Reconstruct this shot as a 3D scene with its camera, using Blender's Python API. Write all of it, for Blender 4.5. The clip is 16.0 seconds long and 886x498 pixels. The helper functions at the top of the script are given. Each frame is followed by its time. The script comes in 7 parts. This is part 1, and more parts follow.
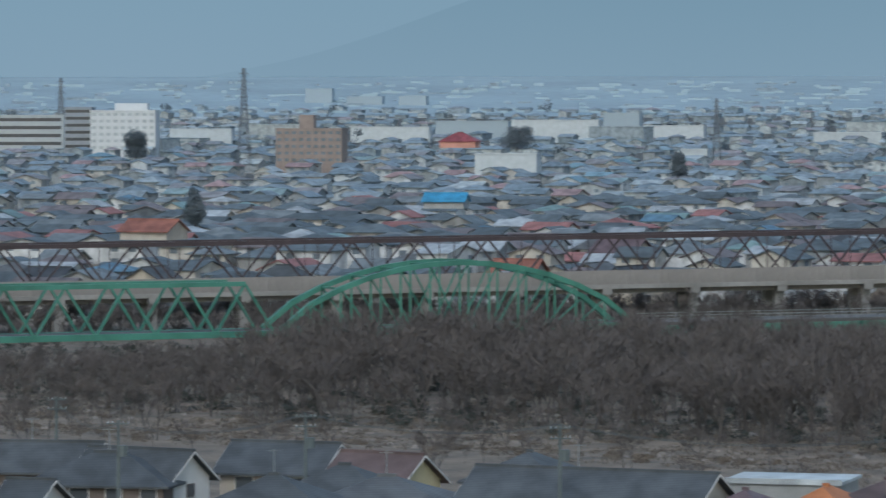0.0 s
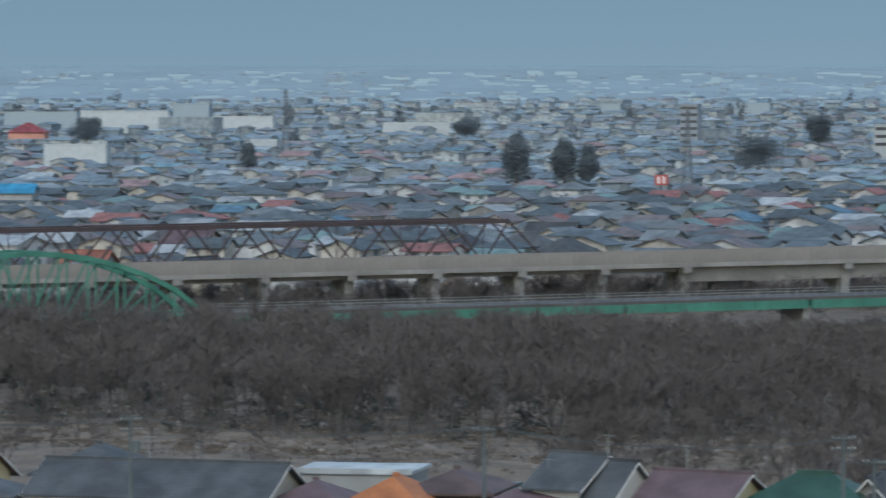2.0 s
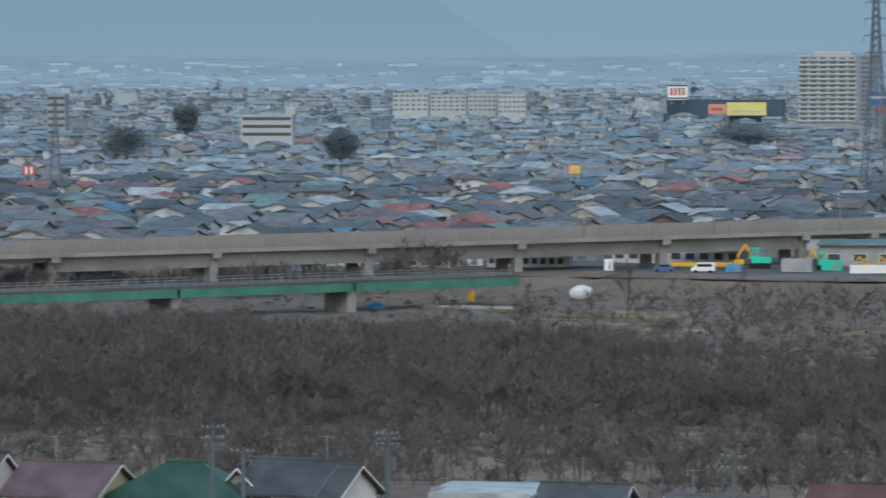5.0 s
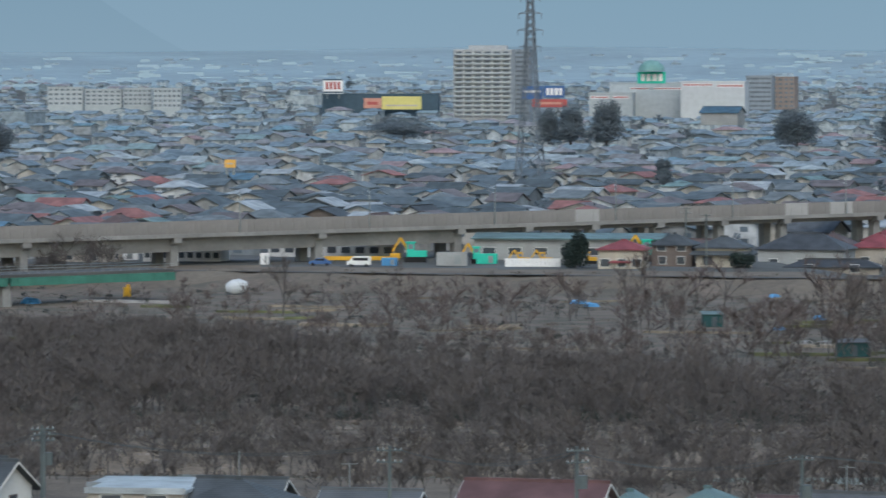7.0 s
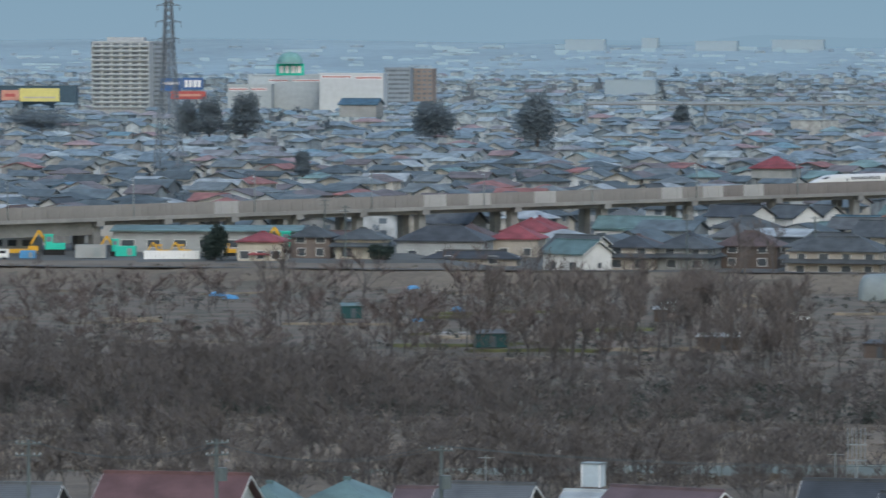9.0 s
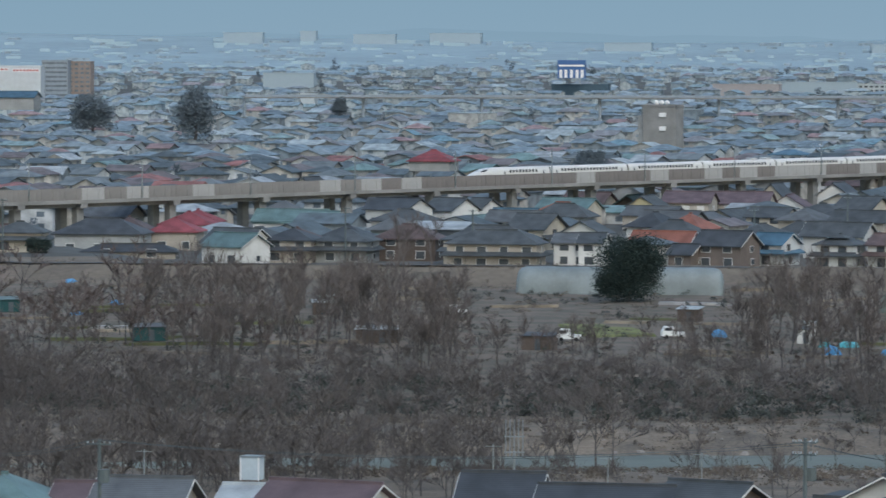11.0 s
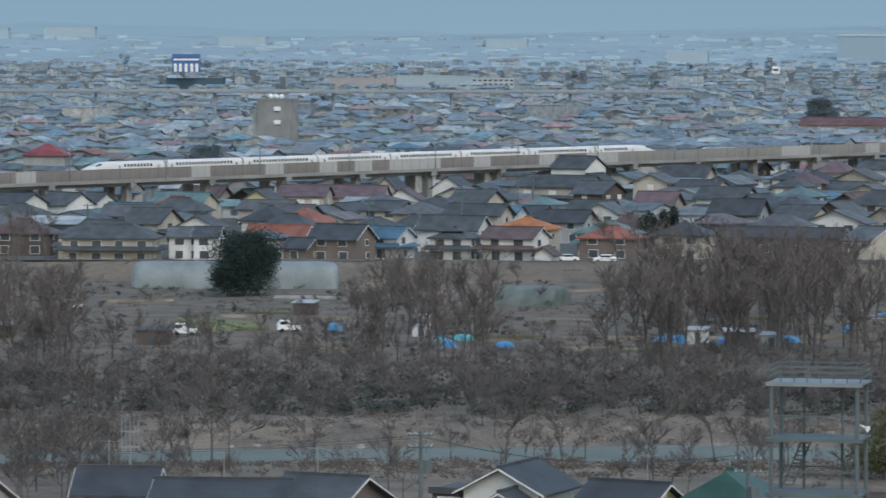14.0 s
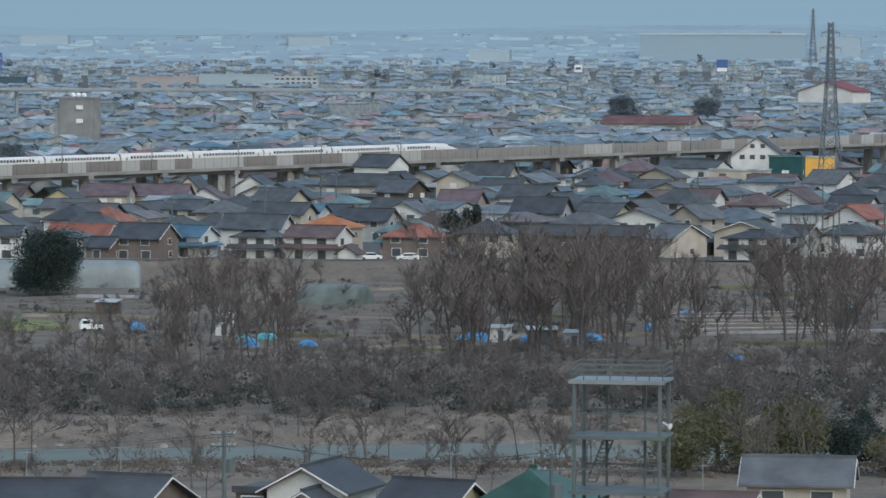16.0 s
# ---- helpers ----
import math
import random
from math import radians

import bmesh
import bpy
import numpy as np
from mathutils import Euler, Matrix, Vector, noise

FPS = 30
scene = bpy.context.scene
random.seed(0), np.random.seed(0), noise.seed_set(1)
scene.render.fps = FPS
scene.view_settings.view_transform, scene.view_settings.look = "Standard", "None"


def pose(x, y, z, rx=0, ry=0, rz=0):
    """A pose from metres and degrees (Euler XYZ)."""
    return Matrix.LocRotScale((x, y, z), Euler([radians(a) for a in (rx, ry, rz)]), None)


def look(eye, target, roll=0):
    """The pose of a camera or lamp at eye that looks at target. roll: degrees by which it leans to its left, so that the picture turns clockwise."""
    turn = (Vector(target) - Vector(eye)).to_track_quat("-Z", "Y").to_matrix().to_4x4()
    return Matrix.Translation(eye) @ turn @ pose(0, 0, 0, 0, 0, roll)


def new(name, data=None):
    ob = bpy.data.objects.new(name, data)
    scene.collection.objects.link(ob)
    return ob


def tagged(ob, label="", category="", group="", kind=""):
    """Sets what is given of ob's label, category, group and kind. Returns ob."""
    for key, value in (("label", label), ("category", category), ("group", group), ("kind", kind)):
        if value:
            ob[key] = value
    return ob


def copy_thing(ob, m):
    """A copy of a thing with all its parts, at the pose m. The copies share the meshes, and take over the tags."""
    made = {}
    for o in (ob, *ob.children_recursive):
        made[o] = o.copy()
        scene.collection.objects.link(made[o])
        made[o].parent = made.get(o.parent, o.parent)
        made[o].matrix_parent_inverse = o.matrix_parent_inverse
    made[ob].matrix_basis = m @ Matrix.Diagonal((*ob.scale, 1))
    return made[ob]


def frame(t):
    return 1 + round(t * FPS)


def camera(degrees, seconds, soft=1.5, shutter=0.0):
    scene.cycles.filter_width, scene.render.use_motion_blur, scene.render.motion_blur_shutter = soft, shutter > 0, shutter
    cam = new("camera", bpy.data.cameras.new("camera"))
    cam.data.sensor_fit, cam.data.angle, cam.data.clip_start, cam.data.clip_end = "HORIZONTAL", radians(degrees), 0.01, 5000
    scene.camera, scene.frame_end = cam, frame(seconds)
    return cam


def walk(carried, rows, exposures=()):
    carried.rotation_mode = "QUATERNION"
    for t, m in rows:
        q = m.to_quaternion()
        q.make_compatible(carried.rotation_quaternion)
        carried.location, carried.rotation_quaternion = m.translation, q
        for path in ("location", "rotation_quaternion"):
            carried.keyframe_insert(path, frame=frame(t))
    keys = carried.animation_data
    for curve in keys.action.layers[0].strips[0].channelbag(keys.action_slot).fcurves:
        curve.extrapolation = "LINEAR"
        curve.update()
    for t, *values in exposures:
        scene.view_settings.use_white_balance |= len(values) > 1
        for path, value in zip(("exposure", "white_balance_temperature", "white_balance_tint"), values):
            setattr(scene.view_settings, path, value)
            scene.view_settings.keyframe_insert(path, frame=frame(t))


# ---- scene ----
# One camera on a hilltop, panning to the right along a railway viaduct beyond a river.
EYE_Z = 40.0
cam = camera(11.194, 16.0, soft=1.45, shutter=0.45)
# seconds, heading to the right of north, pitch, roll (degrees)
ROWS = [
    (0.0, -0.000, -1.940, -0.060),
    (0.5, 1.223, -1.959, -0.130),
    (1.0, 2.438, -1.994, -0.122),
    (1.5, 3.875, -2.038, -0.062),
    (2.0, 5.449, -2.064, -0.071),
    (2.5, 6.933, -2.077, -0.060),
    (3.0, 8.303, -2.100, -0.106),
    (3.5, 9.638, -2.125, -0.079),
    (4.0, 10.982, -2.150, -0.103),
    (4.5, 12.257, -2.176, -0.077),
    (7.0, 17.812, -2.276, 0.001),
    (7.5, 18.903, -2.300, 0.008),
    (8.0, 20.012, -2.325, 0.011),
    (8.5, 21.227, -2.356, 0.018),
    (9.0, 22.387, -2.377, 0.024),
    (9.5, 23.634, -2.407, 0.013),
    (10.0, 24.913, -2.428, 0.004),
    (12.5, 28.941, -2.490, 0.180),
    (13.0, 29.955, -2.500, 0.079),
    (13.5, 30.842, -2.516, 0.096),
    (14.0, 31.594, -2.527, 0.122),
    (14.5, 32.342, -2.543, 0.087),
    (15.0, 33.068, -2.547, 0.144),
    (15.5, 33.663, -2.545, 0.149),
    (16.0, 34.092, -2.540, 0.127),
]
walk(cam, [(t, pose(0, 0, EYE_Z, 90 + pitch, 0, -yaw) @ pose(0, 0, 0, 0, 0, roll)) for t, yaw, pitch, roll in ROWS],
     exposures=((0.0, 0.12, 6340, 7.2), (4.0, 0.17, 6380, 7.7), (9.0, 0.22, 6400, 7.9), (13.0, 0.25, 6400, 7.6), (16.0, 0.30, 6420, 7.6)))

# ---------------------------------------------------------------- light
world = bpy.data.worlds.new("overcast_sky")
scene.world = world
world.use_nodes = True
wn = world.node_tree
sky = wn.nodes.new("ShaderNodeTexSky")
sky.sky_type, sky.sun_disc = "NISHITA", False
sky.sun_elevation, sky.sun_rotation = radians(42), radians(191)
sky.air_density, sky.dust_density, sky.ozone_density = 1.6, 2.2, 2.5
background = wn.nodes["Background"]
background.inputs["Strength"].default_value = 0.175
wn.links.new(sky.outputs[0], background.inputs[0])

sun_data = bpy.data.lights.new("sun", "SUN")
sun_data.energy, sun_data.angle, sun_data.color = 0.6, radians(25), (0.92, 0.97, 1.0)
sun = new("sun", sun_data)
sun.matrix_world = look((-75, -380, 420), (0, 0, 40))

# ---------------------------------------------------------------- materials
MATS = {}


def material(name, color, rough=0.85, metal=0.0, scale=1.0, vary=0.25, fine=0.12, bump=0.15, each=0.0, second=None,
             stripes=0.0, stripe_axis="Z", spec=0.3, emit=0.0):
    """A painted or natural surface: broad stains, fine grain, relief; each: how far single objects differ."""
    if name in MATS:
        return MATS[name]
    m = bpy.data.materials.new(name)
    m.use_nodes = True
    n, l = m.node_tree.nodes, m.node_tree.links
    b = n["Principled BSDF"]
    b.inputs["Roughness"].default_value, b.inputs["Metallic"].default_value = rough, metal
    b.inputs["Specular IOR Level"].default_value = spec
    co = n.new("ShaderNodeTexCoord")
    broad, grain = n.new("ShaderNodeTexNoise"), n.new("ShaderNodeTexNoise")
    broad.inputs["Scale"].default_value, broad.inputs["Detail"].default_value = 0.35 * scale, 4
    grain.inputs["Scale"].default_value, grain.inputs["Detail"].default_value = 4.0 * scale, 5
    for k in (broad, grain):
        l.new(co.outputs["Object"], k.inputs["Vector"])
    ramp = n.new("ShaderNodeMapRange")
    ramp.inputs["From Min"].default_value, ramp.inputs["From Max"].default_value = 0.35, 0.65
    l.new(broad.outputs["Fac"], ramp.inputs["Value"])
    mix = n.new("ShaderNodeMix")
    mix.data_type = "RGBA"
    other = second or tuple(c * (1 - 1.6 * vary) for c in color)
    mix.inputs["A"].default_value, mix.inputs["B"].default_value = (*color, 1), (*other, 1)
    l.new(ramp.outputs["Result"], mix.inputs["Factor"])
    hsv = n.new("ShaderNodeHueSaturation")
    l.new(mix.outputs["Result"], hsv.inputs["Color"])
    val = n.new("ShaderNodeMath")
    val.operation = "MULTIPLY_ADD"
    val.inputs[1].default_value, val.inputs[2].default_value = 2 * fine, 1 - fine
    l.new(grain.outputs["Fac"], val.inputs[0])
    last = val
    if each:
        info = n.new("ShaderNodeObjectInfo")
        island = n.new("ShaderNodeNewGeometry")
        add = n.new("ShaderNodeMath")
        add.operation = "ADD"
        l.new(info.outputs["Random"], add.inputs[0])
        l.new(island.outputs["Random Per Island"], add.inputs[1])
        spread = n.new("ShaderNodeMath")
        spread.operation = "MULTIPLY_ADD"
        spread.inputs[1].default_value, spread.inputs[2].default_value = each, 1 - each
        l.new(add.outputs[0], spread.inputs[0])
        both = n.new("ShaderNodeMath")
        both.operation = "MULTIPLY"
        l.new(val.outputs[0], both.inputs[0]), l.new(spread.outputs[0], both.inputs[1])
        last = both
    if stripes:
        wave = n.new("ShaderNodeTexWave")
        wave.bands_direction = stripe_axis
        wave.inputs["Scale"].default_value = 2.2 * stripes
        wave.inputs["Distortion"].default_value = 0.4
        l.new(co.outputs["Object"], wave.inputs["Vector"])
        dark = n.new("ShaderNodeMath")
        dark.operation = "MULTIPLY_ADD"
        dark.inputs[1].default_value, dark.inputs[2].default_value = 0.26, 0.85
        l.new(wave.outputs["Fac"], dark.inputs[0])
        both = n.new("ShaderNodeMath")
        both.operation = "MULTIPLY"
        l.new(last.outputs[0], both.inputs[0]), l.new(dark.outputs[0], both.inputs[1])
        last = both
    l.new(last.outputs[0], hsv.inputs["Value"])
    l.new(hsv.outputs["Color"], b.inputs["Base Color"])
    if bump:
        bp = n.new("ShaderNodeBump")
        bp.inputs["Strength"].default_value, bp.inputs["Distance"].default_value = bump, 0.05
        l.new(grain.outputs["Fac"], bp.inputs["Height"])
        l.new(bp.outputs["Normal"], b.inputs["Normal"])
    MATS[name] = m
    return m


ROOFS = {
    "slate": material("slate_blue_tile", (0.080, 0.091, 0.100), 0.7, each=0.22, stripes=1.1, spec=0.25),
    "grey": material("grey_tile", (0.115, 0.125, 0.135), 0.65, each=0.22, stripes=1.1, spec=0.25),
    "dark": material("charcoal_tile", (0.06, 0.067, 0.076), 0.6, each=0.25, stripes=1.1),
    "brown": material("brown_sheet_roof", (0.118, 0.086, 0.084), 0.65, each=0.25, stripes=1.3, stripe_axis="X"),
    "plum": material("plum_sheet_roof", (0.135, 0.098, 0.108), 0.65, each=0.15, stripes=1.3, stripe_axis="X"),
    "red": material("crimson_sheet_roof", (0.24, 0.065, 0.075), 0.65, each=0.2, stripes=1.2, stripe_axis="X"),
    "rust": material("rust_red_sheet_roof", (0.26, 0.108, 0.08), 0.65, each=0.2, stripes=1.2, stripe_axis="X"),
    "maroon": material("maroon_sheet_roof", (0.145, 0.08, 0.08), 0.65, each=0.15, stripes=1.3, stripe_axis="X"),
    "orange": material("orange_sheet_roof", (0.42, 0.165, 0.07), 0.65, stripes=1.2, stripe_axis="X"),
    "blue": material("blue_sheet_roof", (0.07, 0.14, 0.20), 0.6, each=0.25, stripes=1.2, stripe_axis="X"),
    "azure": material("bright_blue_sheet_roof", (0.05, 0.27, 0.46), 0.5, stripes=1.2, stripe_axis="X"),
    "teal": material("weathered_teal_roof", (0.12, 0.19, 0.195), 0.55, each=0.2, stripes=1.2, stripe_axis="X"),
    "green": material("green_sheet_roof", (0.035, 0.085, 0.066), 0.5, each=0.2, stripes=1.2, stripe_axis="X"),
    "jade": material("jade_sheet_roof", (0.06, 0.42, 0.30), 0.5, stripes=1.2, stripe_axis="X"),
    "pale": material("pale_metal_roof", (0.42, 0.46, 0.48), 0.45, each=0.2, stripes=1.2, stripe_axis="X"),
}
WALLS = {
    "white": material("white_render", (0.57, 0.57, 0.555), 0.9, each=0.12, vary=0.1),
    "cream": material("cream_render", (0.45, 0.41, 0.345), 0.9, each=0.15, vary=0.12),
    "beige": material("beige_siding", (0.38, 0.345, 0.30), 0.9, each=0.2, vary=0.12, stripes=1.6),
    "grey": material("grey_siding", (0.30, 0.31, 0.31), 0.9, each=0.2, vary=0.12, stripes=1.6),
    "taupe": material("taupe_siding", (0.17, 0.14, 0.125), 0.9, each=0.15, vary=0.15, stripes=1.6),
    "brown": material("brown_board_wall", (0.115, 0.092, 0.08), 0.9, each=0.2, vary=0.2, stripes=1.8),
    "yellow": material("pale_yellow_render", (0.50, 0.44, 0.28), 0.9, vary=0.1),
    "bright": material("yellow_ochre_panel", (0.75, 0.42, 0.10), 0.8, vary=0.08),
    "pink": material("salmon_render", (0.55, 0.28, 0.22), 0.9, vary=0.12),
    "deepteal": material("dark_teal_panel", (0.015, 0.07, 0.075), 0.6, vary=0.15),
}
GLASS = material("dark_window_glass", (0.07, 0.08, 0.09), 0.12, spec=0.6, vary=0.1, bump=0)
FRAME = material("white_aluminium_frame", (0.6, 0.6, 0.58), 0.5, vary=0.08)
DARKFRAME = material("bronze_window_frame", (0.10, 0.085, 0.075), 0.5, vary=0.08)
CONCRETE = material("grey_concrete", (0.245, 0.245, 0.24), 0.9, scale=0.35, vary=0.18, fine=0.2, each=0.05)
PANEL = material("barrier_concrete", (0.225, 0.216, 0.208), 0.9, scale=0.3, vary=0.16, fine=0.18, each=0.10)
DARKPANEL = material("weathered_barrier_panel", (0.188, 0.173, 0.167), 0.9, scale=0.3, vary=0.16, fine=0.18, each=0.10)
PALEPANEL = material("new_barrier_panel", (0.34, 0.34, 0.335), 0.8, scale=0.4, vary=0.1, each=0.06)
STEEL = material("galvanised_steel", (0.30, 0.33, 0.34), 0.5, 0.6, vary=0.15)
TOWERSTEEL = material("grey_green_tower_paint", (0.12, 0.145, 0.15), 0.6, 0.2, vary=0.15)
PYLONSTEEL = material("weathered_pylon_steel", (0.16, 0.185, 0.21), 0.7, 0.2, vary=0.15)
DARKSTEEL = material("dull_pylon_steel", (0.10, 0.12, 0.135), 0.6, 0.4, vary=0.15)
TRUSSBROWN = material("brown_truss_paint", (0.055, 0.042, 0.047), 0.6, vary=0.2)
BRIDGEGREEN = material("green_bridge_paint", (0.06, 0.205, 0.158), 0.55, vary=0.2, scale=0.6)
TRAINWHITE = material("white_train_paint", (0.58, 0.58, 0.57), 0.3, spec=0.5, vary=0.03, bump=0)
TRAINBAND = material("pale_grey_train_band", (0.50, 0.51, 0.53), 0.3, spec=0.5, vary=0.04, bump=0)
TRAINDARK = material("dark_train_glass", (0.03, 0.035, 0.045), 0.15, spec=0.6, bump=0)
BARK = material("grey_brown_bark", (0.115, 0.105, 0.10), 0.95, vary=0.2, each=0.15)
TWIG = material("bare_winter_twigs", (0.134, 0.115, 0.108), 0.95, vary=0.12, each=0.1)
DARKTWIG = material("dark_winter_twigs", (0.112, 0.100, 0.096), 0.95, vary=0.1, each=0.06)
REDTWIG = material("reddish_winter_twigs", (0.128, 0.102, 0.095), 0.95, vary=0.15, each=0.2)
SCRUB = material("dark_scrub", (0.070, 0.078, 0.072), 0.95, vary=0.2, each=0.1)
EVERGREEN = material("evergreen_leaves", (0.036, 0.052, 0.048), 0.95, vary=0.15, each=0.08, spec=0.08)
# Leaf colour of the town's trees is lightened and blued to stand for haze.
CONIFER = material("haze_lightened_conifer_leaves", (0.12, 0.15, 0.175), 0.9, vary=0.15, each=0.1)
BAMBOO = material("yellow_green_bamboo_leaves", (0.10, 0.102, 0.055), 0.9, vary=0.2, each=0.12)
DRYGRASS = material("dry_grass", (0.152, 0.127, 0.104), 0.95, vary=0.25, each=0.15)
TARP = material("blue_tarpaulin", (0.065, 0.26, 0.51), 0.4, vary=0.15, spec=0.5)
CYANTARP = material("cyan_tarpaulin", (0.07, 0.36, 0.42), 0.4, vary=0.12, spec=0.5)
WHITEPAINT = material("white_vehicle_paint", (0.72, 0.73, 0.72), 0.35, spec=0.5, vary=0.06)
RUBBER = material("black_rubber", (0.02, 0.02, 0.02), 0.8)
MACHINE = material("machine_yellow", (0.62, 0.34, 0.03), 0.5, vary=0.12)
SIGNGREEN = material("sign_green", (0.03, 0.48, 0.35), 0.5, vary=0.06)
SIGNBLUE = material("sign_blue", (0.055, 0.125, 0.29), 0.5, vary=0.08)
SIGNRED = material("sign_red", (0.40, 0.09, 0.085), 0.5, vary=0.08)
SIGNWHITE = material("sign_white", (0.72, 0.72, 0.72), 0.5, vary=0.05)
SIGNYELLOW = material("sign_yellow", (0.62, 0.56, 0.20), 0.5, vary=0.06)
PLASTIC = material("milky_greenhouse_film", (0.215, 0.25, 0.255), 0.5, spec=0.4, vary=0.2, scale=0.6)
NETTING = material("grey_green_netting", (0.15, 0.18, 0.17), 0.9, vary=0.2)
WATERM = material("green_grey_river_water", (0.15, 0.17, 0.152), 0.7, spec=0.1, scale=0.4, vary=0.12, bump=0.05)

G_TOWN = material("town_ground", (0.11, 0.115, 0.115), 0.95, scale=0.12, vary=0.3, fine=0.3, second=(0.075, 0.075, 0.07))
G_FLOOD = material("floodplain_soil", (0.162, 0.130, 0.106), 0.95, scale=0.5, vary=0.3, fine=0.5, second=(0.098, 0.091, 0.072))
G_BANK = material("gravel_and_dry_grass", (0.195, 0.159, 0.123), 0.95, scale=0.5, vary=0.3, fine=0.6, second=(0.11, 0.095, 0.079))
G_LEVEE = material("withered_levee_grass", (0.17, 0.142, 0.11), 0.95, scale=0.2, vary=0.25, fine=0.35, second=(0.12, 0.10, 0.08))
# Foothill colour has the distance haze painted in.
G_HILL = material("haze_blue_foothills", (0.275, 0.36, 0.41), 0.95, scale=0.02, vary=0.09, fine=0.15)
G_ASPHALT = material("asphalt", (0.10, 0.10, 0.10), 0.9, scale=0.3, vary=0.15)
G_GREEN = material("winter_grass_plot", (0.17, 0.185, 0.075), 0.95, scale=0.5, vary=0.3)


# ---------------------------------------------------------------- mesh helpers
class Build:
    """Collects faces for one mesh."""

    def __init__(self):
        self.v, self.f, self.m = [], [], []

    def face(self, pts, mat=0):
        k = len(self.v)
        self.v += [tuple(p) for p in pts]
        self.f.append(tuple(range(k, k + len(pts))))
        self.m.append(mat)

    def prism(self, low, high, mat=0, caps=True):
        """Joins two rings of equal length, the low one counter-clockwise seen from above."""
        k, n = len(self.v), len(low)
        self.v += [tuple(p) for p in low] + [tuple(p) for p in high]
        for i in range(n):
            j = (i + 1) % n
            self.f.append((k + i, k + j, k + n + j, k + n + i))
            self.m.append(mat)
        if caps:
            self.f += [tuple(range(k + n - 1, k - 1, -1)), tuple(range(k + n, k + 2 * n))]
            self.m += [mat, mat]

    def box(self, c, s, mat=0, bevel=0.0):
        x, y, z = c
        a, b, h = s[0] / 2, s[1] / 2, s[2] / 2
        ring = [(-a, -b), (a, -b), (a, b), (-a, b)]
        if bevel:
            e = min(bevel, a * 0.8, b * 0.8)
            ring = [(-a + e, -b), (a - e, -b), (a, -b + e), (a, b - e), (a - e, b), (-a + e, b), (-a, b - e), (-a, -b + e)]
        self.prism([(x + p, y + q, z - h) for p, q in ring], [(x + p, y + q, z + h) for p, q in ring], mat)

    def beam(self, p, q, w, mat=0, n=4, w2=None):
        """A bar from p to q, w thick, tapering to w2."""
        p, q = Vector(p), Vector(q)
        d = (q - p)
        if d.length < 1e-6:
            return
        up = Vector((0, 0, 1)) if abs(d.normalized().z) < 0.95 else Vector((1, 0, 0))
        a = d.cross(up).normalized()
        b = a.cross(d).normalized()
        w2 = w if w2 is None else w2
        off = math.pi / n
        rings = []
        for base, r in ((p, w), (q, w2)):
            rings.append([base + (a * math.cos(off + 2 * math.pi * i / n) + b * math.sin(off + 2 * math.pi * i / n)) * r * 0.707 for i in range(n)])
        self.prism(rings[1], rings[0], mat)

    def tube(self, pts, r, mat=0):
        """One square bar through all the points."""
        k, n = len(self.v), len(pts)
        for x, y, z in pts:
            self.v += [(x - r, y - r, z), (x + r, y - r, z), (x + r, y + r, z), (x - r, y + r, z)]
        for i in range(n - 1):
            for j in range(4):
                p, q = k + 4 * i + j, k + 4 * i + (j + 1) % 4
                self.f.append((p, q, q + 4, p + 4))
                self.m.append(mat)

    def mesh(self, name, mats):
        me = bpy.data.meshes.new(name)
        me.from_pydata(self.v, [], self.f)
        for m in mats:
            me.materials.append(m)
        if len(mats) > 1:
            me.polygons.foreach_set("material_index", self.m)
        me.update()
        return me


def part(name, bm, mats, parent, label="", m=None):
    """One mesh object under a thing or a part."""
    me = bm.mesh(name, mats if isinstance(mats, (list, tuple)) else [mats]) if isinstance(bm, Build) else bm
    ob = new(name, me)
    ob.parent = parent
    if m is not None:
        ob.matrix_basis = m
    return tagged(ob, label)


def thing(name, m, label, category, group="", kind=""):
    ob = new(name)
    ob.matrix_basis = m
    return tagged(ob, label, category, group, kind)


def single(name, bm, mats, label, category, m=None, group="", kind=""):
    ob = new(name, bm.mesh(name, mats if isinstance(mats, (list, tuple)) else [mats]))
    if m is not None:
        ob.matrix_basis = m
    return tagged(ob, label, category, group, kind)


def facing(x, y, z=0.0, turn=0.0):
    """A pose whose front (local -y) looks towards the hilltop, turned by some degrees."""
    return pose(x, y, z, 0, 0, -math.degrees(math.atan2(x, y)) + turn)


def smooth(a, b, x):
    t = min(1.0, max(0.0, (x - a) / (b - a)))
    return t * t * (3 - 2 * t)


# ---------------------------------------------------------------- terrain
RIVER = [(60, 470), (110, 456), (161, 436), (243, 411), (270, 396), (340, 345), (420, 285)]


def river_gap(x, y):
    p, best = Vector((x, y)), 1e9
    for a, b in zip(RIVER, RIVER[1:]):
        a, b = Vector(a), Vector(b)
        t = max(0, min(1, (p - a).dot(b - a) / (b - a).length_squared))
        best = min(best, (p - a - t * (b - a)).length)
    return best


def across(x, y):
    """Distance across the valley: 540 the near bank, 980 the levee."""
    return y + 0.645 * x


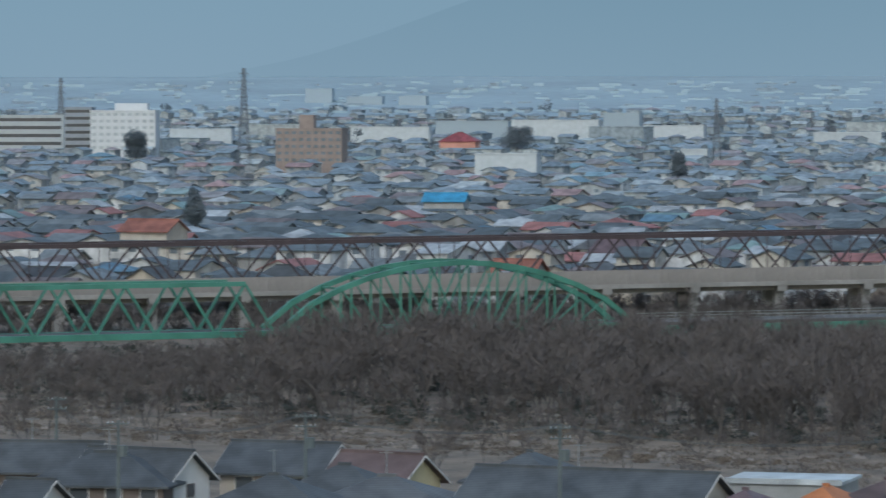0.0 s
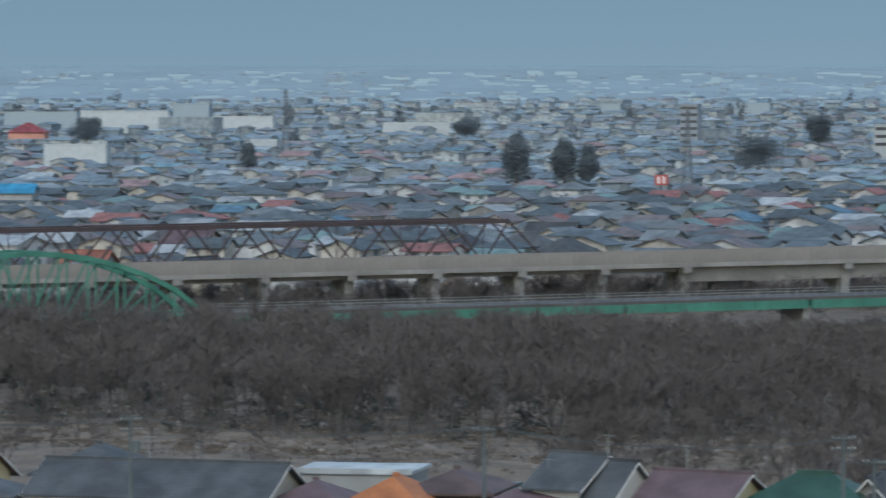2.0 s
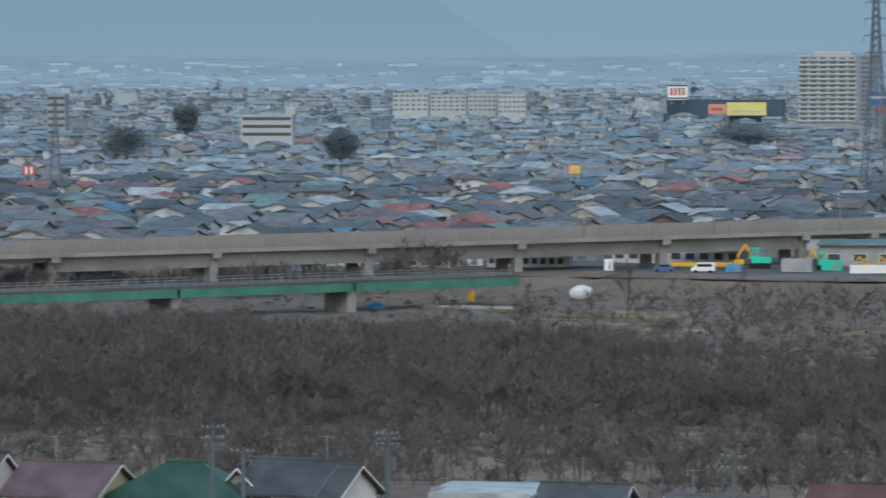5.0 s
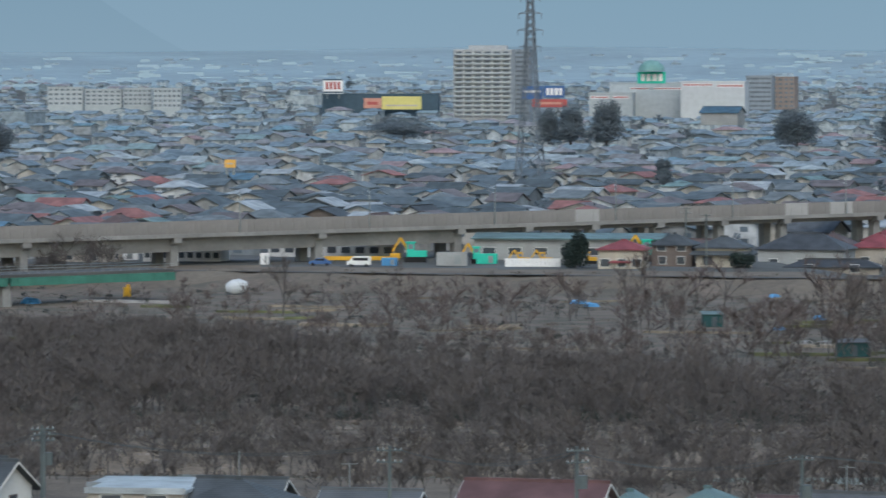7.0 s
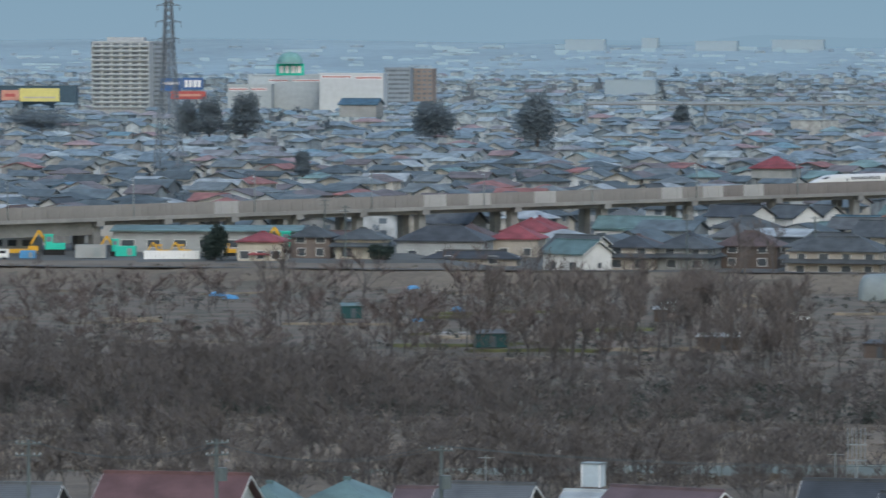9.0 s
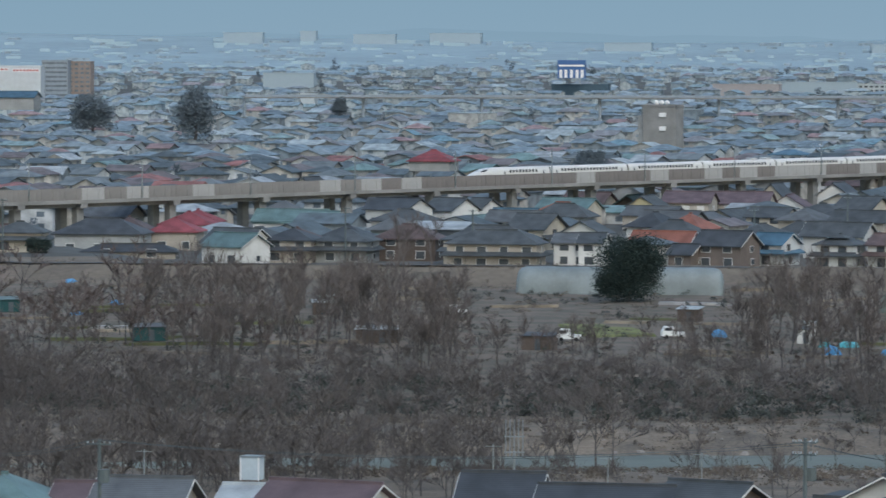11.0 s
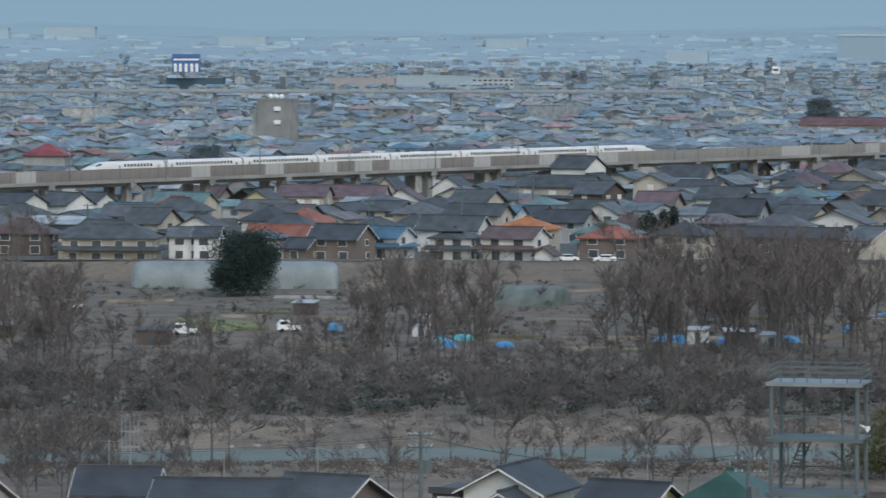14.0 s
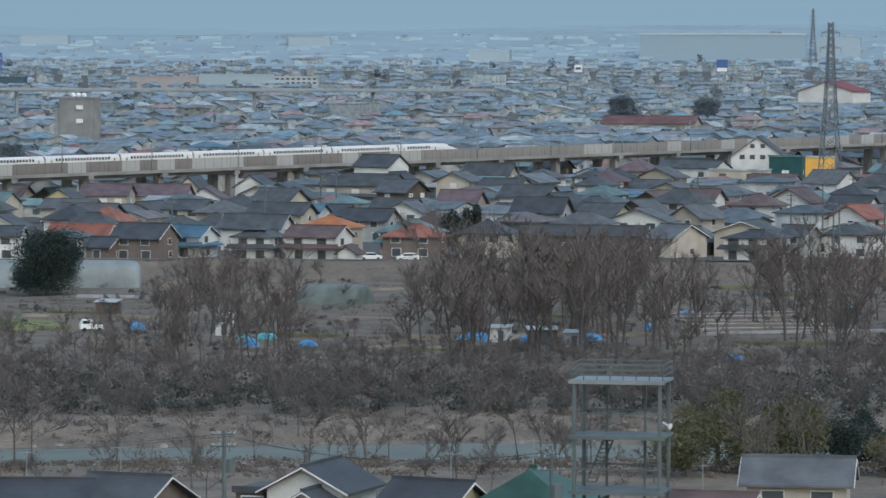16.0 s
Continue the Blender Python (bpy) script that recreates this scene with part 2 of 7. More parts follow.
def height(x, y):
    d, c = math.hypot(x, y), across(x, y)
    if d < 260 or y < 0:
        return 38.0 * (1 - smooth(4, 210, d)) if y > -50 or d < 260 else 0.0
    z = 0.0
    z -= 1.6 * smooth(505, 540, c) * (1 - smooth(962, 972, c))
    z += 3.2 * smooth(1020, 1350, c) * smooth(24, 36, math.degrees(math.atan2(x, y))) * (1 - smooth(1500, 2200, c))
    terrace = 1 - smooth(21.8, 23.0, math.degrees(math.atan2(x, y)))
    z += 1.5 * smooth(964, 976, c) * (1 - smooth(984 + 115 * terrace, 1000 + 145 * terrace, c))
    if c > 1000:
        z += 32.5 * smooth(1300, 5600, d)
        if d > 4000:
            z += (30 + 9 * noise.noise((x * 0.0015, y * 0.0015, 9))) * smooth(4100, 4850, d)
    if 380 < d < 620:
        z -= 2.6 * (1 - smooth(7, 24, river_gap(x, y)))
    return z


def ground():
    azs = [-180 + 6 * i for i in range(28)] + [-12 + 0.5 * i for i in range(118)] + [48 + 6 * i for i in range(22)]
    ds = [0, 5, 15, 30, 60, 100, 150, 200, 260, 320, 360, 390] + [400 + 7 * i for i in range(90)] + [1035, 1060, 1100, 1150, 1200]
    d = 1260
    while d < 4900:
        ds.append(d)
        d *= 1.045
    ds.append(4930)
    b = Build()
    n = len(azs)
    for d in ds:
        for a in azs:
            x, y = d * math.sin(radians(a)), d * math.cos(radians(a))
            z = height(x, y)
            if 500 < d < 1000:
                z += 0.35 * noise.noise((x * 0.05, y * 0.05, 0))
            b.v.append((x, y, z))
    for i in range(len(ds) - 1):
        for j in range(n):
            k = (j + 1) % n
            x, y, _ = b.v[i * n + j]
            c, dd = across(x, y) + 9 * noise.noise((x * 0.03, y * 0.03, 3)), ds[i]
            mat = 0
            if dd > 300 and y > 0:
                if c < 560 + 43 * smooth(4, 16, math.degrees(math.atan2(x, y))):
                    mat = 2
                elif 560 <= c < 962:
                    mat = 1
                elif 962 <= c < 1000:
                    mat = 3
                # the far ring takes the haze-painted foothill colour
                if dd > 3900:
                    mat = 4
            b.f.append((i * n + j, i * n + k, (i + 1) * n + k, (i + 1) * n + j))
            b.m.append(mat)
    ob = single("ground", b, [G_TOWN, G_FLOOD, G_BANK, G_LEVEE, G_HILL], "wide river plain with withered grass, soil and gravel", "ground", kind="structure")
    for p in ob.data.polygons:
        p.use_smooth = True


ground()

w = Build()
left, right = [], []
for i in range(len(RIVER) * 8 - 7):
    k, t = divmod(i, 8)
    a, c = RIVER[min(k, len(RIVER) - 1)], RIVER[min(k + 1, len(RIVER) - 1)]
    x, y = a[0] + (c[0] - a[0]) * t / 8, a[1] + (c[1] - a[1]) * t / 8
    e = 2.5 * noise.noise((x * 0.06, y * 0.06, 7))
    left.append((x - 8 - e, y - 12 - e, -3.0)), right.append((x + 6 + e, y + 9 + e, -3.0))
for i in range(len(left) - 1):
    w.face([left[i], left[i + 1], right[i + 1], right[i]])
single("water", w, WATERM, "shallow grey-green river between gravel banks", "river", kind="structure")

lv = Build()
for i in range(60):
    x0, x1 = 180 + 8 * i, 188 + 8 * i
    lv.face([(x0, 976 - 0.645 * x0, 1.56), (x1, 976 - 0.645 * x1, 1.56), (x1, 980 - 0.645 * x1, 1.56), (x0, 980 - 0.645 * x0, 1.56)])
single("road", lv, G_ASPHALT, "narrow pale asphalt road along the top of the levee", "road", kind="structure")


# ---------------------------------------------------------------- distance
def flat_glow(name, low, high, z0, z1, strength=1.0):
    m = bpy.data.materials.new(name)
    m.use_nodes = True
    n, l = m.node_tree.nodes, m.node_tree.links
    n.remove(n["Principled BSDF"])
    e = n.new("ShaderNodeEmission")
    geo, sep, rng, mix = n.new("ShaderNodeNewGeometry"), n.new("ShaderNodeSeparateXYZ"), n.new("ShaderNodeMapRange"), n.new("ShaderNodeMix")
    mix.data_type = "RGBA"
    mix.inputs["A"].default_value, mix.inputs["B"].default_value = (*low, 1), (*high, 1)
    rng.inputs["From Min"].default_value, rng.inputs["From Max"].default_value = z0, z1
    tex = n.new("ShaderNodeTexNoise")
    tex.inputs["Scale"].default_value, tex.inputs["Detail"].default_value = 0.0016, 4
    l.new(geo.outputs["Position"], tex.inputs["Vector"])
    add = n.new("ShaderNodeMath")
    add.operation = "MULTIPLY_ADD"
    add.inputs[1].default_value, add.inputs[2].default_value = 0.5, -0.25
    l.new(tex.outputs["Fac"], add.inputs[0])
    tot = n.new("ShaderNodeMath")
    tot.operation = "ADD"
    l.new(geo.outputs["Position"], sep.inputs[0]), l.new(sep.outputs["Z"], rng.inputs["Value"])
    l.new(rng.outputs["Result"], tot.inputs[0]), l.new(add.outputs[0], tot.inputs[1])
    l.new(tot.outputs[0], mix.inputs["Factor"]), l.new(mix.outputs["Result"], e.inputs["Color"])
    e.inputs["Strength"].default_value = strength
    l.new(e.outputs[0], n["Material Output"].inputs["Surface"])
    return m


def ridge(name, dist, profile, mat, label, seed, base=0.0):
    b = Build()
    top = []
    for i in range(401):
        a = -30 + 0.25 * i
        h = profile(a) + 7 * noise.fractal((a * 0.5, seed, 0), 1.0, 2.0, 5)
        top.append((a, h))
    for (a, h), (a2, h2) in zip(top, top[1:]):
        p, q = (dist * math.sin(radians(a)), dist * math.cos(radians(a))), (dist * math.sin(radians(a2)), dist * math.cos(radians(a2)))
        b.face([(*p, base), (*q, base), (*q, h2), (*p, h)])
    single(name, b, mat, label, "backdrop", kind="structure")


# Haze of sky and mountains is put into the sheets' glow colour.
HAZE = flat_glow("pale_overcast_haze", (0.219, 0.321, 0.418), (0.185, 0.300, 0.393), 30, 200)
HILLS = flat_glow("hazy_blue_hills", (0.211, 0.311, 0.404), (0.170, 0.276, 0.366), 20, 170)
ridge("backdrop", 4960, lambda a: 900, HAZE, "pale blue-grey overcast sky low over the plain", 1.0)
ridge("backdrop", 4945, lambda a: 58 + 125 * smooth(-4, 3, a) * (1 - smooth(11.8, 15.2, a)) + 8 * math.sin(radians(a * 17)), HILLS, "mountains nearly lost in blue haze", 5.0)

# ---------------------------------------------------------------- viaduct
VA = 0.2537
VDIR, VNOR = Vector((math.cos(VA), math.sin(VA), 0)), Vector((math.sin(VA), -math.cos(VA), 0))   # along to the right; towards the hill
VO = Vector((321.7, 884.0, 11.11))


def via(s, out=0.0, up=0.0):
    """A point on the viaduct: s along, out towards the river from the near barrier's face, up from the barrier's top."""
    p = VO + VDIR * s + VNOR * out
    return Vector((p.x, p.y, VO.z + 0.0078 * s + up))


def vbox(b, s0, s1, o0, o1, u0, u1, mat=0):
    """A block along the viaduct."""
    low = [via(s0, o1, u0), via(s1, o1, u0), via(s1, o0, u0), via(s0, o0, u0)]
    high = [via(s0, o1, u1), via(s1, o1, u1), via(s1, o0, u1), via(s0, o0, u1)]
    b.prism(low, high, mat)


viaduct = thing("railway_viaduct", Matrix.Identity(4), "long grey concrete railway viaduct on square piers", "viaduct")
S0, S1 = -640, 900
b = Build()
vbox(b, S0, S1, -11.4, -0.2, -2.9, -2.15)                        # deck slab
part("deck", b, CONCRETE, viaduct, "concrete deck slab")
b = Build()
vbox(b, S0, S1, -0.05, 0.35, -3.3, -2.55)                       # near edge beam
part("edge_beam", b, CONCRETE, viaduct)
b = Build()
vbox(b, S0, S1, -11.6, -11.3, -2.8, -0.6)
part("far_barrier", b, CONCRETE, viaduct)
for k in range(2):
    b = Build()
    for r in (0.0, 1.43):
        vbox(b, S0, S1, -3.2 - 4.3 * k - r - 0.05, -3.2 - 4.3 * k - r + 0.05, -2.15, -1.97)
    part("rail_track", b, DARKSTEEL, viaduct, "dull steel rails on a slab track")
random.seed(11)
shapes = {}
for i in range(int((S1 - S0) / 6)):
    s = S0 + 6 * i
    wide = 5.97
    if "p" not in shapes:
        pb = Build()
        pb.box((0, 0, 0), (wide, 0.2, 2.55))
        for e in (-1.5, 1.5):
            pb.box((e, -0.13, 0), (0.16, 0.08, 2.5))
        shapes["p"] = pb.mesh("barrier_panel", [PANEL])
        shapes["q"] = shapes["p"].copy()
        shapes["q"].materials[0] = PALEPANEL
        shapes["r"] = shapes["p"].copy()
        shapes["r"].materials[0] = DARKPANEL
    key = "p"
    if (s > 30 and random.random() < 0.12) or (-50 < s < 0 and random.random() < 0.2) or (s > 260 and random.random() < 0.12):
        key = "q"
    elif 120 < s < 330:
        key = "q" if random.random() < 0.22 else "r"
    c = via(s + 3, -0.12, -1.275)
    part("barrier_panel", shapes[key], None, viaduct, m=Matrix.Translation(c) @ pose(0, 0, 0, 0, 0, math.degrees(VA)) @ pose(0, 0, 0, 0, -math.degrees(math.atan(0.0078)), 0))
# girders and piers
pier_at = []
s = S0 + 8
while s < S1:
    pier_at.append(s)
    s += 33 if -215 < s < -40 else 16.5 if s < 30 else 25
for s0, s1 in zip(pier_at, pier_at[1:]):
    deep = 2.9 if s1 - s0 > 30 else 1.0
    b = Build()
    lo = [via(s0 + 0.2, -1.7, -3.2 - deep), via(s1 - 0.2, -1.7, -3.2 - deep), via(s1 - 0.2, -9.7, -3.2 - deep), via(s0 + 0.2, -9.7, -3.2 - deep)]
    hi = [via(s0 + 0.2, -0.9, -2.32), via(s1 - 0.2, -0.9, -2.32), via(s1 - 0.2, -10.6, -2.32), via(s0 + 0.2, -10.6, -2.32)]
    b.prism(lo, hi)
    part("girder", b, CONCRETE, viaduct)
for s in pier_at:
    g = via(s, -5)
    foot = height(g.x, g.y) - 0.4
    for o in (-2.2, -8.2):
        b = Build()
        c = via(s, o)
        low = [(c + VDIR * p + VNOR * q).to_tuple()[:2] + (foot,) for p, q in ((-0.85, 1.0), (0.85, 1.0), (0.85, -1.0), (-0.85, -1.0))]
        top = via(s, 0, -4.0).z
        b.prism(low, [(x, y, top) for x, y, _ in low])
        part("pier", b, CONCRETE, viaduct)
    b = Build()
    vbox(b, s - 0.9, s + 0.9, -10.8, 0.25, -4.3, -3.3)
    part("pier_cap", b, CONCRETE, viaduct)

# overhead line masts
mast = None
for i in range(int((S1 + 100) / 30)):
    s = -90 + 30 * i
    base = via(s, 0.15, -1.0)
    m = Matrix.Translation(base) @ pose(0, 0, 0, 0, 0, math.degrees(VA))
    if mast is None:
        mast = thing("catenary_mast", m, "slim galvanised overhead-line mast beside the track", "mast", "masts along the viaduct")
        b = Build()
        b.beam((0, 0, -1.6), (0, 0, 6.8), 0.22, w2=0.16)
        part("pole", b, STEEL, mast)
        b = Build()
        b.beam((0, 0, 6.3), (0, 3.0, 6.6), 0.07), b.beam((0, 0, 4.9), (0, 3.0, 5.3), 0.06), b.beam((0, 2.6, 5.25), (0, 2.6, 6.55), 0.05)
        part("bracket_arm", b, STEEL, mast)
        b = Build()
        b.beam((0, 0.25, 5.8), (0, 0.6, 5.85), 0.16, n=6), b.beam((0, 0.25, 4.95), (0, 0.6, 5.0), 0.16, n=6)
        part("insulator", b, SIGNWHITE, mast)
    else:
        copy_thing(mast, m)
for up, out, nm in ((5.1, -3.0, "contact_wire"), (5.9, -3.0, "messenger_wire"), (6.0, 0.3, "feeder_wire")):
    b = Build()
    for i in range(33):
        b.beam(via(-90 + 30 * i, out, up - 1.0), via(-60 + 30 * i, out, up - 1.0), 0.025, n=3)
    single(nm, b, DARKSTEEL, "thin overhead railway wire strung between masts", "wire")


# ---------------------------------------------------------------- brown truss bridge over the tracks
def rail_truss(s0, s1):
    t = thing("railway_truss_bridge", Matrix.Identity(4), "dark brown steel through-truss around the railway tracks", "truss bridge")
    n = 33
    step = (s1 - s0) / n
    for o in (-0.6, -11.0):
        b = Build()
        b.beam(via(s0 + step * 0.6, o, 6.0), via(s1 - step * 0.6, o, 6.0), 0.75)
        part("top_chord", b, TRUSSBROWN, t)
        b = Build()
        b.beam(via(s0, o, -1.7), via(s1, o, -1.7), 0.8)
        part("bottom_chord", b, TRUSSBROWN, t)
        for i in range(n):
            a0, a1, mid = s0 + step * i, s0 + step * (i + 1), s0 + step * (i + 0.5)
            for p in (a0, a1):
                b = Build()
                b.beam(via(p, o, -1.6), via(min(max(mid, s0 + step * 0.6), s1 - step * 0.6), o, 6.0), 0.32)
                part("diagonal", b, TRUSSBROWN, t)
            if i:
                b = Build()
                b.beam(via(a0, o, -1.6), via(a0, o, 6.0), 0.16)
                part("hanger", b, TRUSSBROWN, t)
    for i in range(n + 1):
        p = min(max(s0 + step * i, s0 + step * 0.6), s1 - step * 0.6)
        b = Build()
        b.beam(via(p, -0.6, 6.1), via(p, -11.0, 6.1), 0.3)
        part("cross_brace", b, TRUSSBROWN, t)


rail_truss(-640, -231)

# ---------------------------------------------------------------- green road bridge
BO, BD = Vector((-66.3, 675.3, 4.0)), Vector((269.1, 115.8, 0)).normalized()
BN = Vector((BD.y, -BD.x, 0))


def rb(s, o=0.0, u=0.0):
    p = BO + BD * s + BN * o
    return Vector((p.x, p.y, 4.0 + u))


def road_bridge():
    t = thing("road_bridge", Matrix.Identity(4), "green steel road bridge with truss, arch and plate-girder spans", "bridge")
    b = Build()
    low = [rb(-130, 0.4, -0.5), rb(293, 0.4, -0.5), rb(293, -8.4, -0.5), rb(-130, -8.4, -0.5)]
    b.prism(low, [p + Vector((0, 0, 0.5)) for p in low])
    part("deck", b, G_ASPHALT, t, "dark asphalt road deck")
    # truss span on the left
    for o in (0.0, -8.0):
        for s0, s1, n in ((-130, -64, 7), (-62, 44, 11)):
            step = (s1 - s0) / n
            b = Build()
            b.beam(rb(s0, o, -0.4), rb(s1, o, -0.4), 0.95)
            part("bottom_chord", b, BRIDGEGREEN, t)
            b = Build()
            b.beam(rb(s0 + step / 2, o, 7.3), rb(s1 - step / 2, o, 7.3), 0.7)
            part("top_chord", b, BRIDGEGREEN, t)
            for i in range(n):
                for p in (s0 + step * i, s0 + step * (i + 1)):
                    b = Build()
                    b.beam(rb(p, o, -0.3), rb(s0 + step * (i + 0.5), o, 7.3), 0.38)
                    part("diagonal", b, BRIDGEGREEN, t)
    for i in range(20):
        b = Build()
        b.beam(rb(-125 + i * 8.6, 0, 7.3), rb(-125 + i * 8.6, -8, 7.3), 0.3)
        part("cross_brace", b, BRIDGEGREEN, t)
    # arch span
    s0, s1, rise, n = 45.0, 105.0, 10.0, 12
    for o in (0.0, -8.0):
        pts = [rb(s0 + (s1 - s0) * i / n, o, rise * (1 - (2 * i / n - 1) ** 2) ** 0.8) for i in range(n + 1)]
        b = Build()
        for p, q in zip(pts, pts[1:]):
            b.beam(p, q + (q - p) * 0.02, 0.8)
        part("arch_rib", b, BRIDGEGREEN, t)
        b = Build()
        b.beam(rb(s0, o, -0.4), rb(s1, o, -0.4), 1.1)
        part("bottom_chord", b, BRIDGEGREEN, t)
        for i in range(1, n):
            b = Build()
            b.beam(rb(s0 + (s1 - s0) * i / n, o, -0.2), pts[i], 0.34)
            part("hanger", b, BRIDGEGREEN, t)
            b = Build()
            b.beam(rb(s0 + (s1 - s0) * (i + (1 if i < n / 2 else -1)) / n, o, -0.2), pts[i], 0.24)
            part("diagonal", b, BRIDGEGREEN, t)
    for i in range(2, n - 1):
        f = rise * (1 - (2 * i / n - 1) ** 2) ** 0.8
        b = Build()
        b.beam(rb(s0 + (s1 - s0) * i / n, 0, f), rb(s0 + (s1 - s0) * i / n, -8, f), 0.3)
        part("cross_brace", b, BRIDGEGREEN, t)
    # plate girders on the right
    for k in range(5):
        a, c = 109 + 37 * k, 145.4 + 37 * k
        for o in (0.3, -8.3):
            b = Build()
            lo = [rb(a, o + 0.15, -2.0), rb(c, o + 0.15, -2.0), rb(c, o - 0.15, -2.0), rb(a, o - 0.15, -2.0)]
            b.prism(lo, [p + Vector((0, 0, 1.45)) for p in lo])
            for i in range(12):
                p = rb(a + 1.5 + i * 3.0, o + 0.2, -1.3)
                b.beam(p + Vector((0, 0, -0.65)), p + Vector((0, 0, 0.65)), 0.14)
            part("plate_girder", b, BRIDGEGREEN, t)
    for k in range(8):
        s = (-130, -63, 44.5, 108.5, 145.7, 182.7, 219.7, 256.7)[k]
        b = Build()
        p = rb(s, -4)
        low = [tuple((p + BD * x + BN * y).xy) + (-2.5,) for x, y in ((-0.9, 3.6), (0.9, 3.6), (0.9, -3.6), (-0.9, -3.6))]
        b.prism(low, [(x, y, 2.1) for x, y, _ in low])
        part("pier", b, CONCRETE, t)
    for o in (0.5, -8.5):
        b = Build()
        for i in range(92):
            b.beam(rb(109 + 2 * i, o, 0), rb(109 + 2 * i, o, 1.0), 0.07)
        b.beam(rb(109, o, 1.0), rb(293, o, 1.0), 0.08), b.beam(rb(109, o, 0.55), rb(293, o, 0.55), 0.06)
        part("railing", b, STEEL, t)


road_bridge()


# ---------------------------------------------------------------- train
def car_section(w, h):
    """Outline of a coach, seen from its end, from the lower right round to the lower left."""
    return [(w / 2 - 0.12, 0.25), (w / 2, 1.0), (w / 2, 2.2), (w / 2 - 0.08, 2.75), (w / 2 - 0.34, h - 0.2), (w / 2 - 0.85, h),
            (-w / 2 + 0.85, h), (-w / 2 + 0.34, h - 0.2), (-w / 2 + 0.08, 2.75), (-w / 2, 2.2), (-w / 2, 1.0), (-w / 2 + 0.12, 0.25)]


def coach(x0, x1, parent, nose=0, panto=False):
    sec = car_section(3.38, 3.4)
    stations = [(x0 + 0.25, 1.0, 1.0), (x1 - 0.25, 1.0, 1.0)]
    if nose:
        tip = [(0.0, 1.0, 1.0), (2.2, 0.99, 0.97), (4.0, 0.95, 0.86), (5.6, 0.88, 0.68), (7.0, 0.76, 0.52), (8.2, 0.56, 0.40), (9.0, 0.25, 0.28)]
        start = x1 - 9.2 if nose > 0 else x0 + 9.2
        body = [(start + nose * d, sw, sh) for d, sw, sh in tip]
        stations = ([(x0 + 0.25, 1, 1)] + body) if nose > 0 else (list(reversed(body)) + [(x1 - 0.25, 1, 1)])
    b = Build()
    rings = [[(x, y * sw, 0.25 + (z - 0.25) * sh) for y, z in sec] for x, sw, sh in stations]
    k = len(sec)
    for r in rings:
        b.v += r
    for i in range(len(rings) - 1):
        for j in range(k):
            n = (j + 1) % k
            b.f.append((i * k + j, (i + 1) * k + j, (i + 1) * k + n, i * k + n))
            low = sec[j][1] < 1.05 and sec[n][1] < 1.05
            b.m.append(1 if low else 0)
    b.f += [tuple(range(k)), tuple(range((len(rings) - 1) * k + k - 1, (len(rings) - 1) * k - 1, -1))]
    b.m += [0, 0]
    me = b.mesh("coach_body", [TRAINWHITE, TRAINBAND])
    body_ob = part("coach_body", me, None, parent)
    a, c = (x0 + 1.2, x1 - 1.2)
    if nose > 0:
        c = x1 - 10.5
    if nose < 0:
        a = x0 + 10.5
    wm = shapes.get("tw")
    if wm is None:
        wb = Build()
        wb.box((0, 0, 0), (0.62, 0.06, 0.66), bevel=0.02)
        wm = shapes["tw"] = wb.mesh("coach_window", [TRAINDARK])
        db = Build()
        db.box((0, 0, 0), (0.75, 0.03, 1.85))
        db.box((0, -0.02, 0.35), (0.28, 0.03, 0.6), 1)
        shapes["td"] = db.mesh("coach_door", [TRAINBAND, TRAINDARK])
    x = a + 2.6
    while x < c - 2.4:
        part("coach_window", wm, None, body_ob, m=pose(x, -1.685, 2.5, -8, 0, 0))
        x += 1.02
    for x in (a + 0.9, c - 0.9):
        part("coach_door", shapes["td"], None, body_ob, m=pose(x, -1.70, 1.75))
    if nose:
        wb = Build()
        e = x1 - 9.2 if nose > 0 else x0 + 9.2
        wb.face([(e + nose * 3.0, -1.0, 3.16), (e + nose * 4.9, -0.95, 2.66), (e + nose * 4.9, 0.95, 2.66), (e + nose * 3.0, 1.0, 3.16)])
        wb.face([(e + nose * 3.2, -1.56, 2.72), (e + nose * 4.9, -1.46, 2.4), (e + nose * 4.9, -1.18, 2.62), (e + nose * 3.2, -1.28, 3.04)])
        part("windscreen", wb, TRAINDARK, body_ob)
        wb = Build()
        wb.box((e + nose * 6.6, -1.25, 1.75), (0.9, 0.12, 0.22))
        part("headlight", wb, SIGNWHITE, body_ob)
    if panto:
        wb = Build()
        for q in (-2.4, 2.4):
            wb.box(((x0 + x1) / 2 + 8 + q, 0, 3.62), (2.2, 2.5, 0.5), bevel=0.5)
        part("pantograph_cover", wb, TRAINBAND, body_ob)
        wb = Build()
        mx = (x0 + x1) / 2 + 8
        wb.beam((mx - 0.6, 0, 3.4), (mx + 0.5, 0, 4.2), 0.08), wb.beam((mx + 0.5, 0, 4.2), (mx - 0.1, 0, 4.7), 0.07), wb.beam((mx - 0.1, -0.8, 4.7), (mx - 0.1, 0.8, 4.7), 0.08)
        part("pantograph", wb, DARKSTEEL, body_ob)
    for bx in (x0 + 3.8 if nose >= 0 else x0 + 6.5, x1 - 3.8 if nose <= 0 else x1 - 6.5):
        wb = Build()
        wb.box((bx, 0, 0.45), (3.4, 2.4, 0.5), bevel=0.2)
        part("bogie", wb, DARKSTEEL, body_ob)


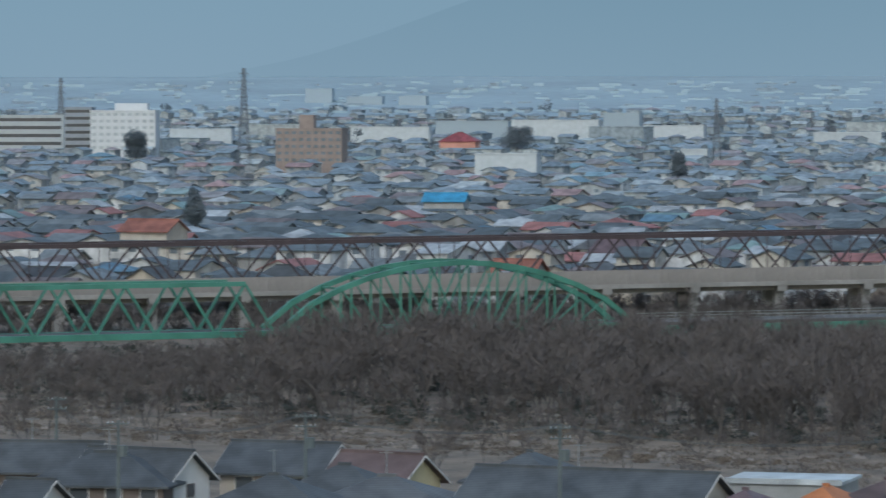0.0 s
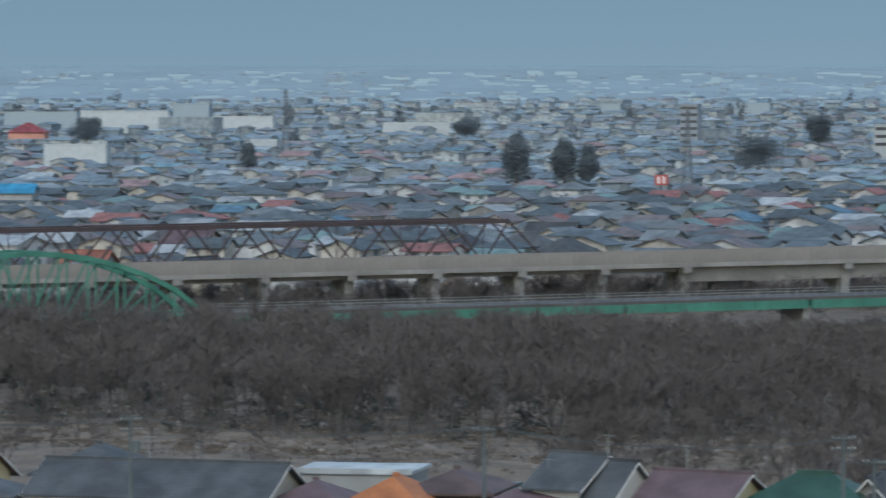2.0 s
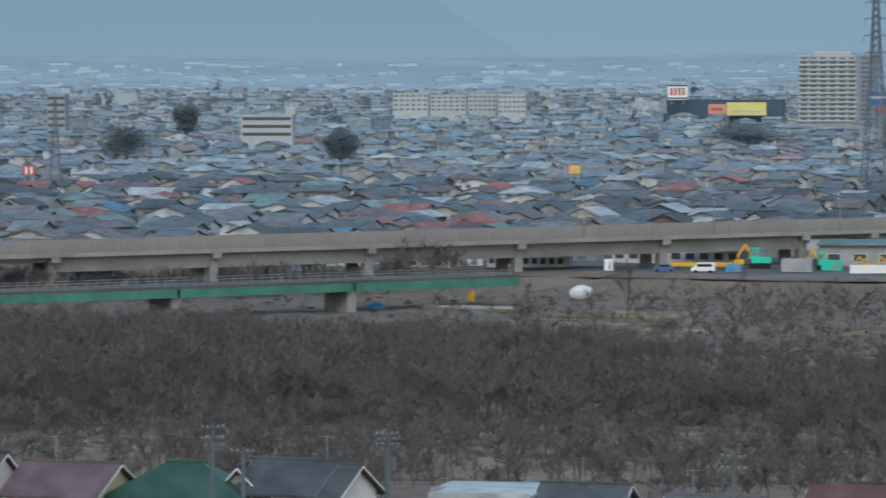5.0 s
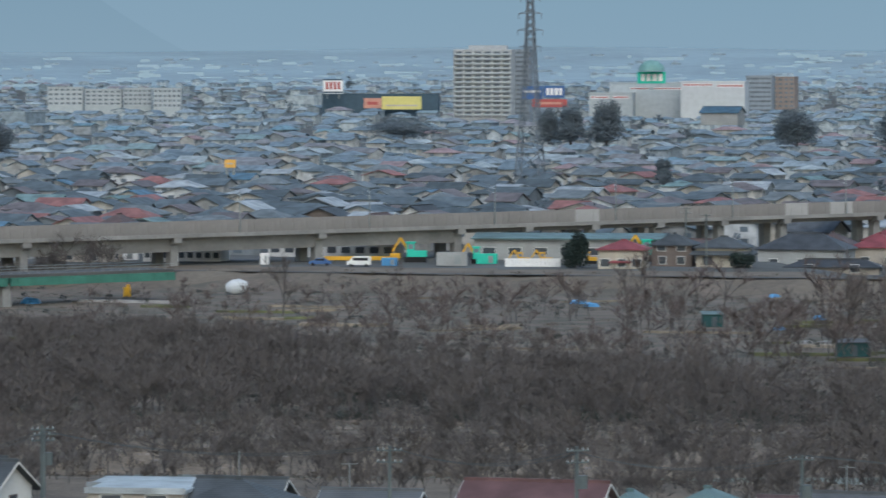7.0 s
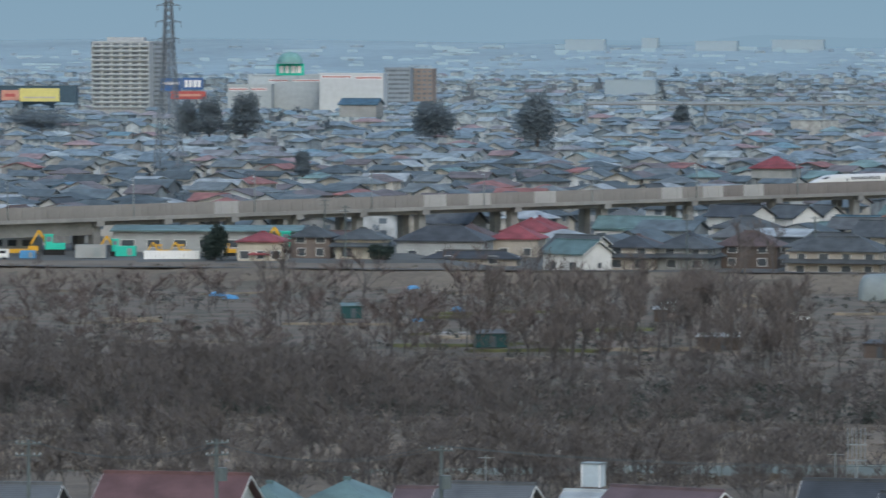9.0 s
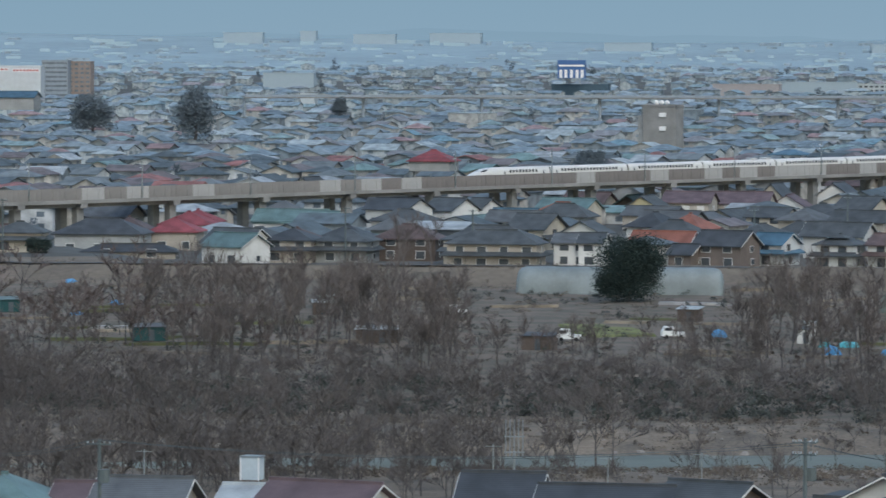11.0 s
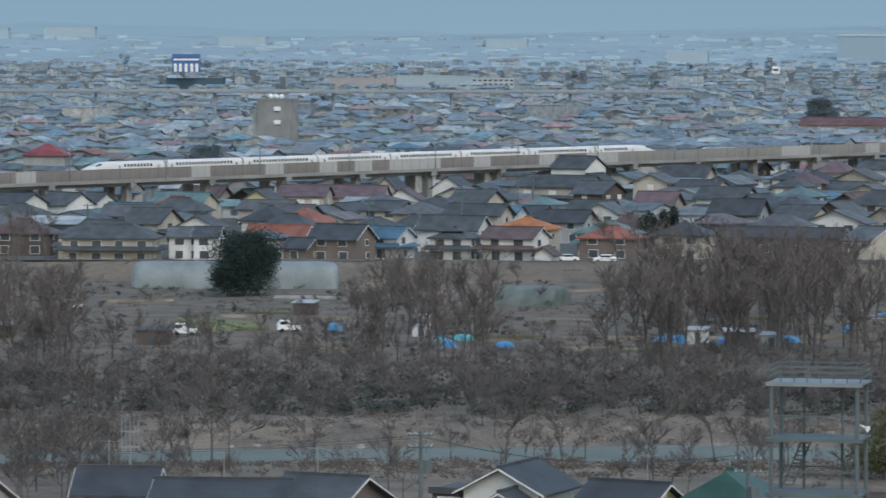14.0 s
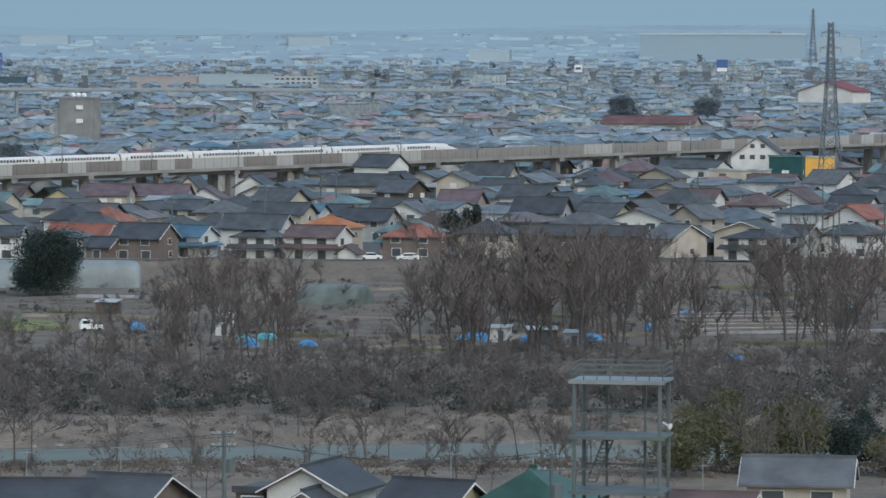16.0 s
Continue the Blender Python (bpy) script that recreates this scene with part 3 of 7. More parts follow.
TRAIN_AT = 156.0
rear = via(TRAIN_AT, -3.9, -1.85)
train = thing("high_speed_train", Matrix.Translation(rear) @ pose(0, 0, 0, 0, 0, math.degrees(VA)) @ pose(0, 0, 0, 0, -math.degrees(math.atan(0.0078)), 0),
              "white eight-car high-speed train on the viaduct", "train")
for i in range(8):
    x0 = 0 if i == 0 else 25.7 + 25 * (i - 1)
    x1 = 25.7 + 25 * i if i < 7 else 25.7 + 25 * 6 + 25.7
    coach(x0, x1, train, -1 if i == 0 else 1 if i == 7 else 0, i in (3, 5))
    if i:
        gb = Build()
        gb.box((x0, 0, 1.8), (0.6, 2.9, 2.8), bevel=0.2)
        part("gangway", gb, DARKSTEEL, train, "dark rubber gangway between coaches")


# ---------------------------------------------------------------- houses
def gable(b, w, d, z, rise, over, mat, thick=0.22, along=True, cx=0.0, cy=0.0):
    """Two sloping slabs with the ridge along x (or y)."""
    a, c = (w / 2 + over, d / 2 + over) if along else (d / 2 + over, w / 2 + over)
    drop = rise * over / (c - over)

    def put(u, v, h):
        return (cx + (u if along else v), cy + (v if along else u), h)
    for sgn in (-1, 1):
        low = [put(-a, sgn * c, z - drop), put(a, sgn * c, z - drop), put(a, 0, z + rise), put(-a, 0, z + rise)]
        if (sgn > 0) == along:
            low.reverse()
        b.prism(low, [(x, y, h + thick) for x, y, h in low], mat)


def hip(b, w, d, z, rise, over, mat, thick=0.22, cx=0.0, cy=0.0):
    a, c = w / 2 + over, d / 2 + over
    r = max(0.15, a - c) if a > c else 0.15
    q = 0.0 if a >= c else c - a
    z0 = z - rise * over / max(c - over, 1) * 0.7
    base = [(-a, -c), (a, -c), (a, c), (-a, c)]
    lo, hi = [(cx + x, cy + y, z0) for x, y in base], [(cx + x, cy + y, z0 + thick) for x, y in base]
    b.prism(lo, hi, mat)
    t = z + rise + thick
    A, B = (cx - r, cy - q, t), (cx + r, cy + q, t)
    if a >= c:
        b.face([hi[0], hi[1], B, A], mat), b.face([hi[1], hi[2], B], mat), b.face([hi[2], hi[3], A, B], mat), b.face([hi[3], hi[0], A], mat)
    else:
        A, B = (cx, cy - q, t), (cx, cy + q, t)
        b.face([hi[0], hi[1], A], mat), b.face([hi[1], hi[2], B, A], mat), b.face([hi[2], hi[3], B], mat), b.face([hi[3], hi[0], A, B], mat)


def gable_walls(b, w, d, z0, z1, rise, along, mat=0):
    """A box whose two ends run up into the gables."""
    if not rise:
        b.box((0, 0, (z0 + z1) / 2), (w, d, z1 - z0), mat)
        return
    if along:
        ends = [[(x, -d / 2, z0), (x, d / 2, z0), (x, d / 2, z1), (x, 0, z1 + rise), (x, -d / 2, z1)] for x in (-w / 2, w / 2)]
    else:
        ends = [[(w / 2, y, z0), (-w / 2, y, z0), (-w / 2, y, z1), (0, y, z1 + rise), (w / 2, y, z1)] for y in (-d / 2, d / 2)]
    b.face(ends[1], mat), b.face(list(reversed(ends[0])), mat)
    for i in range(5):
        j = (i + 1) % 5
        b.face([ends[0][i], ends[0][j], ends[1][j], ends[1][i]], mat)


def window_mesh(w, h, dark=False):
    key = ("win", round(w, 1), round(h, 1), dark)
    if key not in shapes:
        b = Build()
        b.box((0, 0, 0), (w + 0.14, 0.10, h + 0.14))
        g = Build()
        g.box((0, -0.05, 0), (w - 0.06, 0.05, h - 0.06))
        shapes[key] = (b.mesh("window", [DARKFRAME if dark else FRAME]), g.mesh("pane", [GLASS]))
    return shapes[key]


def put_window(root, x, y, z, w, h, rot, dark=False, pane=True):
    fr, gl = window_mesh(w, h, dark)
    o = part("window", fr, None, root, m=pose(x, y, z, 0, 0, rot))
    if pane:
        part("pane", gl, None, o)


ROOFWORD = {"slate": "blue-grey tiled", "grey": "grey tiled", "dark": "charcoal tiled", "brown": "brown metal", "plum": "plum-brown metal", "red": "crimson metal",
            "rust": "rust-red metal", "maroon": "maroon metal", "orange": "orange metal", "blue": "blue metal", "azure": "bright blue metal", "teal": "faded teal metal", "green": "dark green metal", "jade": "jade green metal",
            "pale": "pale metal"}
WALLWORD = {"white": "white", "cream": "cream", "beige": "beige", "grey": "grey", "taupe": "dark taupe", "brown": "brown boarded", "yellow": "pale yellow",
            "bright": "ochre yellow", "pink": "salmon", "deepteal": "dark teal"}
FORMWORD = {"hip": "hipped", "x": "gabled", "y": "gabled", "flat": "flat"}
PLACED = []


def house(x, y, w, d=9.0, h=5.6, form="hip", roof="slate", wall="white", turn=0.0, rise=1.9, pent=False, windows=2, over=0.6, z=None, front=True,
          name="house", group="", solar=False):
    """A dwelling whose front wall's foot is at (x, y); form: hip, x (ridge along the front), y (gable to the front), flat."""
    k = math.hypot(x, y)
    h = h * 0.86 if 780 < k < 1400 else h
    cx, cy = (x * (1 + d / 2 / k), y * (1 + d / 2 / k)) if front else (x, y)
    z = height(cx, cy) - 0.15 if z is None else z
    PLACED.append((cx, cy, max(w, d) * 0.62))
    storeys = "two-storey" if h > 4.2 else "low"
    root = thing(name, facing(cx, cy, z, turn), f"{storeys} {WALLWORD[wall]} house with {FORMWORD[form]} {ROOFWORD[roof]} roof", "house", group)
    b = Build()
    gable_walls(b, w, d, 0, h, rise if form in "xy" else 0, form == "x")
    part("wall", b, WALLS[wall], root)
    b = Build()
    if form == "hip":
        hip(b, w, d, h, rise, over, 0)
    elif form == "flat":
        b.box((0, 0, h + 0.15), (w + 0.5, d + 0.5, 0.3)), b.box((0, -d / 2 - 0.2, h + 0.4), (w + 0.5, 0.12, 0.25))
    else:
        gable(b, w, d, h, rise, over, 0, along=form == "x")
    part("roof", b, ROOFS[roof], root)
    if form != "flat":
        b = Build()
        if form == "hip":
            r = max(0.3, w / 2 - d / 2)
            b.beam((-r, 0, h + rise + 0.3), (r, 0, h + rise + 0.3), 0.3)
        elif form == "x":
            b.beam((-w / 2 - over, 0, h + rise + 0.25), (w / 2 + over, 0, h + rise + 0.25), 0.3)
        else:
            b.beam((0, -d / 2 - over, h + rise + 0.25), (0, d / 2 + over, h + rise + 0.25), 0.3)
        part("ridge", b, ROOFS[roof], root)
    if form in "xy" and (k < 700 or windows and k < 900):
        e, f = (w / 2 + over, d / 2 + over) if form == "x" else (d / 2 + over, w / 2 + over)
        dr = rise * over / (f - over)
        for sx in (-1, 1):
            for sy in (-1, 1):
                p, q = (sx * e, sy * f, h - dr), (sx * e, 0, h + rise)
                if form == "y":
                    p, q = (p[1], p[0], p[2]), (q[1], q[0], q[2])
                b = Build()
                b.beam((p[0], p[1], p[2] + 0.08), (q[0], q[1], q[2] + 0.08), 0.13)
                part("barge_board", b, FRAME, root, "pale barge board along the gable")
    if k < 480 and form != "flat" and w > 5 and random.random() < 0.55:
        ax = random.uniform(-0.3, 0.3) * w if form == "x" else 0.0
        a = thing("tv_antenna", facing(cx, cy, z, turn) @ pose(ax, 0, h + rise + 0.3), "thin pale television antenna on a house ridge", "antenna", "roof antennas")
        b = Build()
        b.beam((0, 0, -0.1), (0, 0, 2.2), 0.07, n=5)
        part("mast", b, STEEL, a)
        b = Build()
        b.beam((-0.6, 0, 2.0), (0.6, 0, 2.0), 0.035)
        for i in range(5):
            b.beam((-0.6 + 0.3 * i, -0.45, 2.03), (-0.6 + 0.3 * i, 0.45, 2.03), 0.025, n=3)
        part("yagi", b, STEEL, a)
    if pent:
        b = Build()
        for cx_, cy_, ww, dd_ in ((0, -d / 2 - 0.7, w + 2.4, 1.5),):
            low = [(cx_ - ww / 2, cy_ - dd_ / 2, 2.45), (cx_ + ww / 2, cy_ - dd_ / 2, 2.45), (cx_ + ww / 2 - 0.6, -d / 2 + 0.02, 3.15), (cx_ - ww / 2 + 0.6, -d / 2 + 0.02, 3.15)]
            b.prism(low, [(p, q, r + 0.18) for p, q, r in low])
        low = [(w / 2 - 0.02, -d / 2 - 1.45, 2.45), (w / 2 + 1.3, -d / 2 - 1.45, 2.45), (w / 2 + 1.3, d / 2, 2.45), (w / 2 - 0.02, d / 2, 3.1)]
        b.prism(low, [(p, q, r + 0.18) for p, q, r in low])
        part("pent_roof", b, ROOFS[roof], root)
    if windows:
        dark = wall in ("white", "cream", "yellow") and random.random() < 0.5
        pane = k < 1000
        levels = [1.3, 3.7] if h > 4.2 else [1.4]
        for lv_ in levels:
            for i in range(windows):
                wx = (i + 0.5) / windows * w - w / 2 + random.uniform(-0.3, 0.3)
                put_window(root, wx, -d / 2 - 0.03, lv_, random.choice((1.5, 1.8, 1.8)), 1.2 if lv_ > 2 else 1.5, 0, dark, pane)
            if turn < -4:
                put_window(root, w / 2 + 0.03, random.uniform(-1, 1), lv_, 1.2, 1.1, 90, dark, pane)
            elif turn > 4:
                put_window(root, -w / 2 - 0.03, random.uniform(-1, 1), lv_, 1.2, 1.1, -90, dark, pane)
    if solar:
        b = Build()
        for i in range(3):
            b.box((-1.6 + i * 1.6, -d / 4, 0), (1.5, 2.2, 0.08))
        o = part("solar_panel", b, GLASS, root, "dark solar collector on the roof")
        o.matrix_basis = pose(0, 0, h + rise * 0.55 + 0.35) @ pose(0, 0, 0, 0, 0, 0)
    return root


# the row behind the levee and the quarter up to the viaduct
random.seed(5)
T = dict(group="houses behind the levee")
house(429.5, 734.6, 9.9, 8, 5.2, "x", "dark", "taupe", -28, 2.4, windows=2, **T)
house(423.1, 738.5, 4.8, 6, 3.2, "x", "dark", "taupe", -28, 1.6, windows=1, **T)
house(442.0, 737.8, 6.5, 8, 5.0, "x", "blue", "white", -26, 1.8, True, 1, **T)
house(447.7, 723.5, 7.4, 8, 5.4, "hip", "slate", "white", -18, 1.7, True, 2, solar=True, **T)
house(457.4, 717.6, 10.3, 8, 5.4, "x", "brown", "white", -24, 1.8, True, 2, **T)
house(474.6, 740.3, 10.3, 9, 6.0, "hip", "orange", "cream", -20, 2.0, windows=2, **T)
house(458.8, 708.8, 3.5, 4, 2.2, "y", "brown", "white", -20, 1.2, windows=0, **T)
house(478.1, 715.8, 10.8, 8, 5.0, "hip", "rust", "taupe", -15, 2.0, windows=2, **T)
house(525.4, 670.8, 11.1, 8, 5.3, "hip", "dark", "white", -12, 1.2, True, 3, **T)
house(519.3, 688.0, 6.1, 12, 4.6, "x", "grey", "cream", -35, 2.4, windows=1, **T)
house(517.0, 714.5, 24.3, 9, 4.2, "x", "dark", "brown", -6, 1.6, windows=4, **T)
house(539.8, 675.6, 4.9, 8, 5.2, "x", "slate", "grey", -25, 1.8, windows=1, **T)
house(550.3, 671.9, 9.8, 9, 5.4, "hip", "slate", "white", -18, 1.9, windows=2, **T)
house(409.2, 749.6, 4.3, 9, 5.4, "x", "slate", "white", -10, 1.6, windows=1, **T)
house(389.2, 750.9, 17.1, 9, 5.6, "hip", "slate", "beige", -12, 2.2, True, 4, **T)
house(407.0, 752.6, 7.1, 8, 5.4, "x", "grey", "white", -10, 1.5, windows=2, **T)
house(373.9, 783.6, 10.2, 9, 5.0, "hip", "slate", "grey", -16, 2.0, True, 2, **T)
house(349.7, 782.0, 9.4, 9, 4.4, "x", "teal", "white", -38, 2.2, windows=2, **T)
house(364.4, 788.0, 9.2, 9, 5.2, "hip", "dark", "beige", -14, 2.0, True, 2, **T)
house(396.9, 767.8, 17.0, 10, 5.6, "hip", "slate", "beige", -10, 2.3, True, 4, **T)
house(353.7, 790.2, 10.2, 9, 4.8, "x", "slate", "white", -36, 2.4, windows=2, **T)
house(368.4, 794.6, 8.5, 8, 5.0, "hip", "brown", "grey", -15, 2.0, windows=2, **T)
house(379.5, 795.3, 9.3, 9, 5.2, "hip", "dark", "beige", -12, 2.2, True, 2, **T)
house(388.6, 786.5, 12.1, 9, 5.2, "hip", "brown", "brown", -12, 2.4, windows=2, **T)
house(299.3, 817.6, 9.1, 8, 4.6, "hip", "red", "cream", -6, 1.5, windows=3, **T)
house(298.7, 817.8, 3.0, 3, 1.8, "hip", "red", "cream", -6, 0.7, windows=1, **T)
house(313.8, 828.2, 8.0, 8, 5.0, "hip", "slate", "taupe", -10, 1.9, windows=2, **T)
house(321.2, 820.7, 9.6, 8, 4.6, "hip", "slate", "cream", -10, 1.8, True, 2, **T)
house(346.1, 839.1, 17.6, 11, 4.8, "hip", "dark", "grey", -12, 2.8, windows=3, **T)
house(341.7, 814.1, 18.2, 6, 1.9, "hip", "dark", "beige", -8, 1.2, windows=2, **T)
house(364.3, 844.2, 9.8, 10, 4.8, "hip", "red", "beige", -10, 2.4, windows=2, **T)
house(333.6, 867.2, 13.9, 8, 2.8, "hip", "brown", "white", -8, 1.0, windows=2, **T)
U = dict(group="houses near the viaduct")
house(585.5, 898.7, 18.4, 10, 6.1, "x", "slate", "beige", -26, 2.4, True, 3, **U)
house(612.8, 932.6, 9.8, 10, 9.6, "x", "slate", "white", -30, 2.6, windows=2, **U)
house(629.2, 902.8, 11.4, 9, 3.8, "x", "slate", "cream", -30, 2.0, windows=2, **U)
house(665.2, 891.5, 9.7, 9, 3.2, "x", "slate", "beige", -26, 1.8, windows=2, **U)
house(728.6, 957.5, 17.0, 9, 6.3, "x", "slate", "white", -28, 1.8, windows=2, **U)
house(727.9, 936.6, 14.2, 9, 6.0, "flat", "pale", "cream", -16, 0.0, windows=2, **U)
house(721.8, 914.4, 11.9, 9, 3.1, "x", "brown", "white", -22, 1.9, windows=3, **U)
inn = house(761.5, 971.2, 14.5, 12, 9.0, "y", "slate", "white", -6, 5.2, windows=2, **U)
for wx in (-4.2, -1.4, 1.4, 4.2):
    put_window(inn, wx, -6.04, 7.6, 1.5, 1.3, 0)
for wx in (-1.4, 1.4):
    put_window(inn, wx, -6.04, 10.6, 1.3, 1.2, 0)
house(758.9, 956.0, 8.8, 8, 9.3, "flat", "teal", "deepteal", -8, 0.0, windows=1, **U)
house(776.9, 964.8, 7.7, 8, 8.6, "flat", "pale", "bright", -8, 0.0, windows=1, **U)
house(756.2, 910.2, 8.1, 10, 4.0, "y", "grey", "white", 18, 2.6, windows=1, **U)
house(672.0, 924.2, 9.7, 9, 5.1, "hip", "dark", "taupe", -14, 1.8, windows=3, **U)
house(696.3, 938.8, 9.4, 11, 6.3, "hip", "plum", "beige", -18, 3.0, windows=2, **U)
house(547.9, 847.9, 8.6, 8, 4.6, "hip", "teal", "grey", -20, 1.4, windows=2, **U)
house(495.3, 879.2, 12.0, 8, 4.2, "x", "grey", "beige", -24, 1.8, windows=2, **U)
house(517.5, 843.6, 10.9, 9, 5.2, "hip", "slate", "grey", -20, 2.0, windows=2, **U)
house(501.6, 838.7, 8.8, 9, 5.2, "x", "slate", "cream", -20, 1.8, windows=2, **U)
house(544.8, 865.1, 10.2, 9, 5.2, "hip", "slate", "beige", -20, 2.2, windows=2, **U)
house(505.6, 900.7, 6.5, 8, 5.7, "y", "slate", "yellow", -20, 2.0, windows=1, **U)
house(450.1, 771.7, 8.4, 8, 4.6, "hip", "plum", "pink", -16, 1.6, windows=1, **U)
house(459.4, 877.4, 9.3, 9, 4.5, "x", "blue", "grey", -18, 2.0, windows=2, **U)
house(480.1, 891.0, 12.0, 9, 6.1, "x", "teal", "cream", -24, 2.0, windows=2, **U)
house(436.6, 889.0, 11.1, 10, 7.1, "x", "dark", "white", -36, 2.2, windows=2, **U)
house(451.3, 892.8, 8.1, 10, 6.4, "x", "slate", "white", -38, 2.4, windows=1, **U)
house(461.0, 896.4, 4.7, 9, 6.0, "x", "slate", "white", -38, 2.4, windows=1, **U)
house(389.1, 890.0, 9.5, 10, 4.8, "hip", "red", "beige", -10, 2.4, windows=2, **U)
house(415.3, 894.5, 17.3, 10, 4.0, "x", "teal", "white", -18, 2.2, windows=2, **U)
house(515.0, 832.5, 9.8, 9, 4.6, "hip", "slate", "grey", -18, 1.8, windows=2, **U)
house(534.6, 908.2, 14.5, 12, 4.9, "x", "plum", "beige", -10, 2.4, windows=4, **U)
house(553.5, 917.2, 8.7, 12, 3.0, "y", "plum", "white", -8, 2.6, windows=1, **U)
house(518.8, 904.1, 10.7, 12, 5.9, "x", "plum", "beige", -10, 2.2, windows=3, **U)
house(570.2, 922.6, 7.5, 11, 5.6, "y", "dark", "white", -14, 2.6, windows=1, **U)
house(552.7, 922.2, 5.0, 11, 6.0, "y", "dark", "cream", -14, 2.6, windows=1, **U)
house(414.2, 895.8, 15.4, 10, 4.4, "x", "teal", "white", -14, 2.2, windows=3, **U)
house(383.7, 882.3, 10.8, 10, 4.6, "hip", "red", "beige", -12, 2.4, windows=2, **U)
house(355.8, 848.5, 10.4, 11, 4.6, "hip", "brown", "cream", -12, 2.8, windows=2, **U)

# long works shed beside the viaduct
random.seed(6)
x, y, ww = 301.6, 857.3, 37.5
shed = thing("works_shed", facing(x, y, 1.4, -6), "long beige works shed with a pale teal lean-to roof", "shed")
b = Build()
b.box((0, 4, 2.2), (ww, 8, 4.4))
part("wall", b, WALLS["grey"], shed)
b = Build()
low = [(-ww / 2 - 0.6, -0.9, 4.4), (ww / 2 + 0.6, -0.9, 4.4), (ww / 2 + 0.6, 8.6, 5.2), (-ww / 2 - 0.6, 8.6, 5.2)]
b.prism(low, [(p, q, r + 0.25) for p, q, r in low])
part("roof", b, ROOFS["teal"], shed)
for i in range(7):
    put_window(shed, -ww / 2 + 3 + i * (ww - 6) / 6, -0.03, 2.0, 2.6, 1.5, 0)
PLACED.append((x, y + 5, ww * 0.5))

# the long low site office under and behind the viaduct
PREFAB = dict(floors=2, bays=9, turn=-15, parapet=False, down=1.0)


def site_office(az, d, w_, h_):
    x, y = d * math.sin(radians(az)), d * math.cos(radians(az))
    block("site_office", x, y, height(x, y), w_, h_, 7, WALLS["white"], "long low white prefabricated site office with dark openings", **PREFAB)


# filling of the quarter between the levee and the viaduct
PLACED += [(740, 932, 13), (757, 940, 13), (721, 907, 9), (770, 950, 8)]
ROOFMIX = ["slate"] * 9 + ["dark"] * 5 + ["grey"] * 5 + ["brown"] * 3 + ["plum"] * 2 + ["rust", "teal"]
WALLMIX = ["white"] * 3 + ["cream"] * 3 + ["beige"] * 3 + ["grey"] * 2 + ["taupe", "brown"]


def free(x, y, r):
    return all((x - p) ** 2 + (y - q) ** 2 > (r + s) ** 2 for p, q, s in PLACED)


random.seed(21)
made = 0
for i in range(2400):
    az, d = random.uniform(16.5, 41), random.uniform(835, 1420)
    x, y = d * math.sin(radians(az)), d * math.cos(radians(az))
    c = across(x, y)
    off = (Vector((x, y, 0)) - VO).dot(VNOR)
    if c < 1012 or off < 9 or az < 24.2:
        continue
    wd = random.uniform(8, 12.5)
    if not free(x, y, wd * 0.5):
        continue
    house(x, y, wd, random.uniform(7, 9), random.choice((5.4, 5.6, 5.6, 3.2)), random.choice(("hip", "hip", "x", "x", "y")), random.choice(ROOFMIX),
          random.choice(WALLMIX), random.choice((-22, -18, -26, 64)), random.uniform(1.9, 2.8), random.random() < 0.4, random.choice((1, 1, 2)), front=False, over=0.8, **U)
    made += 1
    if made >= 85:
        break

# ---------------------------------------------------------------- larger buildings of the town
def settle(x, y, z, clear=0.0):
    """How far to move a building away along its sight line, as a factor, until its visible foot is that high over the ground."""
    d0 = math.hypot(x, y)
    best, miss = 1.0, 1e9
    for i in range(340):
        d = 1400 + 10 * i
        k = d / d0
        gap = abs(height(x * k, y * k) + clear - (40 + (z - 40) * k))
        if gap < miss:
            best, miss = k, gap
    return best


def block(name, x, y, z, w, h, d, wall, label, category="building", turn=-14, floors=0, bays=0, balcony=False, roofbox=None, windowmat=None, parapet=True, down=6.0):
    """An upright building: body, parapet, window bands floor by floor."""
    PLACED.append((x, y + d / 2, min(w, d) * 0.5))
    down = max(down, z - height(x, y) + 1.5)
    t = thing(name, facing(x, y, z, turn), label, category)
    b = Build()
    b.box((0, d / 2, (h - down) / 2), (w, d, h + down))
    part("wall", b, wall, t)
    if parapet:
        b = Build()
        b.box((0, -0.1, h + 0.3), (w + 0.5, 0.3, 0.8)), b.box((w / 2 + 0.1, d / 2, h + 0.3), (0.3, d, 0.8)), b.box((-w / 2 - 0.1, d / 2, h + 0.3), (0.3, d, 0.8))
        part("parapet", b, wall, t)
    wm = windowmat or GLASS
    for i in range(floors):
        zc = (i + 0.55) * h / floors
        if bays:
            for j in range(bays):
                b = Build()
                b.box(((j + 0.5) * w / bays - w / 2, -0.03, zc), (w / bays * 0.62, 0.12, h / floors * 0.45))
                part("window", b, wm, t)
        else:
            b = Build()
            b.box((0, -0.03, zc), (w * 0.94, 0.12, h / floors * 0.42))
            part("window_band", b, wm, t)
        if balcony:
            b = Build()
            b.box((0, -0.75, zc - h / floors * 0.36), (w * 0.98, 1.4, h / floors * 0.36))
            part("balcony", b, balcony, t)
    if balcony:
        for j in range(bays + 1):
            b = Build()
            b.box((j * w / bays - w / 2, -0.9, h / 2 - 1), (0.5, 1.8, h + 2))
            part("pilaster", b, wall, t)
    if roofbox:
        b = Build()
        rw, rx, rh = roofbox
        b.box((rx, d / 2, h + rh / 2), (rw, d * 0.5, rh), bevel=0.2)
        part("roof_house", b, wall, t)
    return t


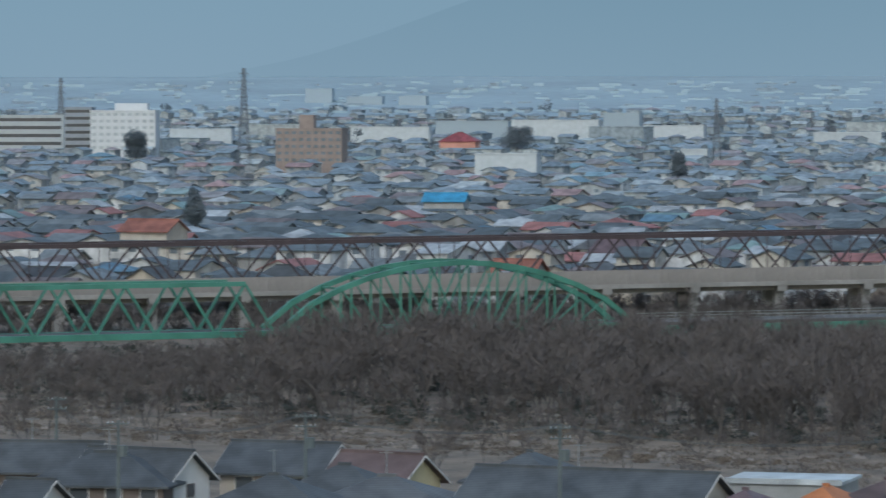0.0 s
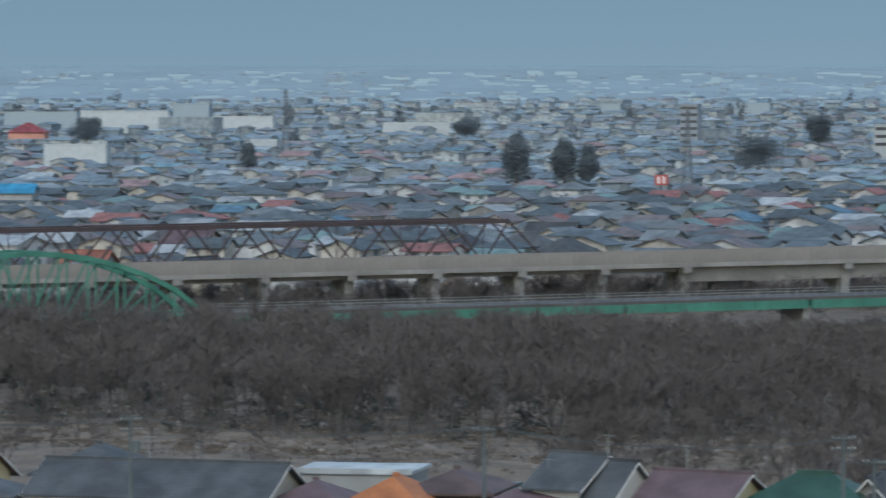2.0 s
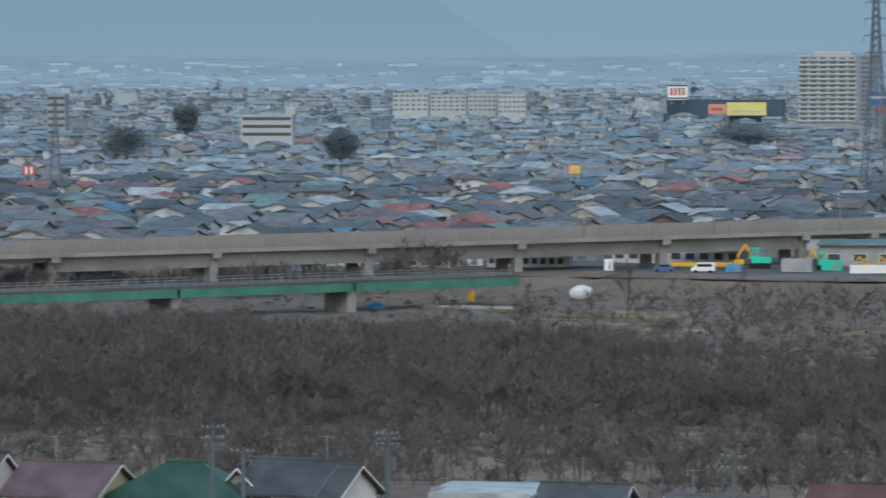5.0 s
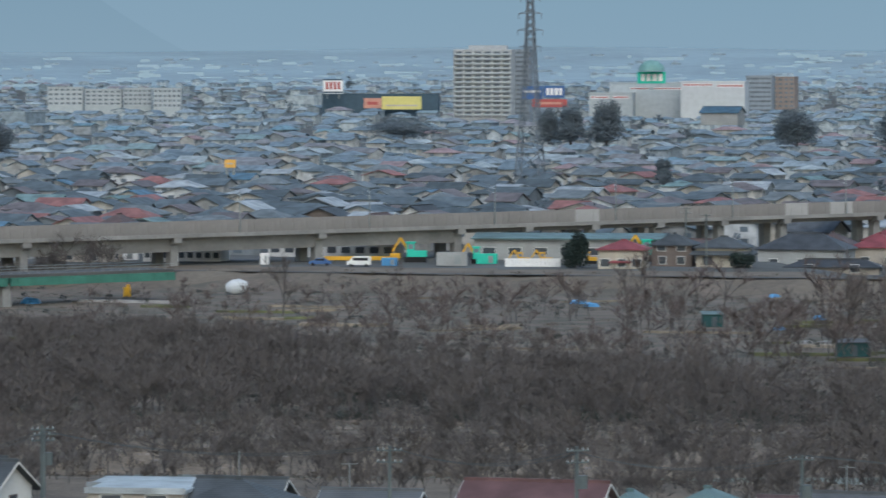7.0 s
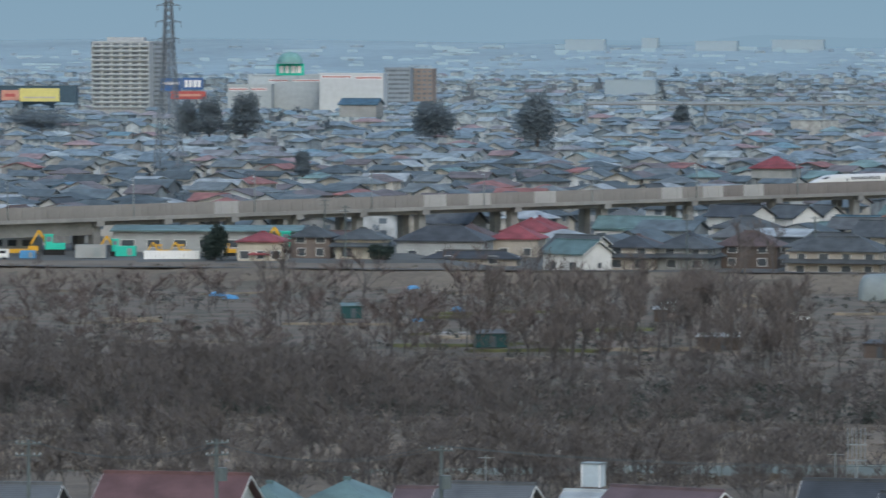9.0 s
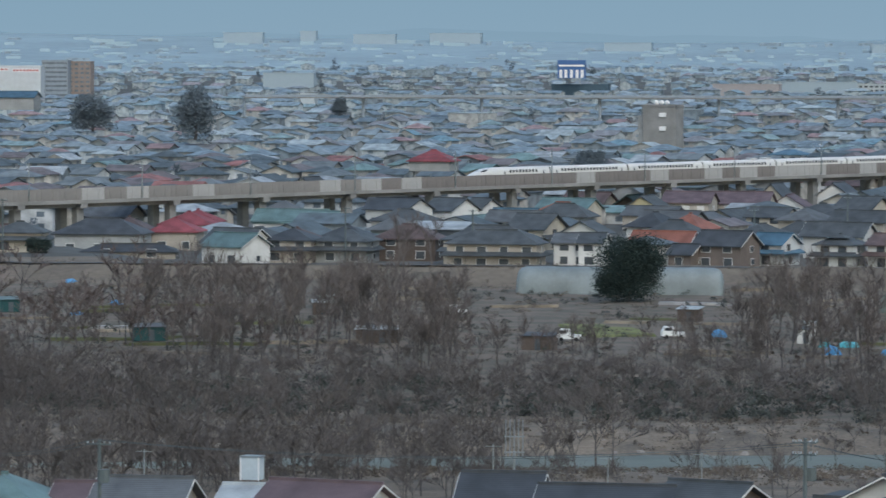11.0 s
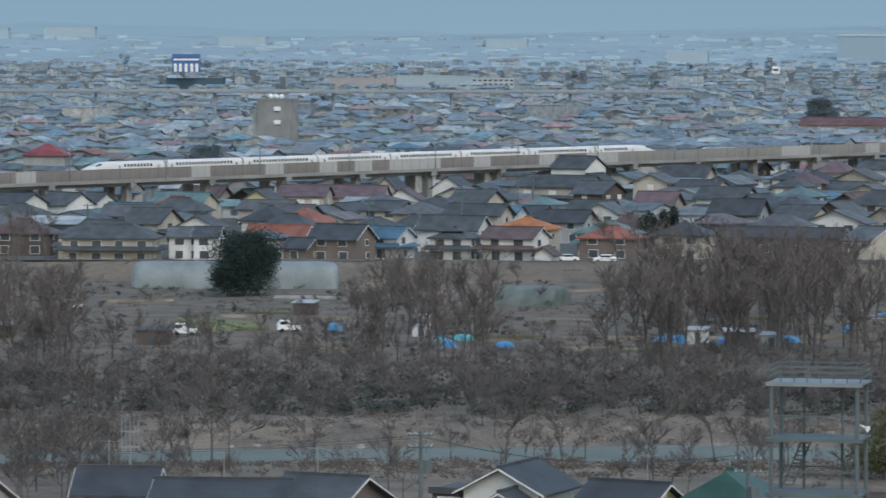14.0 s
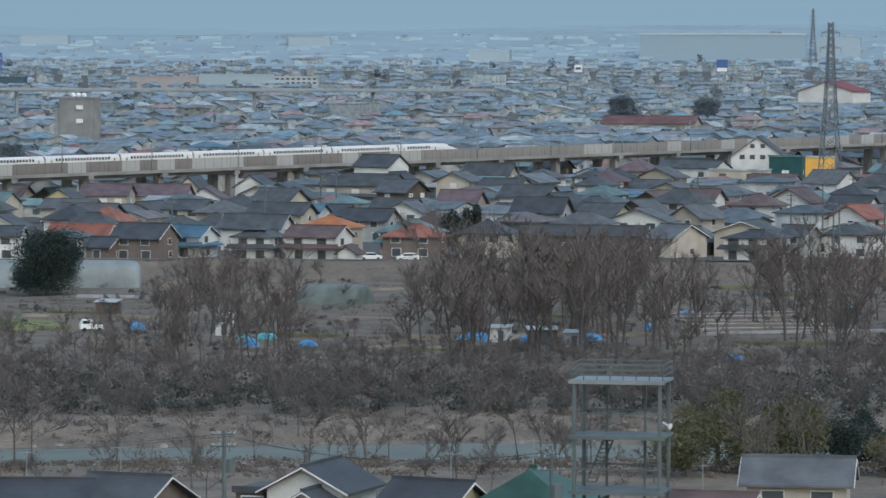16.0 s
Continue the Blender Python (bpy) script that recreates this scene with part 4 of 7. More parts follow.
GREYGLASS = material("greyed_window", (0.15, 0.18, 0.21), 0.3, bump=0, spec=0.5)
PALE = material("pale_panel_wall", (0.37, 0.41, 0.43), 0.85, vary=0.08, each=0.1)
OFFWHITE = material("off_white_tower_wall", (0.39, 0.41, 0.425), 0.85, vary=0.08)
# Hall wall with haze painted into its blue-white.
FARHALL = material("haze_blue_hall_wall", (0.29, 0.355, 0.40), 0.85, vary=0.02, fine=0.03, bump=0)
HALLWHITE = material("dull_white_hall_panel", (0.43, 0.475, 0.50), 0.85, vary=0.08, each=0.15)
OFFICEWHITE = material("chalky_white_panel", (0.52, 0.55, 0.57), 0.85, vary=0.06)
# The rose hall and the warehouse are toned down to imitate haze.
HAZEROSE = material("hazed_rose_wall", (0.31, 0.29, 0.295), 0.85, vary=0.05)
WARE = material("hazed_warehouse_wall", (0.228, 0.30, 0.352), 0.85, vary=0.02, fine=0.03, bump=0)
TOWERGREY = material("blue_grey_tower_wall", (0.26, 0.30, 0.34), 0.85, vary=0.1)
BRICKISH = material("brown_tile_facing", (0.27, 0.225, 0.205), 0.85, vary=0.12)
STORE = material("navy_store_wall", (0.06, 0.10, 0.135), 0.8, vary=0.1)
block("hospital", -241.8, 2588.7, 10.5, 49.7, 18.2, 20, PALE, "long white hospital block with dark window bands", floors=4, turn=-8)
block("office_block", -176.5, 2493.8, 9.7, 35.9, 21.9, 26, OFFICEWHITE, "tall plain white office block beside the hospital", floors=6, bays=9, windowmat=PALE, turn=-6, roofbox=(18, 4, 4.5))
block("office_block", -203.5, 2521.8, 10.0, 15.2, 23.4, 20, TOWERGREY, "grey glazed stair tower of the office block", floors=6, turn=-6)
block("apartment_block", -63.8, 2149.1, 7.9, 32.0, 16.1, 15, BRICKISH, "brown tiled apartment block with rows of windows", floors=5, bays=9, turn=-12, roofbox=(7, -2, 7), windowmat=GREYGLASS)
for i, (x, y, z, w_, h_) in enumerate([(-38.7, 3299.8, 8.7, 57.8, 8.2), (21.4, 3349.9, 10.7, 54.4, 10.1), (81.9, 3299.0, 8.6, 63.9, 13.2), (128.3, 3247.5, 9.9, 26.0, 17.1), (170.9, 3345.6, 8.1, 44.0, 9.2),
                                       (-160.5, 2995.7, 8.4, 41.2, 9.4), (285.3, 3187.3, 7.1, 48.0, 6.4), (-120.7, 4398.3, 35.7, 37.4, 15.4), (-76.2, 4399.3, 33.5, 49.5, 7.7), (-29.5, 4399.9, 33.4, 38.5, 8.8),
                                       (25.0, 1799.8, 9.4, 24.8, 7.2), (99.9, 1797.2, 13.0, 10.6, 5.4), (527.1, 3965.1, 17.3, 25.0, 9.0), (618.1, 3749.4, 18.3, 42.8, 9.5),
                                       (1884.3, 4196.4, 54.4, 57.5, 10.3), (1944.2, 4168.9, 56.7, 23.0, 9.2), (2005.0, 4140.0, 54.4, 60.4, 8.1), (2233.5, 4021.4, 46.4, 69.0, 8.1), (2464.0, 3884.4, 44.9, 60.4, 8.1),
                                       (2124.0, 4192.7, 55.3, 76.4, 9.4), (1046.8, 2270.3, 22.3, 28.1, 7.2), (971.8, 2084.6, 13.5, 7.2, 6.3), (2048.0, 2960.7, 31.2, 32.4, 7.2), (2409.7, 3800.5, 45.4, 61.9, 6.8)]):
    far_off = math.hypot(x, y) > 3700
    k = settle(x, y, z, 2.5)
    x, y, z, w_, h_ = x * k, y * k, 40 + (z - 40) * k + 0.35 * h_ * k, w_ * k, 0.65 * h_ * k
    # halls beyond 2900 m get the haze-painted wall
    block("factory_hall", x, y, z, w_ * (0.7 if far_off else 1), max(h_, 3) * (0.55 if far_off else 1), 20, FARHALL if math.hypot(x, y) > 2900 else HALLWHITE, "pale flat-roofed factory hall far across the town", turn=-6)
block("office_block", 372.2, 2472.1, 6.9, 10.0, 22.5, 12, TOWERGREY, "narrow brown-grey office tower with dark bands", floors=6, turn=-10)
block("school", 418.2, 2108.9, 10.2, 24.7, 11.0, 12, PALE, "white school building with rows of dark windows", floors=3, turn=-8, roofbox=(5, 11, 4))
for x, y, z, w_, h_ in [(654.2, 2825.3, 16.7, 22.5, 11.6), (677.7, 2819.7, 16.7, 23.2, 10.2), (699.1, 2814.5, 16.6, 18.1, 10.9), (712.5, 2790.5, 15.4, 17.6, 12.2)]:
    block("apartment_block", x, y, z, w_, h_, 12, PALE, "pale five-storey housing block in a row", floors=4, bays=6, turn=-4, windowmat=GREYGLASS)
site_office(16.4, 926, 27, 5.6)
site_office(14.5, 905, 16, 5.0)
# the high-rise
block("high_rise", 823.2, 2487.3, 13.2, 33.4, 37.7, 16, OFFWHITE, "fourteen-storey pale apartment tower with balconies", floors=14, bays=6, balcony=PALE, turn=-10, roofbox=(22, 2, 3.0), windowmat=GREYGLASS)
block("high_rise", 850.3, 2499.3, 13.0, 10.2, 38.0, 14, TOWERGREY, "grey stair wing of the apartment tower", floors=14, turn=-10, windowmat=GREYGLASS)
block("high_rise", 1077.3, 2692.5, 12.2, 16.7, 23.2, 14, TOWERGREY, "blue-grey apartment tower with window bands", floors=8, turn=-10, windowmat=GREYGLASS)
block("high_rise", 1095.5, 2695.9, 12.1, 14.6, 22.6, 14, BRICKISH, "brownish apartment tower beside a grey one", floors=8, bays=4, turn=-10, windowmat=GREYGLASS)


def sign_box(x, y, z, w, h, mat, label, bars=(), stalk=0.0, turn=-6, deep=1.5):
    """A sign case with plain bars in place of lettering: (across, up, wide, high, material) in shares of its size."""
    t = thing("shop_sign", facing(x, y, z, turn), label, "sign")
    b = Build()
    b.box((0, 0, h / 2), (w, deep, h), bevel=0.1)
    part("panel", b, mat, t)
    for cx_, cz, bw, bh, m in bars:
        b = Build()
        b.box((cx_ * w, -deep / 2 - 0.04, cz * h), (bw * w, 0.12, bh * h))
        part("bar", b, m, t)
    if stalk:
        for e in (-0.3, 0.3):
            b = Build()
            b.box((e * w, 0, -stalk / 2), (0.6, 0.6, stalk))
            part("post", b, STEEL, t)
    return t


LETTERS = [(-0.3, 0.5, 0.14, 0.6), (-0.1, 0.5, 0.14, 0.6), (0.12, 0.5, 0.16, 0.6), (0.32, 0.5, 0.14, 0.6)]
block("store", 845.6, 2763.5, 13.7, 74.1, 10.1, 24, STORE, "dark blue flat-roofed store with coloured panels", turn=-4, down=4.0)
sign_box(855.9, 2749.9, 14.5, 25.2, 8.3, SIGNYELLOW, "broad yellow sign panel on a store front", [(0.0, 0.3, 0.8, 0.14, WALLS["cream"])], turn=-4)
sign_box(838.2, 2755.3, 15.2, 11.2, 6.5, WALLS["pink"], "pink sign panel on a store front", [(0, 0.5, 0.6, 0.3, SIGNRED)], turn=-4)
sign_box(814.1, 2762.5, 24.5, 12.6, 9.4, SIGNWHITE, "white rooftop sign box with red marks", [(a, 0.55, 0.13, 0.5, SIGNRED) for a in (-0.3, -0.1, 0.1, 0.3)] + [(0, 0.1, 1.0, 0.1, STORE), (0, 0.95, 1.0, 0.1, STORE)], stalk=3)
sign_box(806.5, 2313.5, 24.7, 11.3, 6.4, SIGNBLUE, "blue store sign with white marks", [(*l, SIGNWHITE) for l in LETTERS], stalk=5)
sign_box(798.3, 2326.9, 23.7, 11.7, 7.1, SIGNBLUE, "blue store sign with a white stripe", [(0, 0.6, 0.8, 0.2, SIGNWHITE)], stalk=5)
sign_box(801.0, 2304.8, 19.6, 18.9, 4.3, SIGNRED, "red sign band on a low store", [(0, 0.5, 0.7, 0.3, WALLS["pink"])], stalk=2)
block("shopping_mall", 920.7, 2538.2, 11.4, 26.3, 14.2, 40, PALE, "pale shopping mall with long plain walls", turn=-4)
block("shopping_mall", 947.6, 2549.6, 11.2, 44.9, 20.4, 40, PALE, "pale shopping mall hall behind a car park", turn=-4)
block("shopping_mall", 973.9, 2507.5, 12.2, 38.0, 20.2, 40, OFFICEWHITE, "white shopping mall wing with red marks", turn=-4)
for x, y, z, w_, h_ in [(962.0, 2501.4, 30.0, 18.1, 1.7), (979.8, 2494.5, 29.3, 16.1, 2.0), (930.0, 2513.5, 28.0, 11.7, 1.3), (945.2, 2507.8, 28.0, 16.8, 1.3), (907.7, 2521.6, 22.6, 11.1, 1.7), (919.2, 2517.4, 22.6, 9.4, 1.7)]:
    sign_box(x, y, z, w_, max(h_, 1.2), SIGNWHITE, "white fascia panel with small red lettering bars", [(-0.42 + 0.12 * i, 0.5, 0.08, 0.6, SIGNRED) for i in range(8)], deep=0.6)
t = sign_box(929.4, 2492.3, 31.7, 16.6, 7.0, SIGNGREEN, "broad green sign drum on the mall roof", [(*l, SIGNWHITE) for l in LETTERS], stalk=2)
x, y, z, w_, h_ = 929.4, 2492.3, 39.0, 15.3, 6.7
b = Build()
for i in range(6):
    u0, u1 = i / 6, (i + 1) / 6
    for j in range(16):
        pts = []
        for u, a in ((u0, j), (u0, j + 1), (u1, j + 1), (u1, j)):
            r = w_ / 2 * math.sqrt(max(0.0, 1 - u * u))
            pts.append((r * math.cos(a * math.pi / 8), r * math.sin(a * math.pi / 8), h_ * u))
        b.face(pts)
single("roof_dome", b, material("pale_green_dome", (0.17, 0.33, 0.32), 0.6, vary=0.1), "pale green dome above a shop sign", "dome", facing(x, y, z))
x, y, z, w_, h_ = 655.4, 1676.5, 17.8, 27.4, 6.3
house(x, y, w_ * 0.55, 14, 5, "x", "blue", "grey", -12, 2.2, windows=0, z=z, group="halls in the town")
x, y, z, w_, h_ = 1165.1, 1437.1, 18.3, 23.8, 6.9
house(x, y, w_, 20, 4.5, "y", "red", "white", -22, 3.8, windows=0, z=z, group="halls in the town")
x, y, z, w_, h_ = 7.9, 2100.0, 15.9, 16.8, 5.8
house(x, y, w_, 14, 3, "hip", "red", "pink", -10, 4.0, windows=0, z=z, group="halls in the town")
x, y, z, w_, h_ = 0.9, 1250.0, 8.4, 11.2, 4.1
house(x, y, w_, 9, 2.4, "x", "azure", "grey", -10, 2.0, windows=0, z=z + 0.4, group="halls in the town")
x, y, z, w_, h_ = -61.3, 958.0, 9.5, 11.4, 3.6
house(x, y, w_, 9, 2.2, "x", "rust", "beige", -30, 2.2, windows=0, z=z, group="halls in the town")
x, y, z, w_, h_ = 505.9, 1010.4, 10.9, 10.6, 3.1
house(x, y, w_, 9, 3.0, "hip", "red", "grey", -14, 2.4, windows=0, z=z, group="halls in the town")
x, y, z, w_, h_ = 897.0, 1202.3, 14.4, 30.9, 3.2
house(x, y, w_, 12, 0.9, "x", "maroon", "beige", -12, 2.2, windows=0, z=z, group="halls in the town")
# grey tower building with three white tanks on its roof
x, y, z, w_, h_ = 860.4, 1523.9, 1.4, 13.6, 18.8
t = block("concrete_building", x, y, z, w_, h_, 9, CONCRETE, "drab concrete building with white spherical roof tanks", turn=-20, floors=0)
for i in range(2):
    b = Build()
    b.box((1.5, -0.2, h_ * (0.55 + 0.28 * i)), (2.6, 0.8, 1.6), bevel=0.1)
    part("balcony", b, SIGNWHITE, t)
b = Build()
b.box((-w_ / 2 - 1.2, 4, h_ * 0.36), (2.4, 5, h_ * 0.6 + 6))
part("wing", b, WALLS["grey"], t)
for i in range(3):
    bm = bmesh.new()
    bmesh.ops.create_uvsphere(bm, u_segments=14, v_segments=9, radius=0.95)
    bmesh.ops.translate(bm, vec=(-2.2 + 2.2 * i, 3, h_ + 1.5), verts=bm.verts)
    me = bpy.data.meshes.new("tank")
    bm.to_mesh(me), bm.free()
    me.materials.append(SIGNWHITE)
    part("tank", me, None, t, "white spherical tank")
# dark sign tower and its store
block("store", 1443.1, 2664.3, 13.5, 37.9, 6.4, 20, STORE, "dark blue roadside store under a sign tower", turn=-6)
sign_box(1433.6, 2658.0, 24.5, 18.9, 12.1, SIGNBLUE, "dark blue rooftop sign with white marks", [(a, 0.25, 0.1, 0.45, SIGNWHITE) for a in (-0.38, -0.2, 0, 0.2, 0.38)] + [(0, 0.7, 0.9, 0.1, SIGNWHITE)], stalk=4)
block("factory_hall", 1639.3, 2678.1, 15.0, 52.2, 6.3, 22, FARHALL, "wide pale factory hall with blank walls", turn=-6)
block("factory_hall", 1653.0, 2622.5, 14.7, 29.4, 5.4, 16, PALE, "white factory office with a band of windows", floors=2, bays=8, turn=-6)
block("factory_hall", 1570.4, 2661.2, 13.7, 45.6, 6.2, 18, HAZEROSE, "low brownish factory hall beside pale ones", turn=-6)
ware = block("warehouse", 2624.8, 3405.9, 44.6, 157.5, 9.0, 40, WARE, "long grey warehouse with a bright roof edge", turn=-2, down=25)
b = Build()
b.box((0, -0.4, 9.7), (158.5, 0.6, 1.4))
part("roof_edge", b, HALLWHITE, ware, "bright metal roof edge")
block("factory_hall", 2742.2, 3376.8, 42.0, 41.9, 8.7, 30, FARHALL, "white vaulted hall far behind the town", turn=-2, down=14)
sign_box(1526.0, 1980.3, 27.3, 6.2, 6.9, SIGNBLUE, "blue and white roadside pole sign", [(0, 0.2, 0.9, 0.3, SIGNWHITE)], stalk=8)
sign_box(1520.9, 2108.8, 26.6, 4.2, 4.2, SIGNWHITE, "small white roadside pole sign", [(0, 0.5, 0.7, 0.3, STORE)], stalk=8)
sign_box(214.4, 1484.6, 7.1, 4.3, 3.4, SIGNRED, "red roadside sign with white marks", [(-0.2, 0.5, 0.16, 0.7, SIGNWHITE), (0.2, 0.5, 0.16, 0.7, SIGNWHITE)], stalk=6)
sign_box(326.0, 1206.7, 12.9, 3.0, 2.2, WALLS["bright"], "small orange panel on a house front", [(0, 0.5, 0.6, 0.2, WALLS["cream"])], stalk=2)
# far elevated road
t = thing("elevated_road", Matrix.Identity(4), "distant grey elevated road on low piers", "elevated road")
for i in range(14):
    p, q = (Vector((2300 * math.sin(radians(a)), 2300 * math.cos(radians(a)), 0)) for a in (24.2 + 0.75 * i, 24.95 + 0.75 * i))
    n_ = (q - p).normalized().cross(Vector((0, 0, 1)))
    low = [p + n_ * 4.5, q + n_ * 4.5, q - n_ * 4.5, p - n_ * 4.5]
    b = Build()
    b.prism([(v.x, v.y, 17.8) for v in low], [(v.x, v.y, 19.0) for v in low])
    part("deck", b, CONCRETE, t)
    b = Build()
    low = [p + n_ * 4.7, q + n_ * 4.7, q + n_ * 4.4, p + n_ * 4.4]
    b.prism([(v.x, v.y, 18.4) for v in low], [(v.x, v.y, 19.6) for v in low])
    part("parapet", b, TOWERGREY, t)
    if i % 2 == 0:
        b = Build()
        b.box((p.x, p.y, 10.5), (1.3, 1.3, 15.0), bevel=0.2)
        part("pier", b, TOWERGREY, t)


# beyond the viaduct: the nearest houses singly
random.seed(33)
made = 0
V = dict(group="houses beyond the viaduct")
for i in range(6000):
    az = random.uniform(-7.5, 41.5)
    lo = VO.xy.length * math.cos(radians(34.53)) / math.cos(radians(az + 14.54)) + 14
    d = lo + random.random() ** 1.3 * 190
    x, y = d * math.sin(radians(az)), d * math.cos(radians(az))
    if az < 13 and d < lo + 45:
        continue
    wd = random.uniform(8, 13)
    if not free(x, y, wd * 0.5):
        continue
    house(x, y, wd, random.uniform(7, 10), random.choice((5.4, 5.6, 5.6, 3.2)), random.choice(("hip", "hip", "x", "x", "y")), random.choice(ROOFMIX),
          random.choice(WALLMIX), random.choice((-24, -20, -28, 62)), random.uniform(1.9, 2.8), False, random.choice((1, 2)), front=False, over=0.8, **V)
    made += 1
    if made >= 80:
        break

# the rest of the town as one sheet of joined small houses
# Town colours carry painted haze: paler and bluer in each farther tier.
FARROOF = [material("hazed_slate_roof", (0.112, 0.143, 0.165), 0.7, each=0.22, bump=0), material("hazed_grey_roof", (0.165, 0.195, 0.213), 0.7, each=0.22, bump=0),
           material("hazed_charcoal_roof", (0.088, 0.112, 0.128), 0.7, each=0.22, bump=0), material("hazed_brown_roof", (0.16, 0.145, 0.155), 0.7, each=0.22, bump=0),
           material("hazed_red_roof", (0.27, 0.13, 0.125), 0.7, each=0.22, bump=0), material("hazed_blue_roof", (0.10, 0.19, 0.27), 0.7, each=0.22, bump=0),
           material("hazed_teal_roof", (0.16, 0.25, 0.26), 0.7, each=0.22, bump=0), material("hazed_pale_roof", (0.34, 0.38, 0.41), 0.7, each=0.22, bump=0)]
FARWALL = [material("hazed_white_wall", (0.54, 0.56, 0.57), 0.9, each=0.15, bump=0), material("hazed_cream_wall", (0.46, 0.44, 0.40), 0.9, each=0.15, bump=0),
           material("hazed_beige_wall", (0.30, 0.305, 0.305), 0.9, each=0.15, bump=0), material("hazed_grey_wall", (0.24, 0.27, 0.29), 0.9, each=0.15, bump=0),
           material("hazed_dark_wall", (0.13, 0.15, 0.17), 0.9, each=0.15, bump=0)]
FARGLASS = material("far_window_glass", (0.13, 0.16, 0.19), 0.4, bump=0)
# Middle tier: roof, wall and glass colours lifted to imitate haze.
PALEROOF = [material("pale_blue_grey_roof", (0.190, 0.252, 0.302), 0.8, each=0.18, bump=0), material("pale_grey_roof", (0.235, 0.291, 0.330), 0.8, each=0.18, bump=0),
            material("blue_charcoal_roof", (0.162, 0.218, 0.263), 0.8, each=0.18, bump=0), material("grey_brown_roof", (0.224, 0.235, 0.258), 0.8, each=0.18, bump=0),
            material("mid_haze_red_roof", (0.302, 0.224, 0.235), 0.8, each=0.18, bump=0), material("mid_haze_blue_roof", (0.168, 0.280, 0.347), 0.8, each=0.18, bump=0),
            material("mid_haze_teal_roof", (0.213, 0.302, 0.325), 0.8, each=0.18, bump=0), material("light_metal_roof", (0.347, 0.409, 0.442), 0.8, each=0.18, bump=0)]
PALEWALL = [material("mid_haze_white_wall", (0.448, 0.493, 0.521), 0.9, each=0.15, bump=0), material("mid_haze_cream_wall", (0.426, 0.431, 0.420), 0.9, each=0.15, bump=0),
            material("mid_haze_beige_wall", (0.314, 0.347, 0.370), 0.9, each=0.15, bump=0), material("mid_haze_grey_wall", (0.280, 0.325, 0.358), 0.9, each=0.15, bump=0),
            material("mid_haze_dark_wall", (0.202, 0.246, 0.280), 0.9, each=0.15, bump=0)]
# Outermost tier: thickest haze painted in, little contrast left between roofs and walls.
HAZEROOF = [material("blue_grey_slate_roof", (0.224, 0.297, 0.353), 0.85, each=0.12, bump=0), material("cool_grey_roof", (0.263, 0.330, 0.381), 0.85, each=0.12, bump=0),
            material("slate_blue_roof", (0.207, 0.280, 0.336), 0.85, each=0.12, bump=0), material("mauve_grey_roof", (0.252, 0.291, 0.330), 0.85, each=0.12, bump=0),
            material("far_haze_red_roof", (0.302, 0.286, 0.314), 0.85, each=0.12, bump=0), material("far_haze_blue_roof", (0.213, 0.314, 0.386), 0.85, each=0.12, bump=0),
            material("far_haze_teal_roof", (0.241, 0.330, 0.370), 0.85, each=0.12, bump=0), material("far_haze_metal_roof", (0.370, 0.442, 0.482), 0.85, each=0.12, bump=0)]
HAZEWALL = [material("far_haze_white_wall", (0.448, 0.510, 0.543), 0.9, each=0.12, bump=0), material("far_haze_cream_wall", (0.403, 0.448, 0.465), 0.9, each=0.12, bump=0),
            material("far_haze_beige_wall", (0.314, 0.375, 0.414), 0.9, each=0.12, bump=0), material("far_haze_grey_wall", (0.291, 0.353, 0.398), 0.9, each=0.12, bump=0),
            material("far_haze_dark_wall", (0.241, 0.308, 0.353), 0.9, each=0.12, bump=0)]
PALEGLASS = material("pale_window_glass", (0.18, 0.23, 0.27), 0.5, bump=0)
random.seed(44)
near_part, mid_part = None, None
b = Build()
trees_far = []
count = 0
d = 860.0
